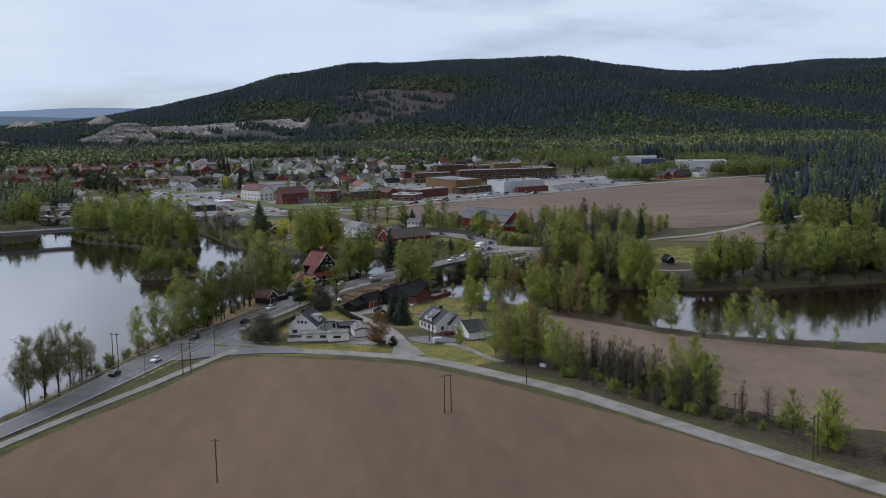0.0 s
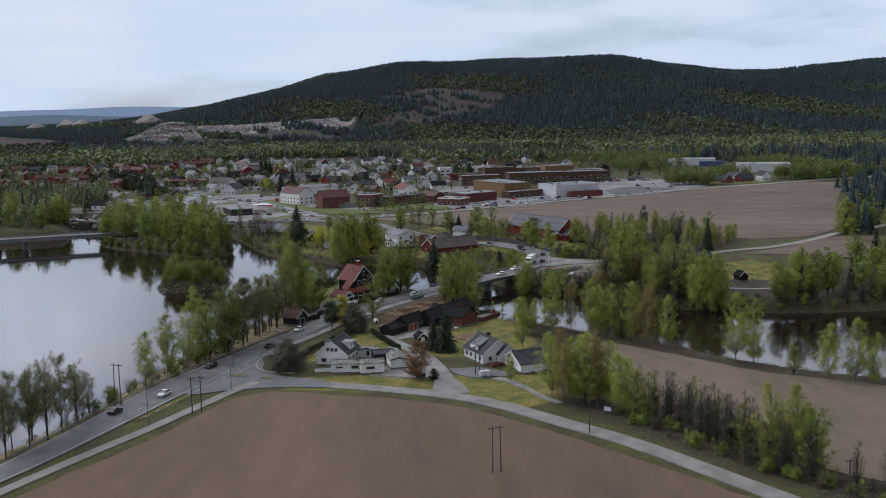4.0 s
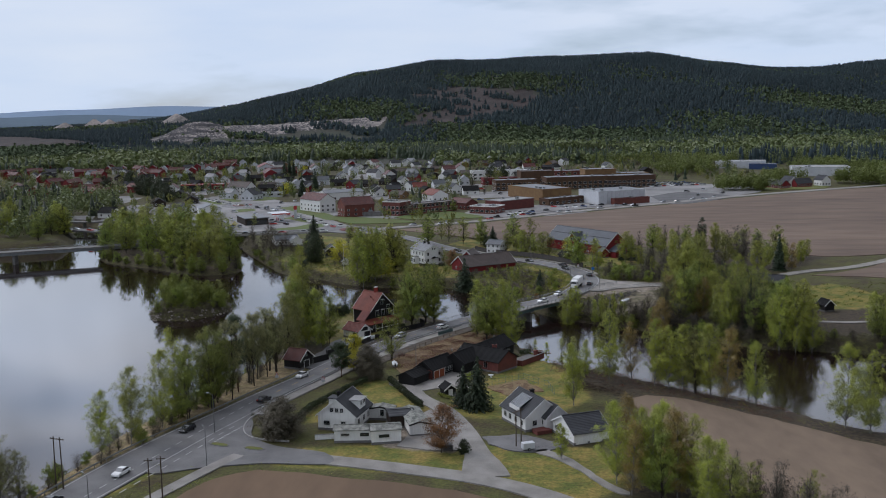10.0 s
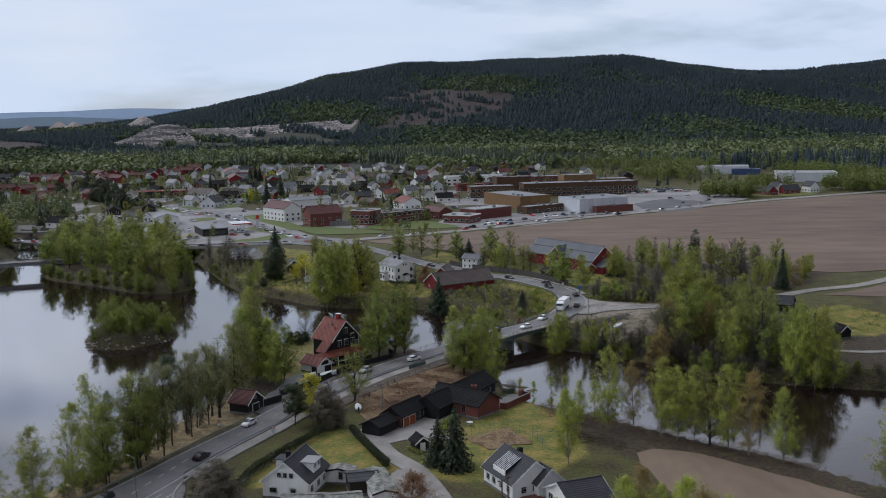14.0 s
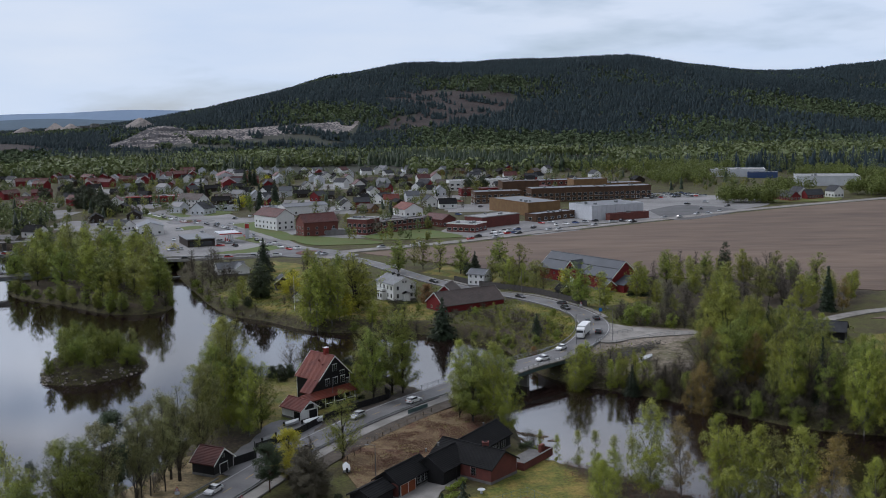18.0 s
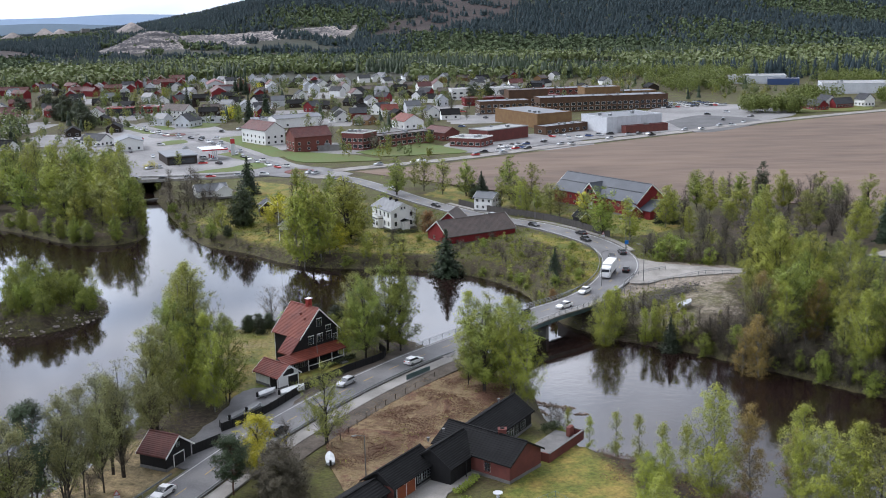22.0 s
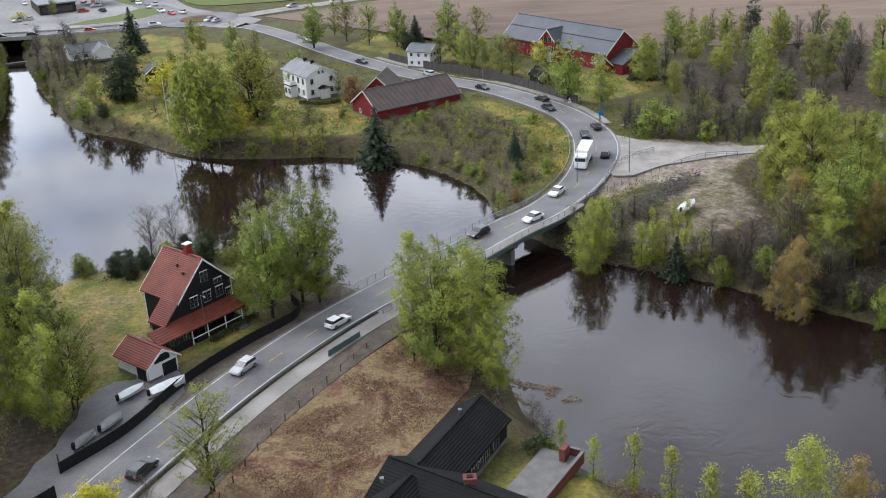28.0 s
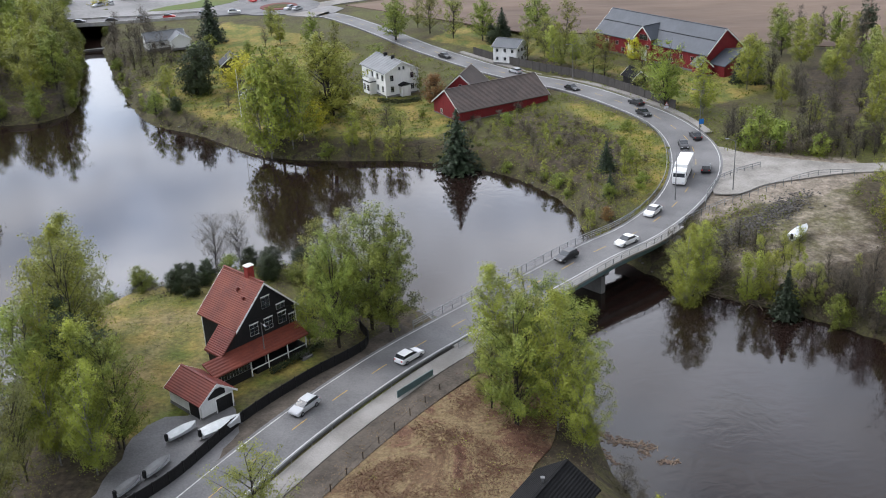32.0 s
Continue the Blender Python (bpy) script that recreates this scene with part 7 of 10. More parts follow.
part("coping", boxes((0, -0.7, 1.44, 11.8, 0.4, 0.09), (5.8, 0.6, 1.44, 0.4, 2.4, 0.09)), "stone", T)
part("outdoor_fireplace", boxes((4.6, 1.2, 1.3, 1.4, 0.7, 1.6)), "brick_red", T)

# white house with white garages at the junction
W = thing("house", pose(-32.4, 167.0, 0, 0, 0, -13.4), "white timber house with dark slate-grey roof and dormer", "house")
block(W, 0, 0, 0, 9.0, 10.6, 3.5, 3.6, "wood_white", "roof_grey")
for x, z, w in ((-2.4, 1.6, 1.5), (1.6, 1.6, 1.1), (-1.1, 4.6, 0.8), (0.1, 4.6, 0.8), (1.3, 4.6, 0.8)):
    window(W, x, -5.32, z, -90, w, 1.0)
for y in (-3.2, 0.2, 3.2):
    window(W, 4.52, y, 1.7, 0, 1.2, 1.2)
part("dormer", boxes((2.9, 0.5, 4.9, 2.6, 3.6, 2.0)), "wood_white", W)
part("dormer_roof", boxes((2.9, 0.5, 6.0, 3.4, 4.2, 0.16)), "roof_white", W)
for y in (-0.4, 1.4):
    window(W, 4.22, y, 5.2, 0, 1.0, 0.9)
part("side_dormer", boxes((-2.9, 1.5, 4.8, 2.2, 2.6, 1.6)), "wood_white", W)
part("side_dormer_roof", boxes((-2.9, 1.5, 5.7, 2.8, 3.2, 0.14)), "roof_grey", W)
chimney(W, -1.1, -0.6, 6.8, "rubber", 0.8, 1.6)


def low_block(x, y, rz, w, l, h, label, roof="roof_moss", wall_mat="wood_white", wins=(), doors=()):
    """A low outbuilding with a shallow ridged roof."""
    g = thing("garage", pose(x, y, 0, 0, 0, rz), label, "garage")
    block(g, 0, 0, 0, w, l, h, 0.55, wall_mat, roof, over=0.25, ends=0.25, trim="wood_black")
    for a, b, f, ww, hh in wins:
        window(g, a, b, 1.7, f, ww, hh)
    for a, b, f, ww in doors:
        door(g, a, b, 0, f, ww, 2.1, "rubber", "garage_door")
    return g


low_block(-29, 155.3, 92, 4.4, 8.0, 2.6, "long white garage with pale felt roof", wins=((-2.22, 1.6, 180, 1.9, 0.5), (-2.22, -2.6, 180, 2.0, 0.9)))
low_block(-21.9, 154.6, 100, 5.0, 6.4, 2.9, "white garage with pale felt roof and dark door", wins=((-2.52, 0.5, 180, 2.4, 0.8),), doors=((0, -3.22, -90, 3.2),))
low_block(-16.2, 163.6, 14.5, 4.4, 13.0, 2.6, "white side wing with dark openings along the yard", wins=tuple((2.22, y, 0, 0.8, 0.9) for y in (-5, -3, -1, 1, 3, 5)))
low_block(-24.4, 171.0, -8, 6.0, 3.0, 2.5, "white connecting wall and store", wins=((0.5, -1.52, -90, 0.9, 1.5),))
low_block(-19.6, 166.5, 104, 6.2, 5.6, 2.7, "covered garden store with dark slab roof", "roof_grey", "wood_brown")
CW = thing("garden_wall", pose(-35.4, 155.6, 0, 0, 0, 10), "low white garden wall with pale coping", "wall")
part("wall", boxes((0, 0, 0.45, 4.4, 0.25, 1.1)), "wood_white", CW)
part("coping", boxes((0, 0, 1.04, 4.6, 0.4, 0.1)), "stone", CW)

# grey-roofed white house
G = thing("house", pose(10.4, 166.8, 0, 0, 0, 26), "white house with dark grey tiled roof and glazed dormer", "house")
block(G, 0, 0, 0, 9.4, 11.6, 3.2, 3.5, "wood_white", "roof_grey")
bm = bmesh.new()
prism(bm, [(-4.4, 4.0), (-4.4, 4.5), (-1.0, 6.5), (-1.0, 6.1)], -2.2, 2.2)
part("glazed_dormer", bm, "glass", G)
for k in range(9):
    bm = bmesh.new()
    prism(bm, [(-4.45, 4.5), (-4.45, 4.6), (-1.0, 6.62), (-1.0, 6.5)], -2.25 + k * 0.55, -2.13 + k * 0.55)
    part("glazing_bar", bm, "metal_white", G)
part("dormer_frame", boxes((-4.4, 0, 4.1, 0.2, 4.6, 0.9)), "wood_white", G)
for y in (-4, -1.2, 1.6, 4):
    window(G, -4.72, y, 1.7, 180, 1.1, 1.2)
for x in (-2.4, 0, 2.4):
    window(G, x, -5.82, 1.7, -90, 1.1, 1.2)
chimney(G, 0.4, 0.5, 6.9, "rubber", 0.9, 1.1)
block(G, 2.4, -5.6, 0, 5.4, 3.8, 3.0, 2.4, "wood_white", "roof_grey")
part("round_terrace", boxes((-1.6, -7.6, 0.3, 3.6, 2.6, 0.9)), "brick_red", G)
G2 = thing("garage", pose(20.6, 156.6, 0, 0, 0, -68), "white garage wing with dark grey tiled roof", "garage")
block(G2, 0, 0, 0, 10.4, 8.4, 2.4, 2.5, "wood_white", "roof_grey")
for y in (-2.4, 1.0):
    door(G2, 5.22, y, 0, 0, 2.6, 2.0, "wood_white", "garage_door")
window(G2, 0, -4.22, 1.6, -90, 1.6, 1.0)
window(G2, -3, -4.22, 1.6, -90, 1.6, 1.0)

# villa over the river
V = thing("villa", pose(-27.7, 415.4, 0, 0, 0, 31), "large white two-storey timber villa with pale grey roof", "house")
block(V, 0, 0, 0, 9.4, 14.0, 6.3, 2.2, "wood_white", "roof_pale")
for y in (-5.2, -2.4, 0.6, 3.6):
    for z in (1.9, 4.8):
        window(V, -4.72, y, z, 180, 0.95, 1.5)
for x in (-2.9, 2.9):
    for z in (1.9, 4.8):
        window(V, x, -7.02, z, -90, 0.95, 1.5)
for x in (-0.6, 0.6):
    window(V, x, -7.02, 7.0, -90, 0.6, 0.9)
part("bay", boxes((-5.6, 0.8, 1.5, 2.0, 4.0, 3.2)), "wood_white", V)
part("bay_roof", boxes((-5.6, 0.8, 3.2, 2.4, 4.4, 0.2)), "roof_grey", V)
part("balcony_rail", boxes((-6.6, 0.8, 3.8, 0.08, 4.2, 0.9), (-5.7, -1.2, 3.8, 1.8, 0.08, 0.9), (-5.7, 2.8, 3.8, 1.8, 0.08, 0.9)), "wood_white", V)
for y in (-0.3, 1.9):
    window(V, -6.62, y, 1.6, 180, 1.3, 1.6)
part("porch", boxes((0.3, -7.8, 1.3, 2.4, 1.7, 2.8)), "wood_white", V)
bm = bmesh.new()
prism(bm, [(-1.3, 2.7), (-1.3, 2.85), (0.3, 3.5), (1.9, 2.85), (1.9, 2.7), (0.3, 3.3)], -8.9, -7.0)
part("porch_roof", bm, "roof_black", V)
door(V, 0.3, -8.66, 0.1, -90, 1.0, 2.0, "wood_white")
for x in (-4.7, 4.7):
    part("corner_board", boxes((x, -7.02, 3.2, 0.18, 0.14, 6.4)), "wood_white", V)
chimney(V, 0.0, -2.4, 8.7, "rubber", 0.8, 1.3)
chimney(V, 0.0, 1.8, 8.7, "rubber", 0.8, 1.3)

# red farm outbuildings beside the bend
B = thing("outbuilding", pose(-2.0, 394.5, -0.2, 0, 0, 0), "old red farm building with long weathered brown roof", "barn")
block(B, 0.6, -0.5, -59, 12.5, 25.0, 2.8, 3.9, "wood_red", "roof_brown")
block(B, -5.5, 10.0, -15, 8.0, 10.5, 3.6, 3.6, "wood_red", "roof_brown")
window(B, -11.2, -8.6, 2.2, -149, 0.8, 0.9)
window(B, -6.9, 4.6, 2.6, -105, 0.9, 0.9)
window(B, -6.9, 4.6, 4.6, -105, 0.6, 0.6)

# large red barn
N = thing("barn", pose(46.8, 430.6, 2, 0, 0, 36.4), "large red barn with long grey metal roof and white trim", "barn")
block(N, 0, 0, 0, 13.5, 41.5, 5.0, 5.4, "wood_red", "roof_barn")
block(N, -4.0, 1.0, 90, 5.6, 7.2, 6.4, 2.8, "wood_red", "roof_barn", base=False)
window(N, -7.62, 1.0, 6.4, 180, 3.0, 1.3, rim=0.1)
for y in (-0.6, 2.4):
    window(N, -7.62, y, 4.0, 180, 1.1, 0.9)
door(N, -6.77, 6.0, 0.2, 180, 3.2, 2.9, "wood_white", "barn_door")
door(N, -7.62, 0.6, 0.2, 180, 1.7, 2.7, "wood_white", "barn_door")
for y in (-8.4, 9.6):
    window(N, -6.77, y, 1.6, 180, 1.2, 1.0)
part("roof_seam", boxes((-3.4, 10.9, 7.98, 0.16, 20.2, 0.1), (-3.4, -10.4, 7.98, 0.16, 20.8, 0.1)), "rubber", N)
for y in (-16, -12, -8, 8, 12, 16):
    window(N, -6.77, y, 3.2, 180, 0.9, 0.9)
bm = bmesh.new()
prism(bm, [(-6.2, 2.6), (-6.2, 2.8), (-0.2, 5.6), (5.8, 4.8), (5.8, 4.6), (-0.2, 5.3)], -26.4, -20.9)
part("lean_to_roof", bm, "roof_barn", N)
part("lean_to", boxes((-0.5, -23.4, 1.2, 10.6, 5.0, 3.2)), "wood_red", N)
bm = boxes(*[(0.2, -20.0 + 0.9 * k, 10.5, 0.06, 0.06, 0.12) for k in range(45)])
part("snow_guard", bm, "pole", N)
Q = thing("shed", pose(52.6, 410.0, 2, 0, 0, 10), "small red shed with grey roof beside the barn", "shed")
block(Q, 0, 0, 0, 3.6, 4.2, 2.6, 1.7, "wood_red", "roof_metal")
Q = thing("shed", pose(34.6, 402.5, 2, 0, 0, 20), "small black shed with turf-dark roof and white windows", "shed")
block(Q, 0, 0, 0, 3.6, 5.4, 2.4, 1.6, "wood_black", "roof_black")
window(Q, 0, -2.72, 1.6, -90, 0.8, 0.8)
Q = thing("house", pose(4.6, 439.0, gz(4.6, 439.0), 0, 0, -30), "white two-storey house with grey roof by the road", "house")
block(Q, 0, 0, 90, 6.4, 7.4, 4.8, 1.6, "wood_white", "roof_metal")
for x in (-2.4, 0, 2.4):
    for z in (1.5, 3.8):
        window(Q, x, -3.22, z, -90, 0.8, 1.0)
        window(Q, 3.72, x * 0.8, z, 0, 0.8, 1.0)
Q = thing("house", pose(-104, 474, 1.5, 0, 0, 25), "low white house with grey roof by the channel", "house")
block(Q, 0, 0, 90, 8.0, 12.0, 2.8, 2.0, "wood_white", "roof_metal")
block(Q, 4, -4, 0, 6.0, 6.0, 2.8, 1.8, "wood_white", "roof_metal")
for x in (-4, -1):
    window(Q, x, -4.02, 1.6, -90, 1.2, 1.1)
Q = thing("shed", pose(-75.5, 441, gz(-75.5, 441), 0, 0, 15), "grey-blue timber cottage among garden trees", "shed")
block(Q, 0, 0, 0, 6.0, 7.0, 3.0, 2.3, "wood_brown", "roof_grey")
window(Q, 0, -3.52, 1.6, -90, 1.0, 1.0)
Q = thing("summerhouse", pose(-64.7, 410.5, gz(-64.7, 410.5), 0, 0, 12), "small grey garden pavilion", "shed")
block(Q, 0, 0, 0, 3.0, 3.0, 2.2, 1.1, "wood_white", "roof_grey")
Q = thing("shed", pose(104.5, 325.5, gz(104.5, 325.5), 0, 0, -25), "black barn with a shiny dark roof on the lane", "shed")
block(Q, 0, 0, 90, 7.0, 12.0, 2.9, 2.2, "wood_black", "roof_grey", trim="wood_black")
Q = thing("shed", pose(115, 292, gz(115, 292), 0, 0, 20), "small dark hut on a green lawn", "shed")
block(Q, 0, 0, 0, 3.6, 4.4, 2.3, 1.5, "wood_black", "roof_black")
Q = thing("play_hut", pose(-9.6, 190.4, 0, 0, 0, 25), "small dark garden hut with white trim", "shed")
block(Q, 0, 0, 0, 2.8, 3.4, 2.0, 1.0, "wood_black", "roof_black")
door(Q, 0, -1.72, 0, -90, 0.9, 1.7, "wood_white")


# ---- vehicles ----
def car_paint(name, c):
    return mat(name, c, tuple(v * 0.9 for v in c), rough=0.28, size=2, bump=0, spec=0.6)


PAINT = {"black": car_paint("black_car_paint", (0.015, 0.015, 0.017)), "white": car_paint("white_car_paint", (0.75, 0.75, 0.74)), "silver": car_paint("silver_car_paint", (0.42, 0.43, 0.44)), "red": car_paint("red_car_paint", (0.4, 0.02, 0.02)), "blue": car_paint("blue_car_paint", (0.03, 0.06, 0.16)), "sign_blue": car_paint("blue_sign_sheet", (0.02, 0.16, 0.5))}
wheel_bm = bmesh.new()
bmesh.ops.create_cone(wheel_bm, cap_ends=True, segments=12, radius1=0.32, radius2=0.32, depth=0.22, matrix=Matrix.Rotation(radians(90), 4, "X"))
WHEEL = bpy.data.meshes.new("tyre")
wheel_bm.to_mesh(WHEEL)
WHEEL.materials.append(M["rubber"])
rim_bm = bmesh.new()
bmesh.ops.create_cone(rim_bm, cap_ends=True, segments=10, radius1=0.2, radius2=0.2, depth=0.24, matrix=Matrix.Rotation(radians(90), 4, "X"))
RIM = bpy.data.meshes.new("rim")
rim_bm.to_mesh(RIM)
RIM.materials.append(M["steel"])


def wheels(root, xs, y, r=0.32):
    for x in xs:
        for s in (-1, 1):
            w = shared("wheel", WHEEL, root, Matrix.Translation((x, s * y, r)) @ Matrix.Diagonal((r / 0.32, 1, r / 0.32, 1)))
            shared("rim", RIM, w, Matrix.Identity(4))


def car_kind(colour, wagon):
    c = thing("car", Matrix.Identity(4), colour + (" estate car" if wagon else " hatchback car") + " on the road", "car")
    bm = bmesh.new()
    prism(bm, [(-2.2, 0.28), (-2.25, 0.62), (-2.1, 0.95), (-1.9 if wagon else -1.6, 0.98), (0.95, 0.97), (2.0, 0.78), (2.2, 0.58), (2.18, 0.28)], -0.88, 0.88)
    bmesh.ops.bevel(bm, geom=bm.edges[:], offset=0.06, segments=2, affect="EDGES")
    part("body", bm, PAINT[colour], c)
    bm = bmesh.new()
    prism(bm, [(-2.0 if wagon else -1.75, 0.95), (-1.75 if wagon else -1.1, 1.4), (0.1, 1.42), (0.98, 0.96)], -0.76, 0.76)
    part("window_band", bm, "glass", c)
    bm = bmesh.new()
    prism(bm, [(-1.72 if wagon else -1.1, 1.38), (-1.6 if wagon else -1.0, 1.46), (0.0, 1.48), (0.12, 1.4)], -0.72, 0.72)
    part("roof", bm, PAINT[colour], c)
    for s in (-1, 1):
        part("headlight", boxes((2.14, s * 0.62, 0.66, 0.12, 0.34, 0.14)), "metal_white", c)
        part("tail_light", boxes((-2.2, s * 0.66, 0.78, 0.1, 0.26, 0.18)), PAINT["red"], c)
    wheels(c, (-1.35, 1.38), 0.8)
    return c


CAR_COLOURS = ("black", "white", "silver", "red", "blue")
CARS = {(k, w): car_kind(k, w) for k in CAR_COLOURS for w in (True, False)}
CAR_USED = set()
car_rng = np.random.default_rng(8)


def car(x, y, z, heading, colour=None, group=""):
    colour = colour or ("black", "white", "silver", "black", "silver", "white", "red", "blue", "black")[int(car_rng.integers(0, 9))]
    root = CARS[colour, bool(car_rng.integers(0, 2))]
    m = pose(x, y, z, 0, 0, heading)
    if root in CAR_USED:
        ob = copy_thing(root, m)
    else:
        CAR_USED.add(root)
        ob = root
        ob.matrix_basis = m
    if group:
        ob["group"] = group
    return ob


def on_road(line, zf, at_y, lane, colour, flip=False, group="cars on the main road"):
    i = int(np.argmin(np.abs(line[:, 1] - at_y)))
    n = normals(line)[i]
    p = line[i] + n * lane
    d = line[min(i + 1, len(line) - 1)] - line[max(i - 1, 0)]
    return car(p[0], p[1], float(zf(p[0], p[1])) if callable(zf) else zf, math.degrees(math.atan2(d[1], d[0])) + (180 if flip else 0), colour, group)


def main_z(x, y):
    return road_z(np.array([x]), np.array([y]))[0] + 0.0


for y, lane, c, f in ((62, 1.8, "silver", False), (118, 1.8, "black", False), (133, -1.8, "white", True), (160, 1.8, "black", True), (186, -1.8, "black", False), (207, 1.8, "white", True), (233, -1.7, "black", False), (256, 1.7, "silver", True), (270, -1.7, "white", False),
                      (296, 1.7, "black", True), (304, -1.7, "white", True), (314, 1.7, "white", True), (338, -2.0, "black", False), (350, 1.8, "black", True), (357, -1.9, "black", False), (377, 1.8, "black", True), (384, -1.8, "black", False), (402, 1.8, "black", True), (425, -1.8, "silver", False), (447, 1.8, "black", True), (480, -1.8, "white", False)):
    on_road(MAIN, main_z, y, lane, c, f)

# white delivery truck in the bend
i = int(np.argmin(np.abs(MAIN[:, 1] - 331) + 0 * MAIN[:, 0]))
p = MAIN[i] + normals(MAIN)[i] * 1.9
d = MAIN[i + 1] - MAIN[i - 1]
K = thing("truck", pose(p[0], p[1], main_z(p[0], p[1]), 0, 0, math.degrees(math.atan2(d[1], d[0])) + 180), "white box truck in the road bend", "truck")
bm = boxes((-1.6, 0, 2.3, 7.4, 2.5, 2.7))
bmesh.ops.bevel(bm, geom=bm.edges[:], offset=0.05, segments=1, affect="EDGES")
part("cargo_box", bm, PAINT["white"], K)
part("chassis", boxes((-0.6, 0, 0.75, 9.4, 1.0, 0.35)), "rubber", K)
bm = bmesh.new()
prism(bm, [(2.3, 0.5), (2.3, 2.9), (2.6, 3.3), (4.0, 2.9), (4.35, 1.7), (4.4, 0.5)], -1.22, 1.22)
bmesh.ops.bevel(bm, geom=bm.edges[:], offset=0.08, segments=2, affect="EDGES")
part("cab", bm, PAINT["white"], K)
part("windscreen", boxes((4.22, 0, 2.2, 0.16, 2.1, 0.8)), "glass", K)
for s in (-1, 1):
    part("side_window", boxes((3.4, s * 1.22, 2.2, 0.8, 0.06, 0.7)), "glass", K)
    part("headlight", boxes((4.4, s * 0.85, 0.85, 0.08, 0.4, 0.2)), "metal_white", K)
wheels(K, (-3.6, -2.4, 3.2), 1.1, 0.48)

# boats
def boat(x, y, rz, s, cover, label):
    b = thing("boat", pose(x, y, gz(x, y), 0, 0, rz), label, "boat", "boats in the yard")
    bm = bmesh.new()
    sections = [(-2.4, 0.8, 0.75), (-0.8, 0.95, 0.85), (0.9, 0.85, 0.95), (2.0, 0.45, 1.05), (2.5, 0.05, 1.12)]
    rings = []
    for px, hw, hz in sections:
        rings.append([bm.verts.new((px * s, a * hw * s, 0.35 + c_ * hz * s)) for a, c_ in ((-1, 1), (-0.8, 0.35), (0, 0.0), (0.8, 0.35), (1, 1))])
    for r0, r1 in zip(rings[:-1], rings[1:]):
        for k in range(4):
            bm.faces.new((r0[k], r0[k + 1], r1[k + 1], r1[k]))
    bm.faces.new(rings[0])
    part("hull", bm, "metal_white", b)
    bm = bmesh.new()
    rings = []
    for px, hw, hz in sections:
        top = (0.45 if cover else -0.3) * s * (1 - abs(px) / 3.2)
        rings.append([bm.verts.new((px * s, a * hw * 1.03 * s, 0.37 + hz * s + c_ * top)) for a, c_ in ((-1, 0), (0, 1), (1, 0))])
    for r0, r1 in zip(rings[:-1], rings[1:]):
        for k in range(2):
            bm.faces.new((r0[k], r0[k + 1], r1[k + 1], r1[k]))
    part("tarpaulin" if cover else "deck", bm, "cover" if cover else "pole", b)
    part("outboard_motor", boxes((-2.55 * s, 0, 0.9 * s + 0.2, 0.35, 0.35, 0.9)), "rubber", b)
    part("trailer", boxes((0, 0, 0.22, 5.4 * s, 0.12, 0.12), (-0.9 * s, 0, 0.22, 0.12, 1.8 * s, 0.12), (-0.9 * s, 0.85 * s, 0.2, 0.5, 0.16, 0.4), (-0.9 * s, -0.85 * s, 0.2, 0.5, 0.16, 0.4)), "pole", b)
    return b


boat(-41.6, 251.4, 48, 0.85, True, "small boat under a white tarpaulin")
boat(-36.8, 252.0, 40, 1.1, True, "motor boat under a white tarpaulin on a trailer")
boat(-42.6, 244.0, 60, 0.8, False, "open grey aluminium boat by the fence")
boat(-45.0, 240.2, 60, 0.75, False, "open wooden rowing boat by the fence")
boat(-25.6, 220.0, 100, 0.8, True, "boat under a pale cover in the dead grass")
boat(49.0, 306.2, 50, 1.1, True, "pale wrecked boat on the sandy yard")


# ---- fences, rails, posts ----
def fence_line(name, line, label, z, post_h, gap, rails, post_w=0.1, mat_="steel", board=None, category="fence"):
    """Posts at even gaps with rails (height, thickness, depth) between them; board: a solid infill up to that height."""
    f = tagged(new(name), label, category)
    s = np.r_[0, np.cumsum(np.linalg.norm(np.diff(line, axis=0), axis=1))]
    zs = np.array([z(x, y) if callable(z) else z for x, y in line])
    bm = boxes((0, 0, post_h / 2 - 0.15, post_w, post_w, post_h + 0.3))
    pm = bpy.data.meshes.new("post")
    bm.to_mesh(pm)
    pm.materials.append(M[mat_])
    for at in np.arange(0, s[-1] + 0.01, gap):
        x, y, zz = np.interp(at, s, line[:, 0]), np.interp(at, s, line[:, 1]), np.interp(at, s, zs)
        shared("post", pm, f, Matrix.Translation((x, y, zz)))
    for h, t, dp in rails:
        v, q = strip(line, zs + h + t / 2, dp / 2, t)
        ob = new("rail", mesh_from("rail", v, q, M[mat_]))
        ob.parent = f
    if board:
        at = 0.0
        while at < s[-1] - 0.3:
            u_ = np.linspace(at, min(at + gap, s[-1]), 3)
            seg = np.stack([np.interp(u_, s, line[:, 0]), np.interp(u_, s, line[:, 1])], 1)
            v, q = strip(seg, np.interp(u_, s, zs) + board + 0.05 * math.sin(at * 1.7), 0.03, board)
            new("panel", mesh_from("panel", v, q, M[mat_])).parent = f
            at += gap
    return f


def side_of(a, b, off):
    sel = (MAIN[:, 1] >= a) & (MAIN[:, 1] <= b)
    return MAIN[sel] + normals(MAIN)[sel] * (off if np.ndim(off) == 0 else off)


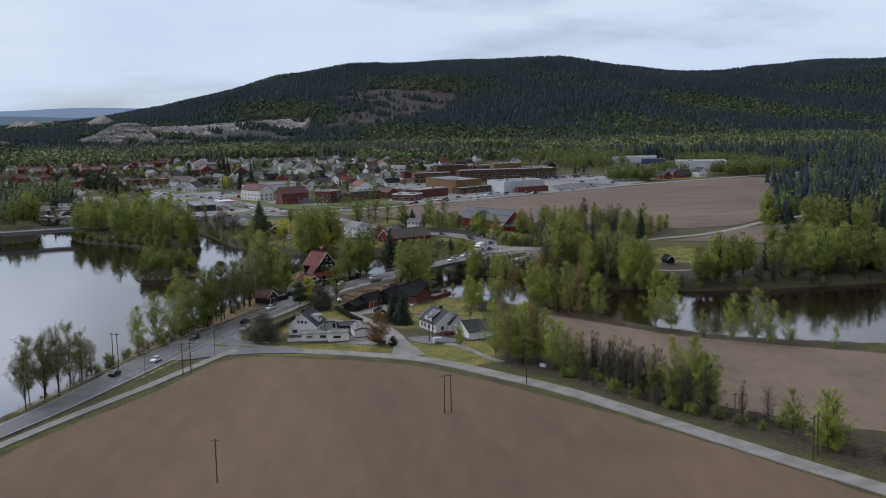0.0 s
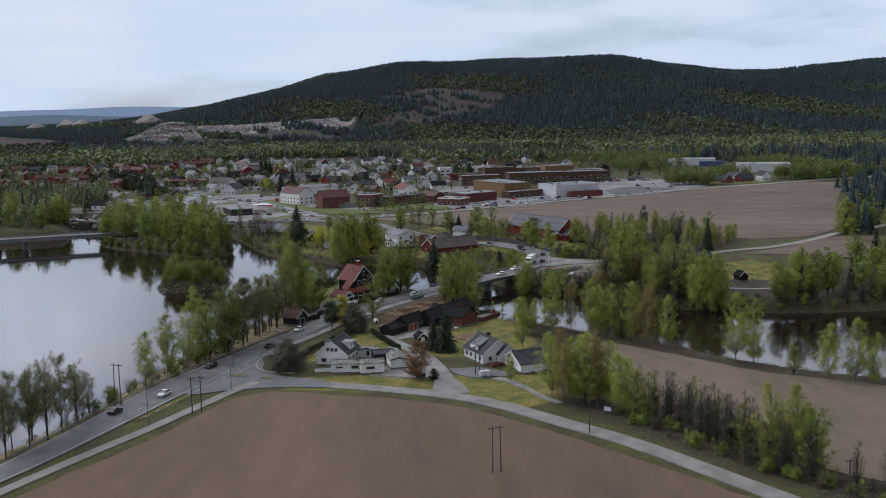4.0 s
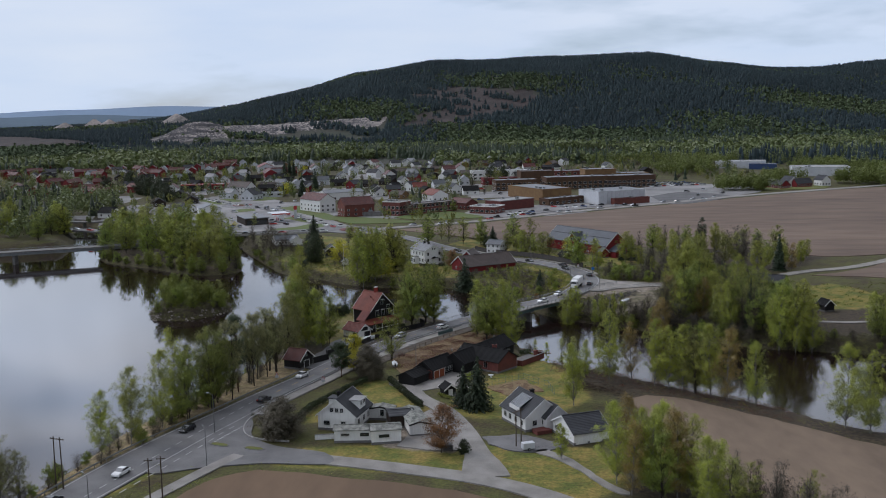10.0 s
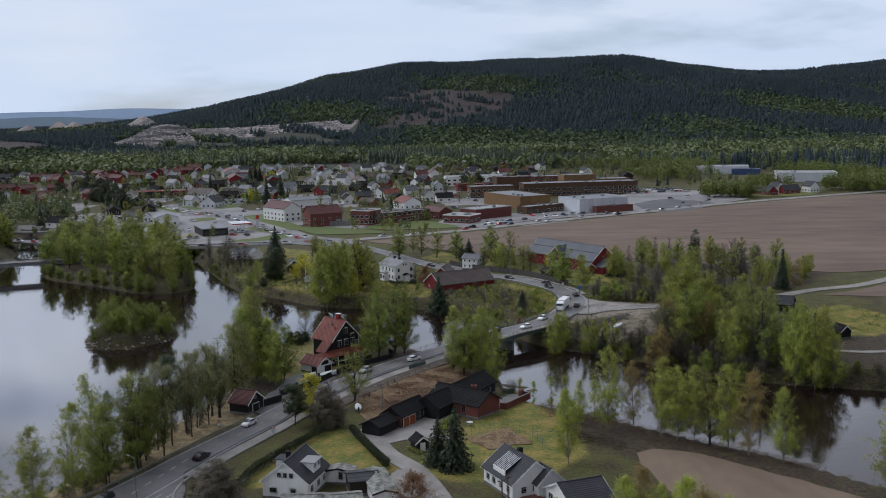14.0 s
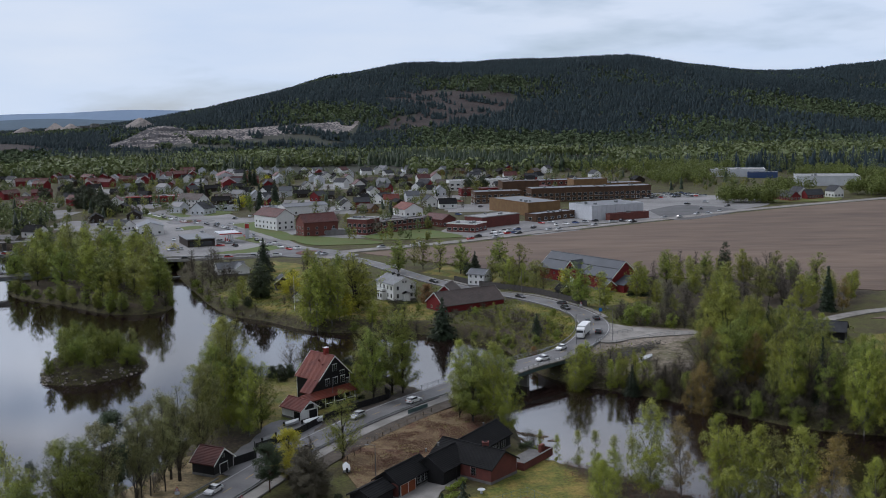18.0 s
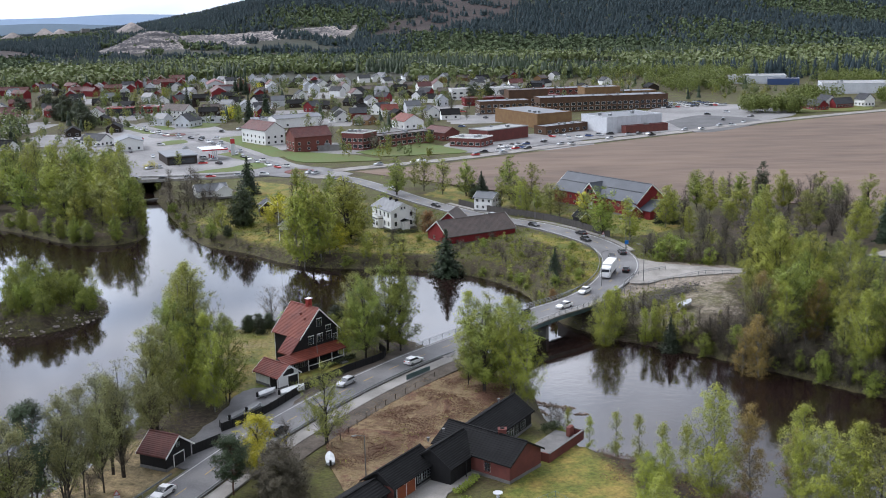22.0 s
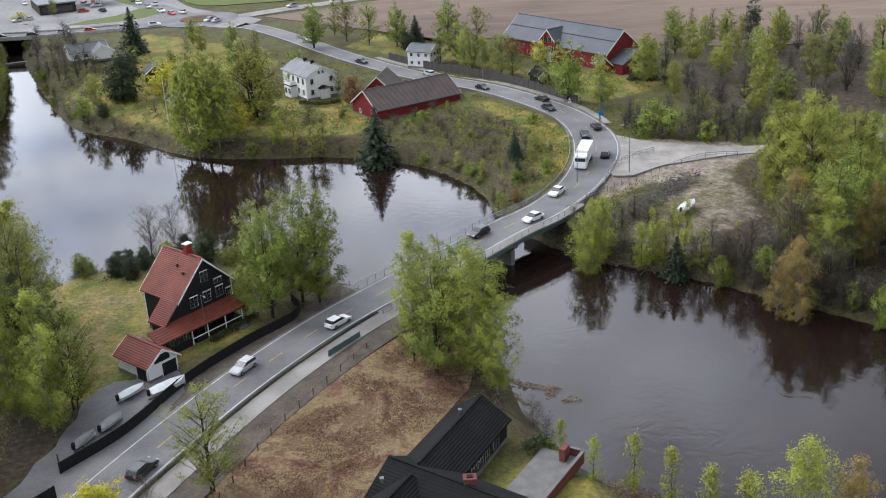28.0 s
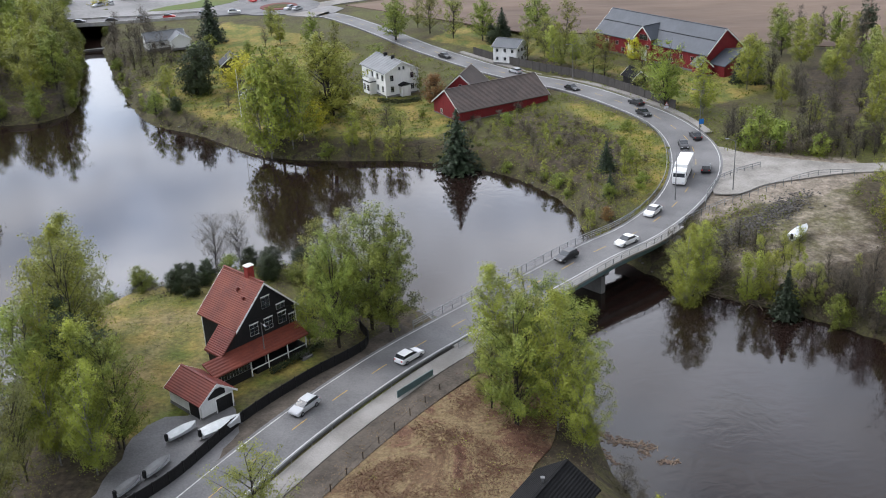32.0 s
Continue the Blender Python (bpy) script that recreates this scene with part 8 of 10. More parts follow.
fence_line("guard_rail", side_of(176, 279, -4.35), "galvanised steel guard rail along the road", main_z, 0.75, 4.0, ((0.6, 0.3, 0.08),), category="guard rail")
fence_line("guard_rail", side_of(84, 215, wide[(MAIN[:, 1] >= 84) & (MAIN[:, 1] <= 215)][:, None] + 0.5), "galvanised steel guard rail on the lake side", main_z, 0.75, 4.0, ((0.6, 0.3, 0.08),), category="guard rail")
fence_line("guard_rail", side_of(308, 372, wide[(MAIN[:, 1] >= 308) & (MAIN[:, 1] <= 372)][:, None] + 0.45), "steel guard rail on the inside of the bend", main_z, 0.75, 4.0, ((0.6, 0.3, 0.08),), category="guard rail")
for off in (4.05, -5.3):
    fence_line("bridge_railing", side_of(274, 312, off), "grey steel bridge railing with three rails", main_z, 1.15, 2.0, ((1.1, 0.08, 0.08), (0.75, 0.06, 0.06), (0.4, 0.06, 0.06)), category="railing")
fence_line("guard_rail", np.array([(50, 337.5), (45, 334.5), (40.5, 330.5), (37, 323), (35.5, 317)]), "grey steel railing by the junction", 2.1, 1.1, 2.0, ((1.05, 0.1, 0.08), (0.6, 0.1, 0.08)), category="railing")
fence_line("guard_rail", curve([(31, 311), (40, 319), (50, 326), (59, 331.5), (66, 331)], 3), "thin steel railing above the gravel bank", 2.1, 1.1, 2.2, ((1.05, 0.08, 0.07), (0.6, 0.06, 0.06)), category="railing")
fence_line("board_fence", curve([(-46.3, 233.8), (-40.2, 242), (-34.4, 254.5), (-27.5, 264.5), (-20.5, 273), (-22.2, 279)], 2), "black-stained board fence along the road", 0.0, 1.75, 2.4, ((1.6, 0.1, 0.1),), 0.14, "wood_black", 1.6)
fence_line("board_fence", np.array([(-46.3, 233.8), (-47.3, 236.4)]), "black board fence return at the yard gate", 0.0, 1.35, 2.4, ((1.2, 0.1, 0.1),), 0.14, "wood_black", 1.2)
fence_line("post_fence", curve([(-26, 226), (-22, 238), (-16, 250), (-9, 262)], 3), "old wooden post and wire fence", 0.0, 1.1, 3.5, ((0.9, 0.03, 0.03),), 0.12, "pole_wood")
fence_line("wire_fence", np.array([(-5.6, 194.0), (-0.3, 197.9), (5.2, 202.0), (9.7, 205.5)]), "green wire mesh garden fence", 0.0, 1.6, 2.2, ((1.5, 0.03, 0.03), (0.8, 0.02, 0.02), (0.1, 0.03, 0.03)), 0.06, "steel_teal")
fence_line("wire_fence", np.array([(9.7, 205.5), (12.8, 201), (15.8, 197.3), (17, 190)]), "green wire mesh garden fence", 0.0, 1.6, 2.2, ((1.5, 0.03, 0.03), (0.8, 0.02, 0.02), (0.1, 0.03, 0.03)), 0.06, "steel_teal")
fence_line("noise_wall", side_of(374, 446, -6.6), "long dark timber screen beside the road", main_z, 2.3, 3.0, ((2.1, 0.1, 0.12),), 0.16, "wood_grey", 2.15, category="fence")

# bridge
D = thing("bridge", pose(0, 0, 0), "road bridge with grey-green steel girders on concrete abutments", "bridge")
bl = MAIN[i0 - 1:i1 + 2]
bz = MZ[i0 - 1:i1 + 2]
for off in (-4.4, -1.6, 1.4, 3.6):
    slab("girder", bl, bz - 0.5, 0.22, "steel_teal", "", thick=1.0, side=off, parent=D)
slab("footway", MAIN[i0 - 3:i1 + 3], MZ[i0 - 3:i1 + 3] + 0.05, 0.85, "gravel", "", thick=0.3, side=-4.65, parent=D)
for k, (j, depth) in enumerate(((i0 - 1, 5.0), (i1 + 1, 6.0))):
    x, y = MAIN[j]
    t = MAIN[j + 1] - MAIN[j - 1]
    part("abutment", boxes((0, 0, -2.3, 3.0, 11.0, 6.4)), "concrete", D, m=Matrix.Translation((x, y, MZ[j] - 2.2)) @ turn_z(math.degrees(math.atan2(t[1], t[0]))))
for fr in (0.36, 0.68):
    j = int(i0 + fr * (i1 - i0))
    x, y = MAIN[j]
    t = MAIN[j + 1] - MAIN[j - 1]
    m = Matrix.Translation((x, y, 0)) @ turn_z(math.degrees(math.atan2(t[1], t[0])))
    part("pier", boxes((0, 0, -3.4, 1.0, 7.6, 5.6), (0, 0, MZ[j] - 1.75, 1.2, 9.0, 0.6)), "concrete", D, m=m)
part("foot_panel", boxes((0, 0, 0.7, 7.0, 0.1, 1.0)), "steel_teal", D, m=Matrix.Translation((-13.0, 261.6, 0)) @ turn_z(51))


def lamp(x, y, z, h, aim, label="tall grey street lamp with a single arm"):
    L = thing("street_lamp", pose(x, y, z, 0, 0, aim), label, "lamp", "street lamps")
    bm = bmesh.new()
    tube(bm, (0, 0, -0.3), (0, 0, h), 0.11, 0.06, 8)
    part("pole", bm, "pole", L)
    bm = bmesh.new()
    tube(bm, (0, 0, h - 0.1), (1.3, 0, h + 0.25), 0.05, 0.04, 6)
    part("arm", bm, "pole", L)
    bm = boxes((1.6, 0, h + 0.24, 0.8, 0.28, 0.14))
    bmesh.ops.bevel(bm, geom=bm.edges[:], offset=0.04, segments=1, affect="EDGES")
    part("lamp_head", bm, "steel", L)
    part("lens", boxes((1.65, 0, h + 0.155, 0.5, 0.2, 0.03)), "metal_white", L)
    return L


for x, y, h, a in ((42.2, 325.5, 9.5, 150), (31.0, 321.5, 9, 20), (-19.0, 212.0, 8, 200), (-70, 108, 9, 140), (-61.0, 160, 9, 150), (-78, 172, 8, -30), (43, 362, 9, 170), (20, 412, 9, 200), (-34, 268, 7, -60), (-57, 138, 8, 120)):
    lamp(x, y, main_z(x, y) - 0.15, h, a)


def utility_pole(x, y, h, z=0.0, twin=False, arm=True, aim=0, label="weathered wooden power pole"):
    U = thing("power_pole", pose(x, y, z, 0, 0, aim), label, "pole", "power poles")
    for k in ((-0.9, 0.9) if twin else (0,)):
        bm = bmesh.new()
        tube(bm, (k, 0, -0.4), (k * 0.85, 0, h), 0.15, 0.1, 8)
        part("pole", bm, "pole_wood", U)
    if arm:
        part("crossarm", boxes((0, 0.12, h - 0.5, 3.4 if twin else 1.6, 0.12, 0.14)), "pole_wood", U)
        for k in ((-1.5, 0, 1.5) if twin else (-0.7, 0.7)):
            part("insulator", boxes((k, 0.12, h - 0.34, 0.1, 0.1, 0.2)), "stone", U)
    return U


utility_pole(9.2, 73, 9.5, twin=True, aim=20, label="pair of wooden power poles in the field")
utility_pole(-82.5, 125.5, 10.5, twin=True, aim=-20, label="twin wooden power pole on the lake shore")
utility_pole(-60, 118, 9, aim=10)
utility_pole(-62, 117, 9, aim=10)
utility_pole(7.5, 151, 8, aim=30)
utility_pole(6.4, 149.5, 8, aim=30)
utility_pole(82, 34, 9, twin=True, aim=40, label="twin wooden power pole beside the country road")
utility_pole(30.5, 97, 8, aim=20)
utility_pole(72, 55, 8, aim=20)
utility_pole(-37.5, 30, 9, aim=0)
F = thing("flagpole", pose(-63, 393, gz(-63, 393), 0, 0, 0), "tall white flagpole on the lawn", "pole")
bm = bmesh.new()
tube(bm, (0, 0, -0.2), (0, 0, 12.5), 0.09, 0.04, 8)
part("pole", bm, "wood_white", F)
bm = bmesh.new()
bmesh.ops.create_uvsphere(bm, u_segments=8, v_segments=6, radius=0.12, matrix=Matrix.Translation((0, 0, 12.6)))
part("finial", bm, "paint_yellow", F)

# warning signs beside the main road
for x, y in ((-56.0, 206.3), (-42.8, 201.5), (38.5, 378)):
    sgn = thing("road_sign", pose(x, y, 0.1 if y < 300 else 2.1, 0, 0, 8), "red-edged triangular warning sign with a white plate on a post", "sign", "road signs")
    bm = bmesh.new()
    tube(bm, (0, 0, -0.2), (0, 0, 2.2), 0.04, 0.04, 6)
    part("post", bm, "pole", sgn)
    bm = bmesh.new()
    prism(bm, [(-0.5, 1.35), (0.5, 1.35), (0, 2.2)], -0.08, -0.05)
    tri = part("triangle", bm, PAINT["red"], sgn)
    bm = bmesh.new()
    prism(bm, [(-0.33, 1.45), (0.33, 1.45), (0, 2.0)], -0.1, -0.082)
    part("face", bm, "metal_white", tri)
    part("plate", boxes((0, -0.07, 0.95, 0.9, 0.04, 0.6)), "metal_white", sgn)
sgn = thing("road_sign", pose(43.0, 360.5, 2.1, 0, 0, 10), "blue square direction sign on a post", "sign", "road signs")
bm = bmesh.new()
tube(bm, (0, 0, -0.2), (0, 0, 3.0), 0.05, 0.05, 6)
part("post", bm, "pole", sgn)
part("plate", boxes((0, -0.07, 2.6, 1.1, 0.05, 1.1)), PAINT["sign_blue"], sgn)
sgn = thing("chevron_board", pose(54.9, 348.7, 2.1, 0, 0, 0), "black and yellow chevron board at the bend", "sign", "road signs")
for k in (-0.9, 0.9):
    part("post", boxes((k, 0, 0.6, 0.08, 0.08, 1.7)), "pole", sgn)
part("board", boxes((0, -0.06, 1.15, 2.6, 0.05, 0.8)), "rubber", sgn)
for k in (-0.8, 0.0, 0.8):
    bm = bmesh.new()
    prism(bm, [(k - 0.25, 1.15), (k + 0.05, 1.5), (k + 0.3, 1.5), (k, 1.15), (k + 0.3, 0.8), (k + 0.05, 0.8)], -0.11, -0.09)
    part("chevron", bm, "paint_yellow", sgn)

# yard things
b = thing("trailer_box", pose(8.8, 147.0, 0.1, 0, 0, 20), "white closed box trailer on the grass", "trailer")
bm = boxes((0, 0, 1.0, 2.6, 1.5, 1.3))
bmesh.ops.bevel(bm, geom=bm.edges[:], offset=0.06, segments=1, affect="EDGES")
part("box", bm, "metal_white", b)
wheels(b, (0,), 0.85, 0.3)
part("drawbar", boxes((1.9, 0, 0.4, 1.4, 0.1, 0.1)), "pole", b)
b = thing("mailbox_stand", pose(36.7, 112, 0, 0, 0, -40), "white mailbox stand with small roof by the road", "mailbox")
part("cabinet", boxes((0, 0, 1.1, 1.8, 0.6, 1.0)), "metal_white", b)
part("roof", boxes((0, 0, 1.75, 2.2, 1.0, 0.12)), "wood_brown", b)
for s in (-0.7, 0.7):
    part("post", boxes((s, 0, 0.3, 0.1, 0.1, 1.4)), "pole_wood", b)
b = thing("waste_bin_shelter", pose(-8.1, 146.9, 0, 0, 0, 10), "small grey shelter with dark bins", "shed")
part("wall", boxes((0, 0.6, 0.7, 2.2, 0.1, 1.4), (-1.05, 0, 0.7, 0.1, 1.3, 1.4), (1.05, 0, 0.7, 0.1, 1.3, 1.4)), "stone", b)
part("roof", boxes((0, 0, 1.45, 2.4, 1.5, 0.1)), "roof_white", b)
b = thing("picnic_table", pose(-59, 278, 0.05, 0, 0, 30), "weathered wooden picnic table on the lawn", "table")
part("tabletop", boxes((0, 0, 0.74, 1.9, 0.75, 0.06)), "pole_wood", b)
for s in (-1, 1):
    part("bench", boxes((0, s * 0.75, 0.44, 1.9, 0.28, 0.05)), "pole_wood", b)
    part("leg", boxes((s * 0.7, 0, 0.37, 0.08, 1.5, 0.74)), "pole_wood", b)
b = thing("garden_table", pose(1.2, 206.8, 0.05, 0, 0, 0), "round white garden table on the lawn", "table")
bm = bmesh.new()
tube(bm, (0, 0, 0.68), (0, 0, 0.74), 0.75, 0.75, 16)
part("tabletop", bm, "metal_white", b)
bm = bmesh.new()
tube(bm, (0, 0, 0), (0, 0, 0.68), 0.3, 0.08, 8)
part("pedestal", bm, "metal_white", b)


def hedge(line, w, h, material, label, seed):
    """A clipped hedge: a rough body of leaf tufts along a line."""
    rng = np.random.default_rng(seed)
    s = np.r_[0, np.cumsum(np.linalg.norm(np.diff(line, axis=0), axis=1))]
    n = int(s[-1] * h * 150)
    at = rng.uniform(0, s[-1], n)
    nr = normals(line)
    p = np.stack([np.interp(at, s, line[:, 0]), np.interp(at, s, line[:, 1]), np.zeros(n)], 1)
    q = np.stack([np.interp(at, s, nr[:, 0]), np.interp(at, s, nr[:, 1])], 1)
    p[:, :2] += q * rng.uniform(-w / 2, w / 2, n)[:, None]
    p[:, 2] = rng.uniform(0.05, 1, n) ** 0.7 * h + 0.05
    ob = new("hedge", leaf_mesh("hedge", p, 0.15, material, rng))
    return tagged(ob, label, "hedge")


hedge(curve([(-43.5, 168), (-42, 178), (-36, 193), (-31.5, 203)], 3), 1.3, 1.7, "leaf_dark", "tall clipped dark hedge along the road", 1)
hedge(curve([(-25.5, 203), (-22, 194), (-18.5, 185), (-15.5, 178)], 3), 1.3, 1.8, "leaf_dark", "tall clipped dark hedge along the driveway", 2)
hedge(curve([(-6.6, 201.9), (-3.0, 205.9)], 1), 1.3, 0.8, "leaf_green", "low clipped green hedge beside the forecourt", 3)
hedge(curve([(-5.3, 207.9), (-3.8, 209.6), (-1.9, 213.4)], 1), 1.3, 0.8, "leaf_green", "low clipped green hedge along the lawn", 13)
hedge(curve([(-12, 190), (-4.5, 182)], 2), 0.8, 0.7, "leaf_olive", "low garden border shrubs", 4)
hedge(curve([(-33, 266), (-27, 274)], 2), 1.0, 0.9, "leaf_dark", "low dark shrubs beside the black house", 5)
hedge(curve([(-30, 402.5), (-24, 400), (-19, 402)], 2), 1.0, 1.2, "leaf_dark", "clipped hedge in front of the villa", 6)
hedge(curve([(9.5, 231), (12.5, 233)], 1), 1.6, 1.5, "leaf_dark", "dark evergreen shrubs by the terrace", 7)

# pale kerbs round the bush and along the verges of the junction
for line, text in (([(-53, 177.5), (-54.9, 173.6), (-55.6, 168.8), (-55.2, 163.3), (-53.6, 158.8), (-51.4, 156.4), (-48, 154.9), (-43, 153.8)], "pale concrete kerb round the bush at the junction"),):
    line = curve(line, 1.5)
    slab("kerb", line, np.full(len(line), 0.29), 0.14, "kerb", text, thick=0.4, category="kerb")

# low kerbed islands at the junction
for x, y, rz in ((-57.8, 151.6, -24), (-49.6, 148.8, -20)):
    bm = bmesh.new()
    tube(bm, (0, 0, 0), (0, 0, 0.16), 1.0, 0.96, 18)
    isl = tagged(part("traffic_island", bm, "stone", m=Matrix.Translation((x, y, 0.13)) @ turn_z(rz) @ Matrix.Diagonal((2.6, 1.0, 1, 1))), "small kerbed grass island in the road junction", "traffic island")
    bm = bmesh.new()
    tube(bm, (0, 0, 0.12), (0, 0, 0.2), 0.86, 0.8, 18)
    part("planting", bm, "lawn", isl)


# ---- town ----
def land_z(x, y):
    return float(land(np.array([x]), np.array([y]))[0])


sheet("town_square", curve([(-60, 508), (-84, 528), (-110, 524), (-150, 522), (-185, 540), (-215, 600), (-230, 700), (-200, 760), (-165, 740), (-140, 690), (-112, 645), (-92, 625), (-100, 600), (-88, 565), (-70, 540), (-52, 522), (-60, 508)], 8)[:-1], 2.16, "paving", "wide pale asphalt area of the town centre", category="paving")
M["asphalt_dark"] = mat("dark_car_park_asphalt", (0.12, 0.118, 0.118), (0.07, 0.069, 0.07), size=12, fine=20, bump=0.1, rough=0.8)
sheet("car_park", curve([(117, 706), (146, 738), (174, 702), (152, 666), (124, 648), (117, 706)], 6)[:-1], 2.17, "asphalt_dark", "dark lined car park beside the white hall", category="car park")
sheet("car_park", curve([(40, 612), (78, 636), (118, 660), (176, 702), (206, 742), (196, 800), (150, 812), (120, 780), (112, 700), (80, 690), (40, 660), (-5, 640), (-14, 592), (12, 584), (40, 612)], 8)[:-1], 2.14, "paving", "large grey car park beside the halls", category="car park")
for k, (ring, text) in enumerate((([(-58, 594), (-43, 577), (-22, 580), (-2, 585), (-12, 606), (-25, 624), (-40, 612), (-51, 603), (-58, 594)], "bright green lawn before the brick offices"), ([(-97, 592), (-90, 576), (-79, 561), (-60, 560), (-43, 564), (-54, 578), (-66, 588), (-80, 596), (-94, 602), (-97, 592)], "bright green lawn in front of the school"),
                   ([(-146, 668), (-130, 640), (-112, 608), (-98, 582), (-92, 588), (-100, 612), (-114, 638), (-124, 654), (-130, 680), (-146, 668)], "green verge beside the town road"), ([(-129, 597), (-123, 606), (-114, 592), (-107, 578), (-111, 573), (-119, 584), (-129, 597)], "grass island beside the filling station"),
                   ([(-127, 533), (-111, 534), (-98, 543), (-95, 555), (-105, 563), (-112, 549), (-122, 541), (-127, 533)], "grass slope below the filling station"), ([(-229, 741), (-212, 722), (-196, 700), (-190, 702), (-206, 732), (-220, 748), (-229, 741)], "narrow green verge in the town centre"),
                   ([(-206, 744), (-190, 720), (-184, 724), (-198, 746), (-206, 744)], "small grass island in the town centre"), ([(-169, 638), (-158, 650), (-164, 664), (-174, 656), (-169, 638)], "grass corner by the roundabout"), ([(-190, 748), (-172, 724), (-160, 742), (-176, 760), (-190, 748)], "small lawn round the grey house"))):
    sheet("lawn", curve(ring, 5)[:-1], 2.19 + 0.006 * k, "town_lawn", text, category="lawn")
sheet("lawn", curve([(200, 742), (255, 752), (262, 790), (220, 778), (200, 742)], 6)[:-1], 2.18, "lawn", "green farm lawn beyond the far road", category="lawn")
for x, y, r in ((-77, 530, 7.0), (-176, 690, 7.0)):
    bm = bmesh.new()
    tube(bm, (0, 0, 0), (0, 0, 0.35), r, r - 0.3, 28)
    isl = tagged(part("traffic_island", bm, "brick_red", m=Matrix.Translation((x, y, 2.2))), "round paved island of a roundabout", "traffic island")
    bm = bmesh.new()
    tube(bm, (0, 0, 0.3), (0, 0, 0.5), r * 0.6, r * 0.5, 24)
    part("planting", bm, "grass", isl)
    ring = np.array([(x + (r + 4) * math.cos(a), y + (r + 4) * math.sin(a)) for a in np.linspace(0, 2 * np.pi, 40)])
    slab("roundabout_road", ring, np.full(40, 2.25), 4.0, "asphalt", "grey circular carriageway of a roundabout", category="road")

FAR_WIN = {}


def far_window(parent, x, y, z, facing, w=1.2, h=1.2):
    key = (w, h)
    if key not in FAR_WIN:
        bm = boxes((0.02, 0, 0, 0.08, w + 0.2, h + 0.2))
        front = max(bm.faces, key=lambda q: q.calc_center_median().x)
        bmesh.ops.inset_individual(bm, faces=[front], thickness=0.1, depth=-0.03)
        front.material_index = 1
        me = bpy.data.meshes.new("window")
        bm.to_mesh(me)
        me.materials.append(M["wood_white"])
        me.materials.append(M["glass"])
        FAR_WIN[key] = me
    shared("window", FAR_WIN[key], parent, Matrix.Translation((x, y, z)) @ turn_z(facing))


def hall(x, y, rz, w, l, h, wall_mat, roof, label, wins=0, win_h=1.4, rows=1, band=None, name="hall", z=None):
    """A flat-roofed building: walls, parapet, roof sheet, roof plant, windows on its two seen sides."""
    b = thing(name, pose(x, y, land_z(x, y) if z is None else z, 0, 0, rz), label, "building")
    part("wall", boxes((0, 0, h / 2 - 0.3, w, l, h + 0.6)), wall_mat, b)
    part("roof", boxes((0, 0, h + 0.06, w - 0.6, l - 0.6, 0.12)), roof, b)
    part("parapet", boxes((0, -l / 2, h + 0.15, w + 0.2, 0.3, 0.5), (0, l / 2, h + 0.15, w + 0.2, 0.3, 0.5), (-w / 2, 0, h + 0.15, 0.3, l - 0.32, 0.5), (w / 2, 0, h + 0.15, 0.3, l - 0.32, 0.5)), band or wall_mat, b)
    rr = random.Random(int(abs(x) * 7 + abs(y)))
    for k in range(3):
        part("roof_vent", boxes((rr.uniform(-w, w) * 0.35, rr.uniform(-l, l) * 0.35, h + 0.6, rr.uniform(0.8, 2), rr.uniform(0.8, 2), 1.1)), "steel", b)
    if wins:
        for r in range(rows):
            zz = 1.8 + 3.2 * r
            for k in range(wins):
                far_window(b, -w / 2 + w * (k + 0.5) / wins, -l / 2 - 0.01, zz, -90, min(2.4, w / wins * 0.65), win_h)
            for k in range(max(1, int(wins * l / w))):
                n = max(1, int(wins * l / w))
                for side in (-1, 1):
                    far_window(b, side * (w / 2 + 0.01), -l / 2 + l * (k + 0.5) / n, zz, 0 if side > 0 else 180, min(2.4, l / n * 0.65), win_h)
    return b


def town_house(x, y, rz, w, l, h, rh, wall_mat, roof, label, rows=1, name="house", n=3):
    b = thing(name, pose(x, y, land_z(x, y), 0, 0, rz), label, "house")
    block(b, 0, 0, 0, w, l, h, rh, wall_mat, roof, base=False, trim=None)
    for r in range(rows):
        for k in range(n):
            far_window(b, -w / 2 + w * (k + 0.5) / n, -l / 2 - 0.01, 1.5 + 2.8 * r, -90)
        m_ = 2 if n == 2 else max(2, int(n * l / w))
        for k in range(m_):
            for side in (-1, 1):
                far_window(b, side * (w / 2 + 0.01), -l / 2 + l * (k + 0.5) / m_, 1.5 + 2.8 * r, 0 if side > 0 else 180)
    return b


town_house(-114, 643, 40, 12, 26, 8.0, 4.0, "wood_white", "roof_maroon", "long white schoolhouse with dark red roof", 2, "school", 3)
town_house(-84, 609, -62, 13, 20, 7.6, 4.2, "brick_red", "roof_maroon", "red brick schoolhouse with red roof", 2, "school", 3)
hall(-58, 611, -28, 13, 13, 8.5, "brick_red", "roof_brown", "red brick office block with white window bands", 4, 1.6, 2, "wood_white", "office")
hall(-37, 624, 40, 36, 10, 6.0, "brick_red", "roof_brown", "long two-storey red brick wing", 10, 1.5, 2, "wood_brown", "office")
town_house(-16, 644, 40, 10, 18, 4.2, 2.6, "brick_red", "roof_maroon", "low red brick house with red roof", 1)
town_house(-38, 706, 30, 13, 17, 4.6, 3.6, "wood_white", "roof_red", "white house with bright red hipped roof", 1)
hall(0, 612, -28, 18, 14, 4.6, "brick_red", "roof_white", "low red brick shop with windows in bands", 5, 1.3, 1, "wood_white")
hall(15, 638, 42, 30, 15, 6.2, "brick_red", "roof_white", "red brick hall with pale flat roof", 0, band="roof_white")
hall(38, 715, -62, 50, 24, 8.0, "brick_tan", "roof_metal", "tan brick sports hall under construction")
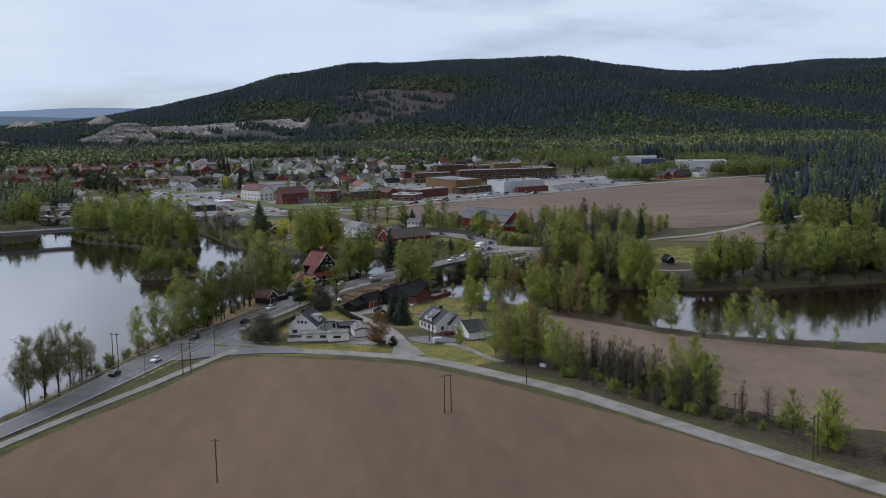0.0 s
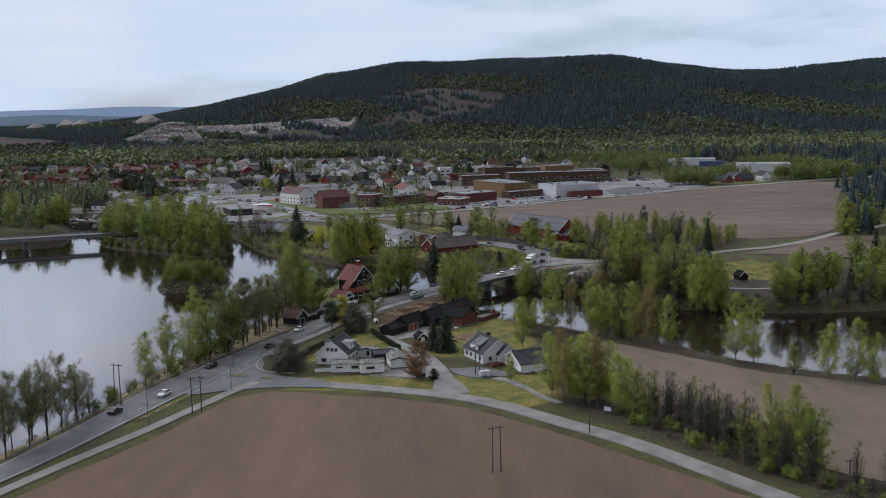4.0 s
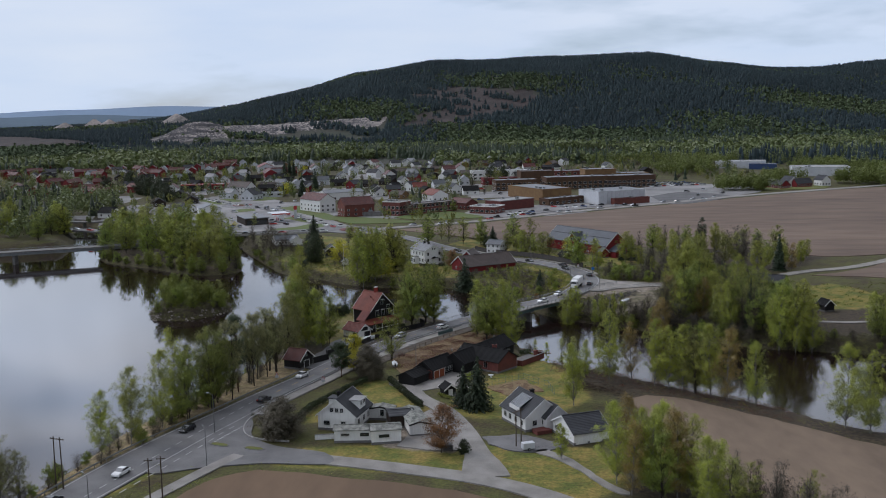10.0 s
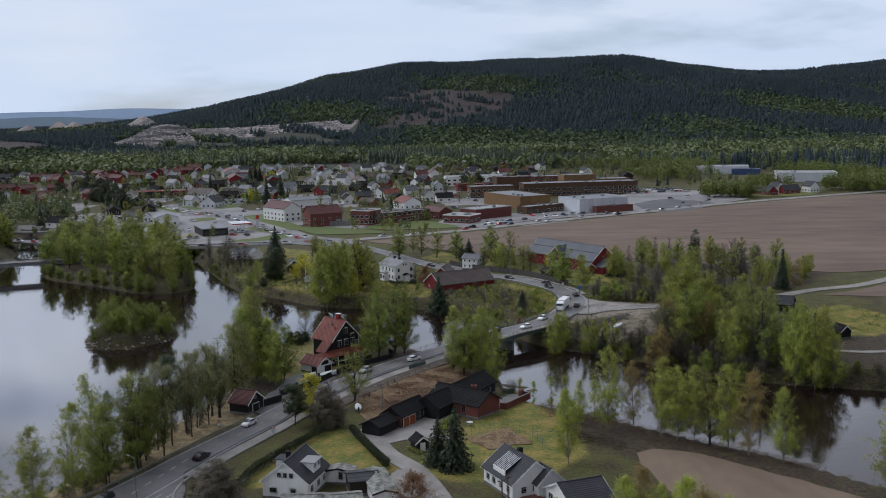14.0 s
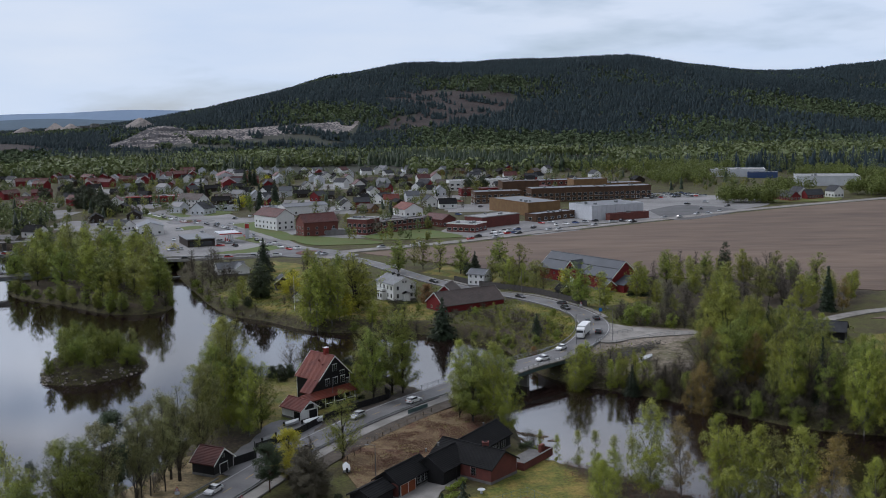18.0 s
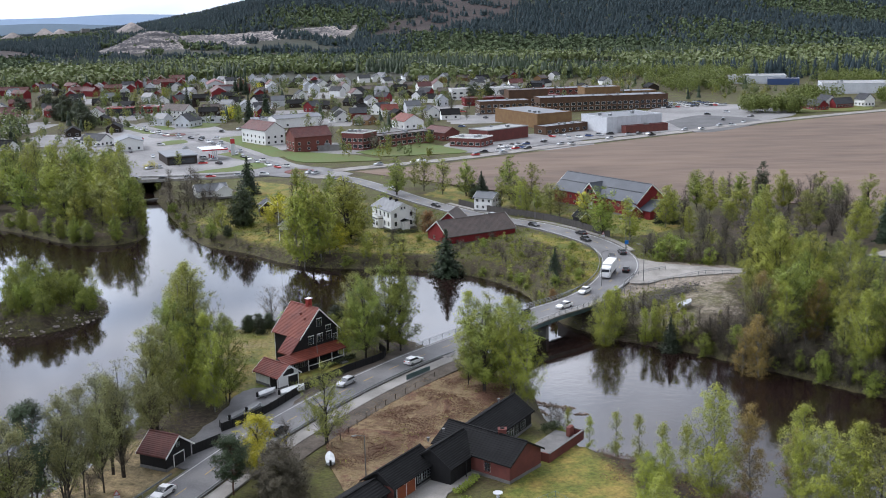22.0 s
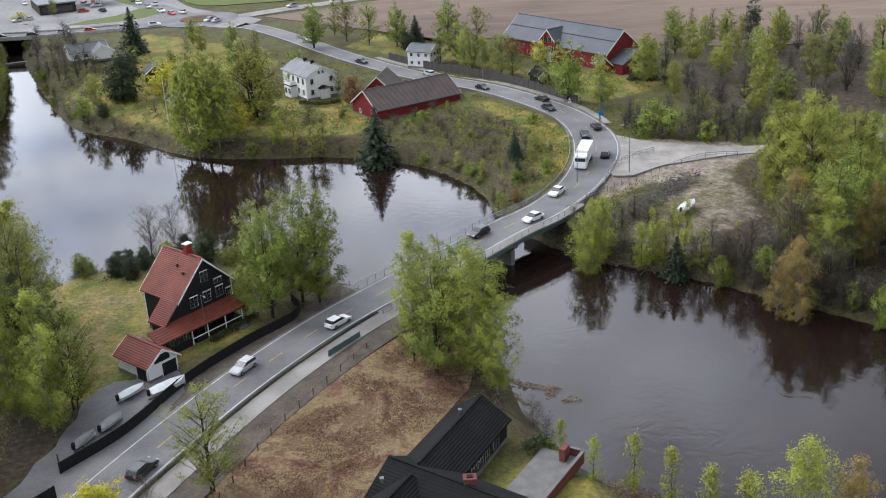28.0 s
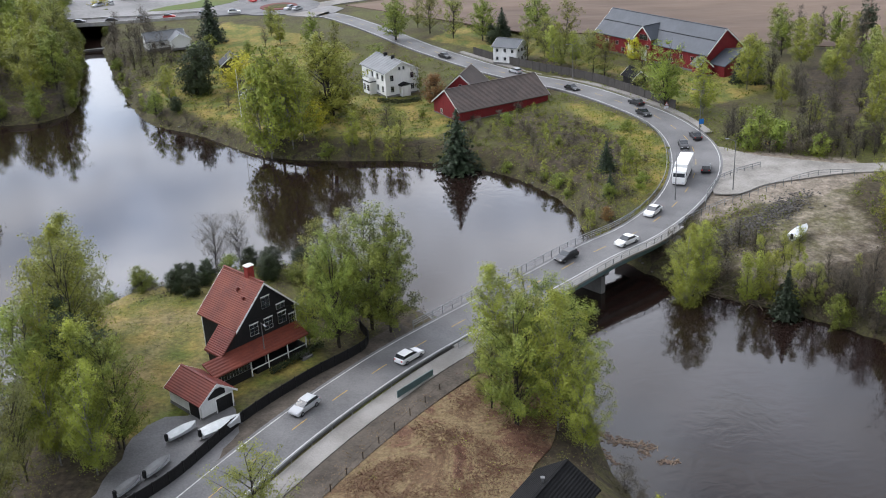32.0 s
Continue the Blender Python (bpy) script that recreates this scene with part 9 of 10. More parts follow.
hall(51, 664, 38, 32, 10, 4.5, "brick_brown", "roof_metal", "low brown brick annexe", 6, 1.4)
hall(86, 672, 26, 37, 26, 8.6, "metal_white", "roof_metal", "large white-clad hall with vertical ribs")
hall(97, 657.5, 26, 28, 4.5, 3.8, "brick_red", "roof_maroon", "low red brick front building of the white hall", 0)
for k in range(12):
    part("rib", boxes((-18 + 3.25 * k, -13.1, 4.3, 0.25, 0.2, 8.4)), "metal_white", [o for o in bpy.data.objects if o.name.startswith("hall") and abs(o.location.x - 86) < 0.1][0])
hall(22, 785, 10, 34, 16, 8.0, "brick_brown", "roof_metal", "brown brick school building with dark windows", 8, 1.7, 2)
hall(70, 790, 10, 50, 18, 9.5, "brick_brown", "roof_metal", "long brown brick school building", 12, 1.8, 2)
hall(112, 800, 10, 44, 18, 9.5, "brick_brown", "roof_metal", "brown brick building with large windows", 11, 1.8, 2)
hall(92, 826, 10, 26, 18, 13.0, "brick_tan", "roof_metal", "tall tan brick block over the school", 5, 1.5, 2)
hall(40, 822, 10, 28, 16, 12.0, "brick_brown", "roof_brown", "dark brown stair tower block", 4, 1.5, 2)
hall(30, 850, 10, 70, 14, 5.0, "wood_red", "roof_maroon", "long low red building with dark red roof", 12, 1.3)
hall(10, 905, 10, 50, 14, 8.0, "wood_white", "roof_white", "large white institutional building", 10, 1.4, 2)
hall(80, 905, 8, 60, 18, 7.0, "brick_red", "roof_metal", "red and grey service building", 12, 1.5, 2)
hall(120, 880, 8, 40, 18, 6.0, "brick_tan", "roof_metal", "tan brick service hall", 6, 1.5)
hall(252, 1010, -12, 48, 26, 6.5, "metal_white", "roof_white", "white industrial hall at the wood's edge", 0)
hall(268, 985, -12, 26, 10, 5.0, PAINT["blue"], "roof_white", "blue and white industrial shed", 0)
hall(292, 885, -12, 48, 30, 7.5, "metal_white", "roof_white", "wide white warehouse at the wood's edge", 0)
for x, y, rz, w, l, wm in ((236, 776, 20, 9, 11, "wood_white"), (262, 778, 20, 8, 10, "wood_white"), (224, 766, 20, 8, 22, "wood_red"), (244, 770, 110, 7, 14, "wood_red")):
    town_house(x, y, rz, w, l, 4.6 if wm == "wood_white" else 3.0, 3.4, wm, "roof_grey", "white farmhouse with steep grey roof" if wm == "wood_white" else "low red farm building", 1)
# filling stations and shops
fs = thing("filling_station", pose(-143, 573, 2.2, 0, 0, 25), "filling station with low dark shop and red and white canopy", "building")
part("wall", boxes((0, 0, 1.8, 14, 24, 4.2)), "wood_brown", fs)
part("roof", boxes((0, 0, 4.05, 15, 25, 0.35)), "roof_metal", fs)
part("fascia", boxes((0, -12.55, 4.05, 15.1, 0.1, 0.5), (7.55, 0, 4.05, 0.1, 25, 0.5)), "steel", fs)
part("shop_front", boxes((0, -12.05, 1.6, 12, 0.15, 2.4)), "glass", fs)
part("side_glazing", boxes((7.05, -3, 1.6, 0.15, 12, 2.4)), "glass", fs)
part("canopy", boxes((16.5, 1, 5.0, 11, 14, 0.7)), "metal_white", fs)
part("canopy_band", boxes((16.5, -6.05, 5.0, 11.2, 0.12, 0.6), (22.05, 1, 5.0, 0.12, 14, 0.6)), PAINT["red"], fs)
for a in (-4, 1, 6):
    part("pump", boxes((16.5, a, 0.9, 0.5, 0.9, 1.8)), PAINT["red"], fs)
    part("column", boxes((18.2, a, 2.4, 0.3, 0.3, 5.2)), "metal_white", fs)
sg = thing("sign_mast", pose(-120, 592, 2.2, 0, 0, 20), "tall white and red roadside sign mast", "sign")
part("mast", boxes((0, 0, 4.2, 2.0, 0.4, 8.8)), "metal_white", sg)
part("panel", boxes((0, -0.22, 7.0, 2.1, 0.06, 2.4)), PAINT["red"], sg)
town_house(-184, 628, 20, 14, 20, 5.0, 2.2, "wood_white", "roof_metal", "white workshop with grey pitched roof", 1)
town_house(-208, 648, 60, 9, 16, 3.4, 3.0, "wood_white", "roof_grey", "white boathouse with grey roof", 1)
hall(-232, 842, 8, 18, 12, 4.4, "wood_red", "roof_white", "filling station shop with red front", 4, 1.8, band=PAINT["red"])
hall(-250, 826, 8, 18, 12, 5.2, "glass", "roof_maroon", "fuel canopy with a broad red band", 0, band=PAINT["red"])
town_house(-180, 740, -20, 11, 14, 4.2, 4.2, "metal_white", "roof_grey", "grey timber house with steep roof at the square", 1)
hall(-170, 764, 10, 18, 8, 3.2, "metal_white", "roof_metal", "low pale shed behind the square", 3, 1.2)
town_house(-202, 800, 60, 11, 22, 5.5, 4.0, "wood_white", "roof_brown", "large white house with brown roof", 2)
hall(-130, 742, 15, 20, 12, 4.0, "metal_white", "roof_metal", "low pale workshop with metal roof", 4, 1.2)
town_house(-110, 730, -62, 15, 30, 5.6, 1.6, "wood_white", "roof_metal", "long white workshop with low grey roof and dark doors", 1, n=2)
hall(-73, 606, 8, 12, 5, 2.4, "concrete", "roof_metal", "low concrete garage by the school", 0)

# plain dwellings, in a few patterns
PATTERN, PLAIN = [], []
for k, (wm, rf, w, l, h, rh, text) in enumerate((("wood_white", "roof_grey", 8, 11, 4.6, 3.0, "white timber house with grey roof"), ("wood_white", "roof_black", 9, 12, 3.2, 3.2, "white bungalow with black roof"), ("wood_red", "roof_grey", 8, 11, 4.2, 3.0, "red timber house with grey roof"), ("wood_brown", "roof_black", 9, 13, 3.0, 2.6, "dark brown house with black roof"),
                                                 ("wood_white", "roof_maroon", 9, 12, 5.0, 3.4, "white house with dark red roof"), ("brick_tan", "roof_brown", 9, 12, 3.0, 2.6, "ochre house with brown roof"), ("wood_red", "roof_maroon", 8, 16, 4.8, 2.8, "red terraced house with dark red roof"), ("metal_white", "roof_metal", 8, 10, 4.6, 3.0, "pale grey house with metal roof"), ("wood_white", "roof_red", 9, 11, 4.6, 3.2, "white house with red roof"))):
    PATTERN.append(town_house(0, 0, 0, w, l, h, rh, wm, rf, text, 1, "house", 2))
    PLAIN.append(town_house(0, 0, 0, w, l, h, rh, wm, rf, text, 0, "house", 2))
pat_used = set()
dwell = np.random.default_rng(21)
KEYED = [(-202, 800), (-110, 728), (-184, 628), (-208, 648), (-232, 842), (-250, 826), (-170, 764), (-106, 628), (-82, 596), (-50, 614), (-18, 640), (-38, 706), (-1, 604), (22, 622), (36, 706), (90, 668), (60, 690), (22, 785), (70, 790), (112, 800), (84, 800), (38, 800), (-136, 553), (-112, 565), (-180, 612), (-173, 730), (-150, 760), (-130, 742), (-88, 668), (-230, 806), (30, 850), (10, 905), (80, 905), (120, 880), (0, 850), (60, 850), (-10, 905), (50, 905), (-171, 677), (-155, 650), (-125, 580), (-190, 700), (-60, 850)]
homes = []


def dwelling(x, y, k, rz):
    m = pose(x, y, land_z(x, y), 0, 0, rz)
    root = (PATTERN if y < 880 else PLAIN)[k]
    if root in pat_used:
        ob = copy_thing(root, m)
    else:
        pat_used.add(root)
        ob = root
        ob.matrix_basis = m
    ob["group"] = "houses of the town"
    homes.append((x, y))


# the nearer streets, house by house
for x, y, k, rz in ((-106, 856, 3, 60), (-114, 838, 2, -30), (-137, 935, 0, 20), (-132, 873, 3, 110), (-88, 874, 3, 60), (-74, 866, 0, 20), (-62, 800, 0, -30), (-74, 768, 2, 100), (-84, 756, 1, 20), (-67, 900, 2, 60), (-40, 806, 7, 110), (-35, 937, 2, 60), (-48, 766, 3, 20), (-13, 752, 1, 100), (-26, 766, 0, 20), (-135, 1054, 0, 20), (-184, 1062, 4, 20), (-63, 1063, 1, 20), (-52, 1033, 5, 110), (-42, 1067, 0, 20), (-104, 1136, 0, 110), (-123, 1025, 1, 20), (-145, 1030, 7, 20), (-71, 1017, 5, 60), (-167, 1080, 3, 20),
                    (-266, 951, 7, 60), (-311, 1030, 7, 20), (-291, 1044, 3, 60), (-343, 1030, 6, 60), (-285, 1129, 6, 15), (-289, 1187, 7, 15), (-201, 929, 3, 60), (-181, 895, 1, 110), (-143, 905, 1, 60), (-222, 946, 3, 110), (-165, 850, 7, 20), (-150, 830, 0, 110), (-176, 960, 2, 20), (-110, 960, 0, 60), (-92, 930, 4, 20), (-240, 900, 0, 20), (-262, 880, 3, 60), (-30, 880, 1, 60), (-20, 850, 7, 10)):
    dwelling(x, y, k, rz)
town_house(-239, 1075, 15, 16, 34, 6.5, 3.5, "metal_white", "roof_red", "large pale hall with bright red roof", 1)
town_house(-217, 990, 15, 12, 40, 5.5, 3.6, "wood_red", "roof_maroon", "long dark red terrace with dark red roof", 1)
for k in range(7):
    town_house(-440 + 17 * k, 1205 - 7 * k, 15, 13, 15, 5.5, 4.0, "brick_red" if k % 2 else "brick_tan", "roof_maroon", "terraced house with steep dark red roof", 1, n=2)
for k in range(5):
    town_house(-434 + 22 * k, 1150 + 3 * (k % 2), 15, 11, 13, 4.6, 3.6, "brick_tan" if k % 2 else "wood_red", "roof_maroon", "row house with dark red tiled roof", 1, n=2)
tries = 0
while len(homes) < 215 and tries < 9000:
    tries += 1
    y = 640 + 540 * dwell.uniform() ** 0.7
    x = dwell.uniform(-520 * (y / 900), 40 + 0.04 * y)
    if x > -30 and y < 880 or (-215 < x < -95 and y < 740):
        continue
    if x < -230 and y < 760:
        continue
    if any((x - a) ** 2 + (y - b) ** 2 < 24**2 for a, b in KEYED) or any((x - a) ** 2 + (y - b) ** 2 < 16**2 for a, b in homes):
        continue
    k = 6 if x < -260 and dwell.uniform() < 0.4 else int(dwell.choice([0, 0, 1, 1, 2, 3, 3, 4, 5, 7, 7, 3]))
    dwelling(x, y, k, float(dwell.choice([20, 110, -30, 60, 10, 100])) + dwell.normal() * 4)
for x, y, k, rz in ((-300, 640, 0, 30), (-330, 690, 3, 10), (-270, 660, 1, 40), (-250, 625, 1, 70), (-360, 640, 2, 20), (-240, 700, 3, 20), (-390, 720, 1, 0), (-310, 740, 6, 15), (-350, 770, 6, 15)):
    dwelling(x, y, k, rz)

for k in range(9):
    for j in range(3):
        x, y = -430 + 16 * k + 6 * j, 1050 + 60 * j + 3 * k
        if min((x - a) ** 2 + (y - b) ** 2 for a, b in homes) > 130:
            dwelling(x, y, 6, 14 + 90 * ((k + j) % 3 == 0))
for x, y, k, rz in ((-277, 1129, 7, 15), (-262, 1128, 7, 15), (-247, 1126, 7, 15), (-222, 1030, 6, 105), (-205, 1028, 6, 105), (-224, 1180, 7, 10), (-207, 1177, 7, 10), (-190, 1172, 7, 10), (-173, 1166, 7, 10), (-152, 1128, 6, 10), (-109, 1000, 4, 20), (-76, 1018, 2, 110), (-63, 1160, 0, 20), (-54, 780, 8, 100), (-51, 936, 3, 20), (-36, 1000, 1, 30), (-20, 960, 5, 100), (5, 1010, 0, 20), (30, 960, 7, 10), (60, 1000, 2, 100), (95, 960, 1, 10), (120, 1010, 0, 20), (150, 950, 3, 10), (-90, 790, 1, 20), (-70, 740, 0, 110), (-110, 860, 3, 30), (-40, 820, 5, 10)):
    if min((x - a) ** 2 + (y - b) ** 2 for a, b in homes) > 150:
        dwelling(x, y, k, rz)


def drop_unused(roots, used):
    for root in roots:
        if root not in used:
            for ob in (*root.children_recursive, root):
                bpy.data.objects.remove(ob)


for kind, x, y, h in (("spruce", -200, 818, 20), ("spruce", -144, 756, 19), ("spruce", -139, 788, 20), ("spruce", -201, 1010, 18), ("spruce", -205, 1004, 17), ("spruce", -196, 1006, 16), ("darkbush", -314, 856, 16), ("darkbush", -300, 846, 15), ("darkbush", -275, 790, 17), ("darkbush", -264, 780, 16), ("spruce", -256, 760, 17), ("darkbush", -250, 748, 15), ("darkbush", -244, 736, 13), ("darkbush", -332, 847, 14), ("darkbush", -286, 800, 16), ("spruce", -270, 800, 18),
                      ("alder", -288, 905, 13), ("alder", -280, 911, 14), ("olive", -270, 925, 13), ("birch", -250, 936, 14), ("alder", -252, 1018, 13), ("yellow", -161, 777, 11), ("alder", -154, 769, 12), ("yellow", -186, 1015, 10), ("yellow", -150, 551, 10), ("olive", -138, 556, 8), ("bare", -76, 640, 11), ("birch", -68, 622, 11), ("olive", -42, 598, 9), ("alder", -22, 622, 9), ("bare", -84, 660, 13), ("olive", -92, 668, 14), ("bare", -12, 800, 16), ("bare", 0, 812, 17), ("olive", 8, 828, 16), ("darkbush", 4, 870, 15), ("darkbush", 14, 880, 14), ("bare", 24, 846, 13), ("olive", -30, 740, 12), ("bare", -2, 742, 11)):
    tree(kind, x, y, h, group="trees in the town")


# small cars, seen far off
FAR_CAR = {}
for colour in CAR_COLOURS:
    c = thing("car", Matrix.Identity(4), colour + " parked car in the town", "car")
    bm = bmesh.new()
    prism(bm, [(-2.2, 0.25), (-2.2, 0.85), (-1.9, 0.95), (1.0, 0.95), (2.15, 0.7), (2.15, 0.25)], -0.88, 0.88)
    part("body", bm, PAINT[colour], c)
    bm = bmesh.new()
    prism(bm, [(-1.9, 0.93), (-1.5, 1.45), (0.1, 1.45), (1.0, 0.93)], -0.75, 0.75)
    part("window_band", bm, "glass", c)
    FAR_CAR[colour] = c
far_used = set()
fcr = np.random.default_rng(31)


def far_car(x, y, z, rz, colour=None, group="cars parked in the town"):
    colour = colour or ("white", "silver", "black", "white", "silver", "black", "white", "silver", "black", "blue", "silver", "red")[int(fcr.integers(0, 12))]
    root = FAR_CAR[colour]
    m = pose(x, y, z, 0, 0, rz)
    if root in far_used:
        ob = copy_thing(root, m)
    else:
        far_used.add(root)
        ob = root
        ob.matrix_basis = m
    ob["group"] = group


for k in range(4):
    for j in range(15):
        if fcr.uniform() < 0.8:
            far_car(128 + j * 3.4 - k * 4, 790 + k * 9 + j * 0.9, 2.2, 105 + fcr.normal() * 3)
for x, y in ((-150, 548), (-146, 551), (-128, 562), (-132, 580), (-126, 574), (-232, 679), (-228, 672), (-224, 665), (-220, 660), (-196, 640), (-178, 612), (-190, 762), (-205, 762), (-212, 770), (-222, 800), (-236, 808), (-228, 812), (-150, 700), (-142, 712), (-136, 720), (-88, 742), (-78, 744), (-70, 724), (14, 586), (18, 590), (22, 593), (26, 596), (6, 582), (44, 640), (50, 644), (86, 642), (92, 646), (150, 676), (160, 690), (152, 706), (-16, 770), (-8, 776), (6, 768), (12, 790), (-4, 790), (-20, 786), (10, 748), (52, 630), (58, 634), (64, 639), (70, 642), (76, 646), (15, 600), (20, 603), (24, 606), (28, 610), (150, 740), (165, 752), (172, 720), (38, 618), (-150, 700), (-145, 664), (-190, 668), (-110, 690), (-120, 560), (-160, 590), (-205, 640), (-210, 655), (-170, 640), (-152, 622), (-60, 640), (-70, 650), (-30, 690), (-50, 700), (-250, 730), (-120, 800), (-20, 740), (-5, 700)):
    far_car(x, y, land_z(x, y) + 0.2, fcr.uniform(0, 360))
for line, lane, flip, step, grp in ((NORTH_RD, 1.9, True, 28, "cars on the far road"), (NORTH_RD, -1.9, False, 41, "cars on the far road"), (WEST_RD, 2.0, True, 9, "cars queuing into the town"), (TOWN_RD, 2.2, True, 12, "cars queuing into the town"), (TOWN_RD, -2.2, False, 30, "cars on the town road")):
    s = np.r_[0, np.cumsum(np.linalg.norm(np.diff(line, axis=0), axis=1))]
    at = 18.0
    while at < min(s[-1], 300) - 4:
        x, y = np.interp(at, s, line[:, 0]), np.interp(at, s, line[:, 1])
        x2, y2 = np.interp(at + 1, s, line[:, 0]), np.interp(at + 1, s, line[:, 1])
        h = math.atan2(y2 - y, x2 - x)
        far_car(x - math.sin(h) * lane, y + math.cos(h) * lane, land_z(x, y) + 0.22 if line is not WEST_RD else 2.32, math.degrees(h) + (180 if flip else 0), group=grp)
        at += step * fcr.uniform(0.75, 1.4)

# grey bridge over the lake, and the low bridge over the channel
LB = thing("bridge", pose(0, 0, 0), "long flat grey concrete bridge over the lake", "bridge")
span = curve([(-420, 380), (-330, 405), (-250, 446), (-186, 473), (-160, 488)], 6)
slab("deck", span, np.full(len(span), 3.2), 4.0, "concrete", "", thick=0.5, parent=LB)
slab("girder", span, np.full(len(span), 2.68), 2.6, "steel", "", thick=1.5, parent=LB)
for off in (-3.9, 3.9):
    slab("railing", span, np.full(len(span), 4.1), 0.06, "steel", "", thick=0.12, side=off, parent=LB)
    slab("railing", span, np.full(len(span), 3.7), 0.05, "steel", "", thick=0.1, side=off, parent=LB)
for k in range(4, len(span), 9):
    part("pier", boxes((span[k][0], span[k][1], -1.6, 1.2, 4.4, 5.6)), "concrete", LB)
B2 = thing("bridge", pose(0, 0, 0), "low narrow bridge over the back channel", "bridge")
span2 = curve([(-296, 606), (-256, 596), (-222, 606), (-190, 620)], 6)
slab("deck", span2, np.full(len(span2), 2.4), 3.0, "concrete", "", thick=0.9, parent=B2)
slab("railing", span2, np.full(len(span2), 3.4), 0.06, "steel", "", thick=0.12, side=2.9, parent=B2)
slab("railing", span2, np.full(len(span2), 3.4), 0.06, "steel", "", thick=0.12, side=-2.9, parent=B2)
for k in (6, 9, 12):
    part("pier", boxes((span2[k][0], span2[k][1], -1.6, 0.8, 4.0, 6.4)), "concrete", B2)
CB = thing("bridge", pose(0, 0, 0), "low concrete road bridge over the channel", "bridge")
slab("parapet", WEST_RD[4:22], np.full(18, 2.9), 0.2, "kerb", "", thick=1.3, side=-4.7, parent=CB)
slab("parapet", WEST_RD[4:22], np.full(18, 2.9), 0.2, "kerb", "", thick=1.3, side=4.7, parent=CB)
wv = thing("weir", pose(-134, 496, -3.4, 0, 0, 20), "low dark weir across the channel", "weir")
part("sill", boxes((-5, 0, 0.1, 26, 1.6, 0.7)), "stone", wv)

# ---- woods ----
wood_rng = np.random.default_rng(77)


def conifers(x, y, z, h, r, rng):
    """Ragged four-sided spires in two tiers, joined."""
    n = len(x)
    verts, faces = [], []
    base = 0
    for lo, hi, wide_ in ((0.08, 0.68, 1.0), (0.45, 1.0, 0.62)):
        a0 = rng.uniform(0, 6.28, n)
        ring = []
        for k in range(5):
            a = a0 + k * 2 * np.pi / 5
            rr = r * wide_ * rng.uniform(0.7, 1.25, n)
            ring.append(np.stack([x + rr * np.cos(a), y + rr * np.sin(a), z + h * (lo + rng.uniform(-0.04, 0.04, n))], 1))
        tip = np.stack([x + rng.normal(0, 0.15, n), y + rng.normal(0, 0.15, n), z + h * hi], 1)
        v = np.stack(ring + [tip], 1).reshape(-1, 3)
        f = np.arange(n)[:, None, None] * 6 + np.array([[k, (k + 1) % 5, 5] for k in range(5)])[None] + base
        verts.append(v)
        faces.append(f.reshape(-1, 3))
        base += len(v)
    return np.vstack(verts), np.vstack(faces)


def tufts(x, y, z, h, r, rng, per, size):
    """Crowns of loose leaf tufts, joined."""
    n = len(x)
    d = rng.normal(size=(n, per, 3))
    d /= np.linalg.norm(d, axis=2)[:, :, None]
    d *= rng.uniform(0.55, 1.0, (n, per, 1))
    lump = 1 + 0.25 * np.sin(3 * d[:, :, :1] * 2.1 + rng.uniform(0, 6.28, (n, 1, 1)))
    c = np.stack([x, y, z + h * 0.56], 1)[:, None, :] + d * lump * np.stack([r, r, h * 0.42], 1)[:, None, :]
    c = c.reshape(-1, 3)
    k = len(c)
    face = unit(d.reshape(-1, 3) + 0.45 * rng.normal(size=(k, 3)) + (0, 0, 0.3))
    a = rng.normal(size=(k, 3))
    a = unit(a - face * (a * face).sum(1)[:, None])
    b = np.cross(face, a)
    s = (np.repeat(np.broadcast_to(size, (n,)), per) * rng.uniform(0.6, 1.4, k))[:, None]
    v = np.stack([c - a * s, c + b * s * 0.7, c + a * s, c - b * s * 0.7], 1).reshape(-1, 3)
    return v, np.arange(4 * k).reshape(-1, 4)


def bulk(name, v, f, material, label, category="trees"):
    me = bpy.data.meshes.new(name)
    me.vertices.add(len(v))
    me.vertices.foreach_set("co", v.ravel().astype(np.float32))
    k = f.shape[1]
    me.loops.add(f.size)
    me.loops.foreach_set("vertex_index", f.ravel().astype(np.int32))
    me.polygons.add(len(f))
    me.polygons.foreach_set("loop_start", np.arange(0, f.size, k, dtype=np.int32))
    me.polygons.foreach_set("loop_total", np.full(len(f), k, dtype=np.int32))
    me.update(calc_edges=True)
    me.materials.append(M[material])
    return tagged(new(name, me), label, category, kind="stuff")


def scatter(n, x0, x1, y0, y1):
    return wood_rng.uniform(x0, x1, n), wood_rng.uniform(y0, y1, n)


def patch(x, y, s, seed):
    return np.sin(x / s + seed) * np.sin(y / s * 1.3 + 2 * seed) + 0.6 * np.sin(x / s * 2.3 + y / s * 1.7 + seed * 3)


def open_ground(x, y):
    hole = inside(x, y, CLEARING) & (patch(x, y, 26, 1.0) + wood_rng.normal(0, 0.5, len(x)) < 0.75)
    return hole | ((x < -640) & (y > 1790) & (y < 2560) & (x > -1300) & (y < 1790 + 1.15 * (-640 - x)) & (y > 1500 - 0.5 * (x + 640))) | ((x > -640) & (x < -190) & (y > 1690) & (y < 2060) & (patch(x, y, 38, 0.4) < 0.35))


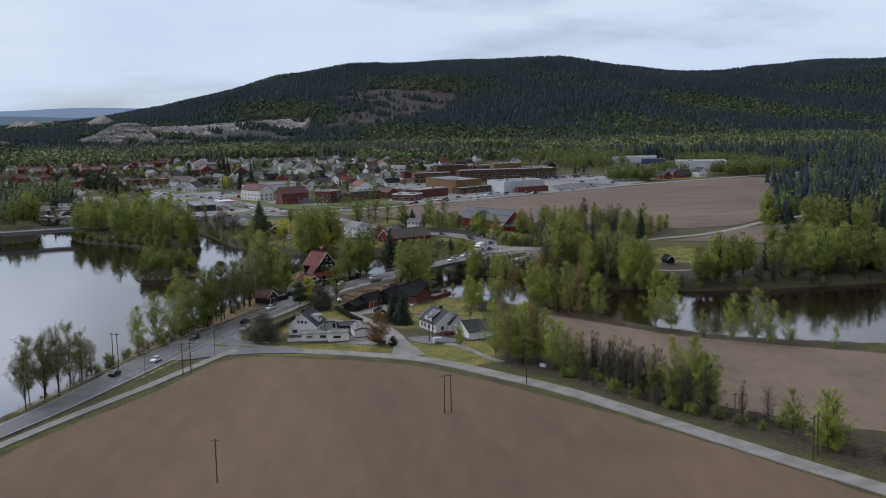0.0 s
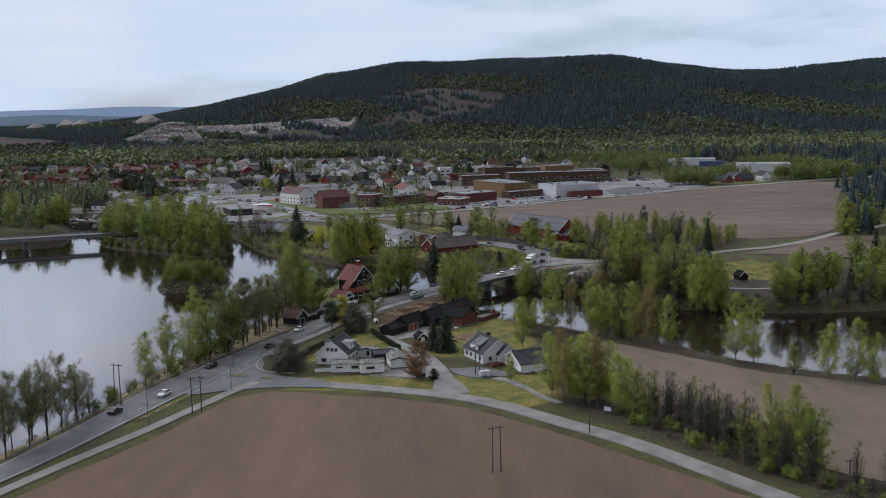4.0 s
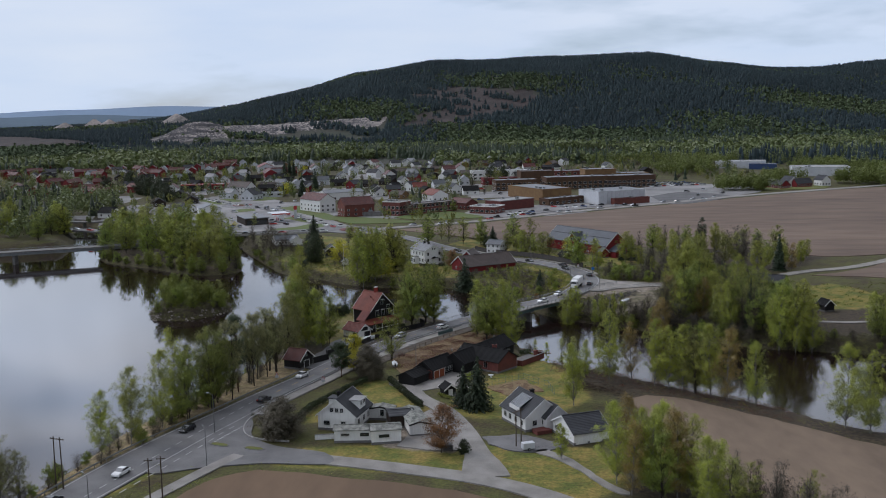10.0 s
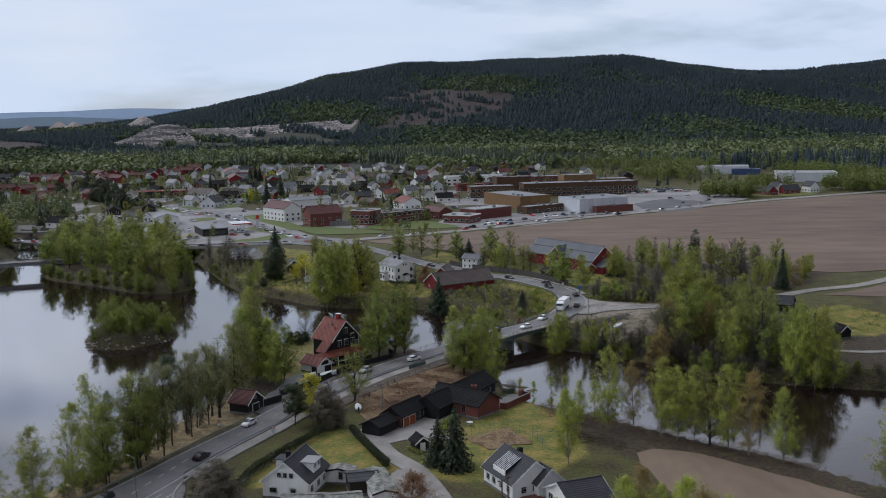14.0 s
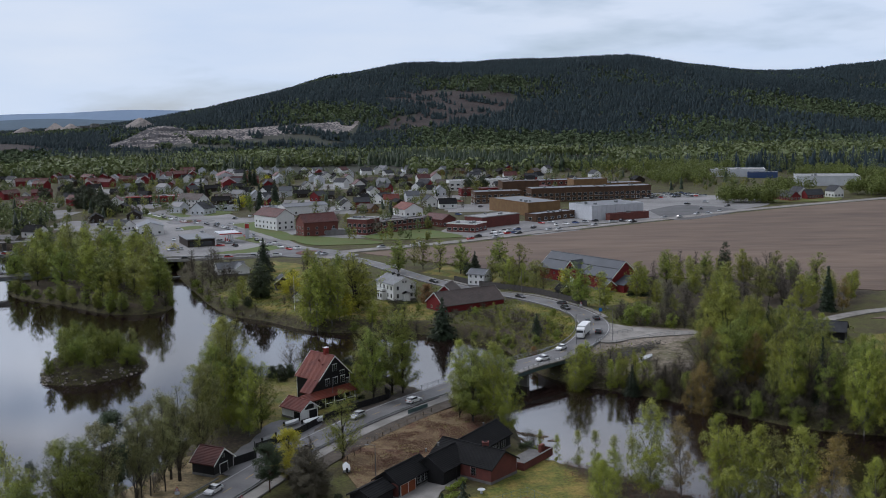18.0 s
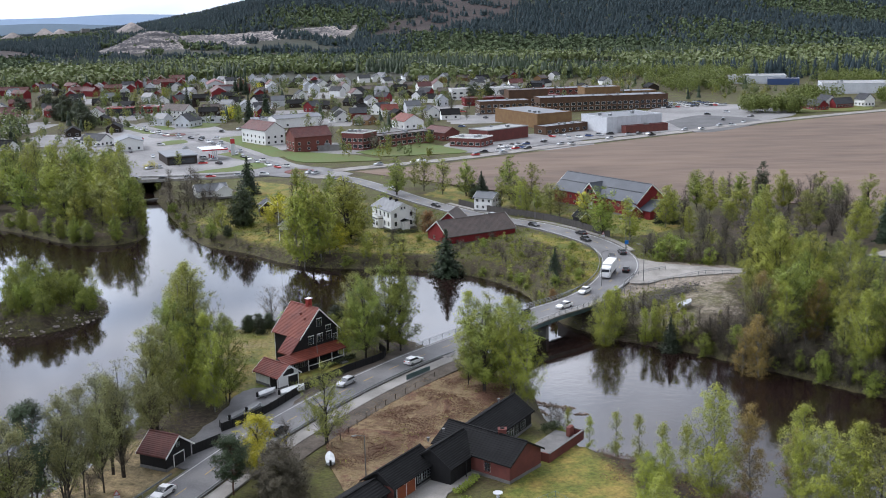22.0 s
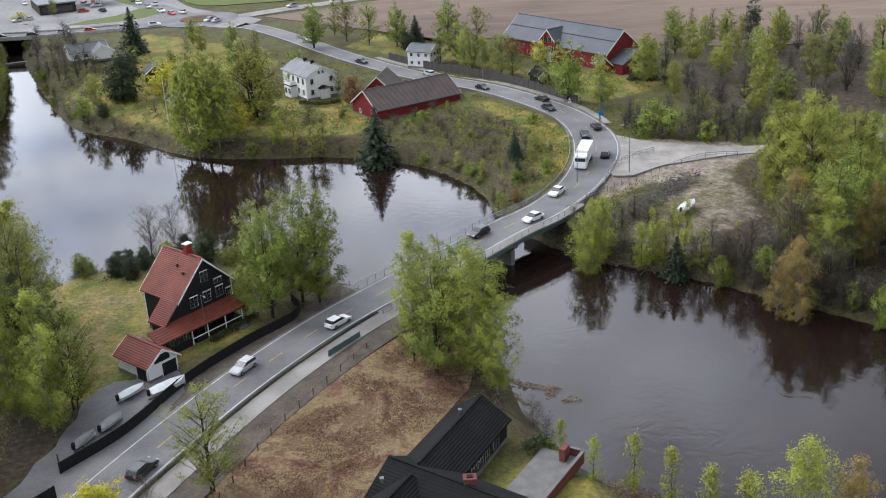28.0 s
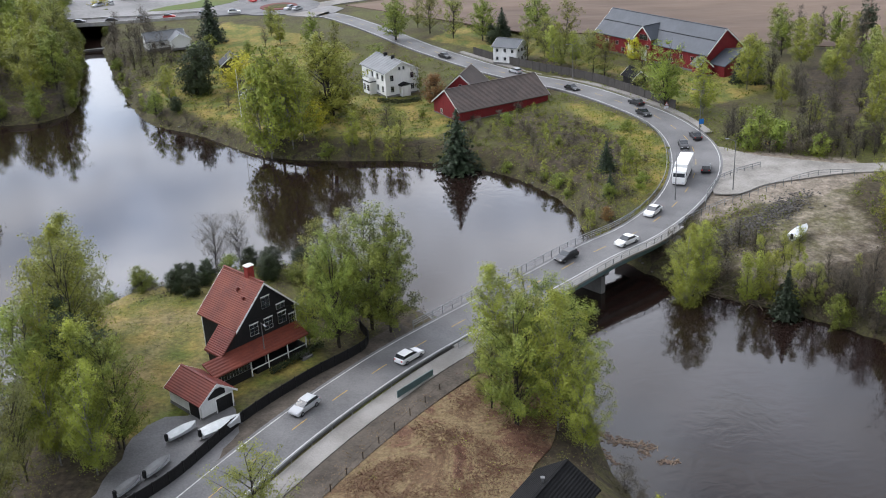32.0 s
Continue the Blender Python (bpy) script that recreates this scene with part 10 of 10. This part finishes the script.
# hillside
x, y = scatter(105000, -1500, 2100, 1480, 3180)
keep = ~open_ground(x, y) & (np.abs(x) < 260 + 0.62 * y)
x, y = x[keep], y[keep]
z = land(x, y)
leafy = patch(x, y, 170, 0.7) + wood_rng.normal(0, 0.35, len(x)) + 1.3 * (1 - smooth((y - 1550) / 500)) - 1.2 * smooth((z - 100) / 90) > 0.55
h = wood_rng.uniform(8, 14, len(x))
v, f = conifers(x[~leafy], y[~leafy], z[~leafy] - 0.5, h[~leafy], h[~leafy] * 0.34, wood_rng)
bulk("spruce_forest", v, f, "hill_needle", "dense dark spruce forest covering the hill")
v, f = tufts(x[leafy], y[leafy], z[leafy] - 1, h[leafy] * 0.85, h[leafy] * 0.3, wood_rng, 12, h[leafy] * 0.2)
bulk("birch_forest", v, f, "hill_leaf", "light green birch wood on the hill's lower slopes")
# level woods between the town and the hill
x, y = scatter(15000, -1500, 900, 1120, 1560)
keep = (np.abs(x) < 200 + 0.6 * y) & ~((x > -330) & (x < -60) & (y < 1300) & (patch(x, y, 90, 0.2) > -0.2)) & ~((x > 90) & (x < 190) & (y > 1250) & (y < 1420)) & ~((x < -560) & (y > 1330))
x, y = x[keep], y[keep]
z = land(x, y)
leafy = patch(x, y, 130, 2.1) + wood_rng.normal(0, 0.5, len(x)) > -0.25
h = wood_rng.uniform(10, 18, len(x))
v, f = conifers(x[~leafy], y[~leafy], z[~leafy] - 0.5, h[~leafy], h[~leafy] * 0.24, wood_rng)
bulk("spruce_wood", v, f, "needle", "dark spruces behind the town")
v, f = tufts(x[leafy], y[leafy], z[leafy] - 1, h[leafy] * 0.9, h[leafy] * 0.4, wood_rng, 34, h[leafy] * 0.13)
bulk("birch_wood", v, f, "wood_leaf", "pale green broadleaf wood behind the town")
# garden trees of the town
x, y = scatter(2300, -640, 240, 560, 1180)
keep = np.array([(abs(a) < 60 + 0.55 * b) and not (a > -20 and b < 830 and a < 230) and not (-215 < a < -70 and b < 735) and min((a - c_) ** 2 + (b - d_) ** 2 for c_, d_ in homes + KEYED) > 60 and not (a > 60 and b < 860) for a, b in zip(x, y)])
x, y = x[keep], y[keep]
z = land(x, y)
h = wood_rng.uniform(4.5, 10, len(x))
kind = wood_rng.uniform(size=len(x))
sel = kind < 0.08
v, f = conifers(x[sel], y[sel], z[sel] - 0.3, h[sel] * 1.25, h[sel] * 0.26, wood_rng)
bulk("town_spruces", v, f, "needle", "dark spruces between the town houses")
for lo, hi, mt, text in ((0.08, 0.3, "leaf_olive", "budding garden trees in the town"), (0.3, 0.86, "wood_leaf", "fresh green garden trees in the town"), (0.86, 1.0, "leaf_bare", "leafless garden trees in the town")):
    sel = (kind >= lo) & (kind < hi)
    v, f = tufts(x[sel], y[sel], z[sel] - 0.4, h[sel], h[sel] * 0.34, wood_rng, 170, 0.4)
    bulk("town_trees", v, f, mt, text)
# wood on the east side and behind the far field
x, y = scatter(5200, 190, 900, 250, 1150)
edge = np.interp(y, (250, 420, 520, 700, 760, 800, 1000, 1150), (300, 214, 244, 304, 470, 360, 330, 150))
keep = (x > edge + wood_rng.normal(0, 5, len(x))) & (x < edge + 420) & ~((x < 345) & (y > 730) & (y < 1030))
x, y = x[keep], y[keep]
z = ground_z(x, y)
keep = z > 0
x, y, z = x[keep], y[keep], z[keep]
h = wood_rng.uniform(11, 19, len(x))
leafy = wood_rng.uniform(size=len(x)) < 0.25
v, f = conifers(x[~leafy], y[~leafy], z[~leafy] - 0.5, h[~leafy] * 1.1, h[~leafy] * 0.22, wood_rng)
bulk("spruce_wood", v, f, "hill_needle", "dark spruce wood east of the fields")
v, f = tufts(x[leafy], y[leafy], z[leafy] - 0.5, h[leafy], h[leafy] * 0.3, wood_rng, 110, 0.7)
bulk("birch_wood", v, f, "wood_leaf", "green broadleaf wood east of the fields")
# belts of young broadleaf trees round the warehouses
bx, by = [], []
for cx, cy, sx, sy, n in ((186, 960, 26, 40, 90), (184, 752, 10, 8, 24), (200, 746, 9, 7, 22), (205, 750, 10, 8, 22), (300, 790, 22, 18, 60), (330, 800, 20, 20, 50), (240, 835, 14, 14, 26), (200, 1120, 60, 50, 160), (230, 1040, 20, 40, 60), (330, 960, 26, 60, 110), (345, 860, 16, 50, 80)):
    bx.append(cx + wood_rng.normal(0, sx * 0.6, n))
    by.append(cy + wood_rng.normal(0, sy * 0.6, n))
x, y = np.concatenate(bx), np.concatenate(by)
keep = np.array([min((a - c_) ** 2 + (b - d_) ** 2 for c_, d_ in ((236, 776), (262, 778), (224, 766), (244, 770), (252, 1010), (268, 985), (292, 885), (280, 880), (304, 892))) > 260 for a, b in zip(x, y)])
x, y = x[keep], y[keep]
h = wood_rng.uniform(9, 15, len(x))
v, f = tufts(x, y, land(x, y) - 0.5, h, h * 0.34, wood_rng, 190, 0.5)
bulk("birch_belt", v, f, "belt_leaf", "fresh green birch belts round the warehouses")
# far west shore
x, y = scatter(1500, -700, -190, 500, 760)
d = shore(x, y)
keep = (d > 2) & (x < -0.30 * y - 60) & np.array([min((a - c_) ** 2 + (b - d_) ** 2 for c_, d_ in homes) > 120 for a, b in zip(x, y)])
x, y = x[keep], y[keep]
z = land(x, y)
h = wood_rng.uniform(9, 17, len(x))
leafy = wood_rng.uniform(size=len(x)) < 0.8
v, f = tufts(x[leafy], y[leafy], z[leafy] - 0.5, h[leafy], h[leafy] * 0.33, wood_rng, 70, 0.75)
bulk("shore_trees", v, f, "wood_leaf", "budding trees on the far lake shore")
v, f = conifers(x[~leafy], y[~leafy], z[~leafy] - 0.5, h[~leafy] * 1.1, h[~leafy] * 0.24, wood_rng)
bulk("shore_spruces", v, f, "needle", "dark spruces on the far lake shore")

# quarry: benches of pale rock at the hill's foot
qx, qy = np.meshgrid(np.linspace(-640, -190, 150), np.linspace(1690, 2060, 90))
rise = smooth((qy - 1700) / 330)
step = np.floor(rise * 5 + 0.35 * np.sin(qx * 0.03) + 0.3 * np.sin(qx * 0.011 + 2)) / 5
step = step + 0.22 * np.floor(2 * np.sin(qx * 0.021 + 3 * rise) * np.sin(qx * 0.0071 + 1)) * rise
qz = land(qx, qy) * (0.35 + 0.65 * rise) + 1.0 + (9 + 15 * smooth((-500 - qx) / 60)) * step * (0.5 + 0.5 * np.sin((qx + 640) / 450 * np.pi) ** 0.5) + wood_rng.normal(0, 0.9, qx.shape)
edge = np.minimum.reduce([(qx + 640) / 60, (-190 - qx) / 60, (2060 - qy) / 60, np.ones_like(qx)])
qz = np.where(edge < 1, qz * np.clip(edge, 0, 1) + (land(qx, qy) - 1) * (1 - np.clip(edge, 0, 1)), qz)
qi = np.arange(qx.size).reshape(qx.shape)
qf = np.stack([qi[:-1, :-1], qi[:-1, 1:], qi[1:, 1:], qi[1:, :-1]], -1).reshape(-1, 4)
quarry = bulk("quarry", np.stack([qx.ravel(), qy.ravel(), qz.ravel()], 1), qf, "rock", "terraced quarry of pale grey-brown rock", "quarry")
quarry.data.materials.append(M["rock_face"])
# steeper faces take the darker rock, flat benches the paler
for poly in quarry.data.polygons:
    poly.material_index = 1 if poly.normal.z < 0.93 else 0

for x, y, w, l, h in ((-1238, 2700, 40, 16, 7), (-1156, 2654, 40, 16, 7), (-900, 2560, 30, 20, 12), (-870, 2540, 18, 18, 16), (-820, 2480, 36, 20, 9), (-770, 2440, 24, 16, 10)):
    hall(x, y, 30, w, l, h, "concrete", "roof_white", "pale works building beside the quarry", 0)
for x, y, r, h in ((-1080, 2640, 50, 22), (-1003, 2640, 44, 26), (-950, 2600, 40, 20), (-720, 2400, 50, 24), (-690, 2330, 46, 20)):
    bm = bmesh.new()
    tube(bm, (x, y, land_z(x, y) - 3), (x, y, land_z(x, y) + h), r, 3, 18)
    tagged(part("gravel_mound", bm, "rock"), "conical mound of grey gravel beside the quarry", "gravel mound")

# far ridges on the horizon, their blue a painted haze
rx = np.linspace(-3400, 400, 140)
for yy, hgt, amp, mt, text in ((4150.0, 44, 10, "mid_ridge", "low wooded ridge painted haze-blue before the horizon"),):
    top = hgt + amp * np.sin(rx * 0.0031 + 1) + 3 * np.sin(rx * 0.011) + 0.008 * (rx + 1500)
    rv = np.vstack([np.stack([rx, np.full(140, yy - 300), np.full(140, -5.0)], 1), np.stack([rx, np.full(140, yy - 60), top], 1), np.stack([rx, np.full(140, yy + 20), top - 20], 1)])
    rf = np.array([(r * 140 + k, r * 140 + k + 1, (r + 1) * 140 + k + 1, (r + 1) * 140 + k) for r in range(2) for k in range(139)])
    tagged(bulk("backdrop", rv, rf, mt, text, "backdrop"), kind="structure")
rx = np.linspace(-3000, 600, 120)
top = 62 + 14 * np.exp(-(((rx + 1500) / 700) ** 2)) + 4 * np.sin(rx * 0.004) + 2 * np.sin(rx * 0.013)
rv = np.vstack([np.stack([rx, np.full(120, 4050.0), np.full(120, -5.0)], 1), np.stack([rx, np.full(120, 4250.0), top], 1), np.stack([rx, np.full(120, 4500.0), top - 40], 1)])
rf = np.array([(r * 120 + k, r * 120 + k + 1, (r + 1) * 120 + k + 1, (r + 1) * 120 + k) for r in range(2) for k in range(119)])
ridge = bulk("backdrop", rv, rf, "far_ridge", "low wooded ridge painted haze-blue on the horizon", "backdrop")
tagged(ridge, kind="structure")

drop_unused([r for r, h_ in KINDS.values()], USED)
drop_unused(list(CARS.values()), CAR_USED)
drop_unused(list(FAR_CAR.values()), far_used)
drop_unused(PATTERN + PLAIN, pat_used)
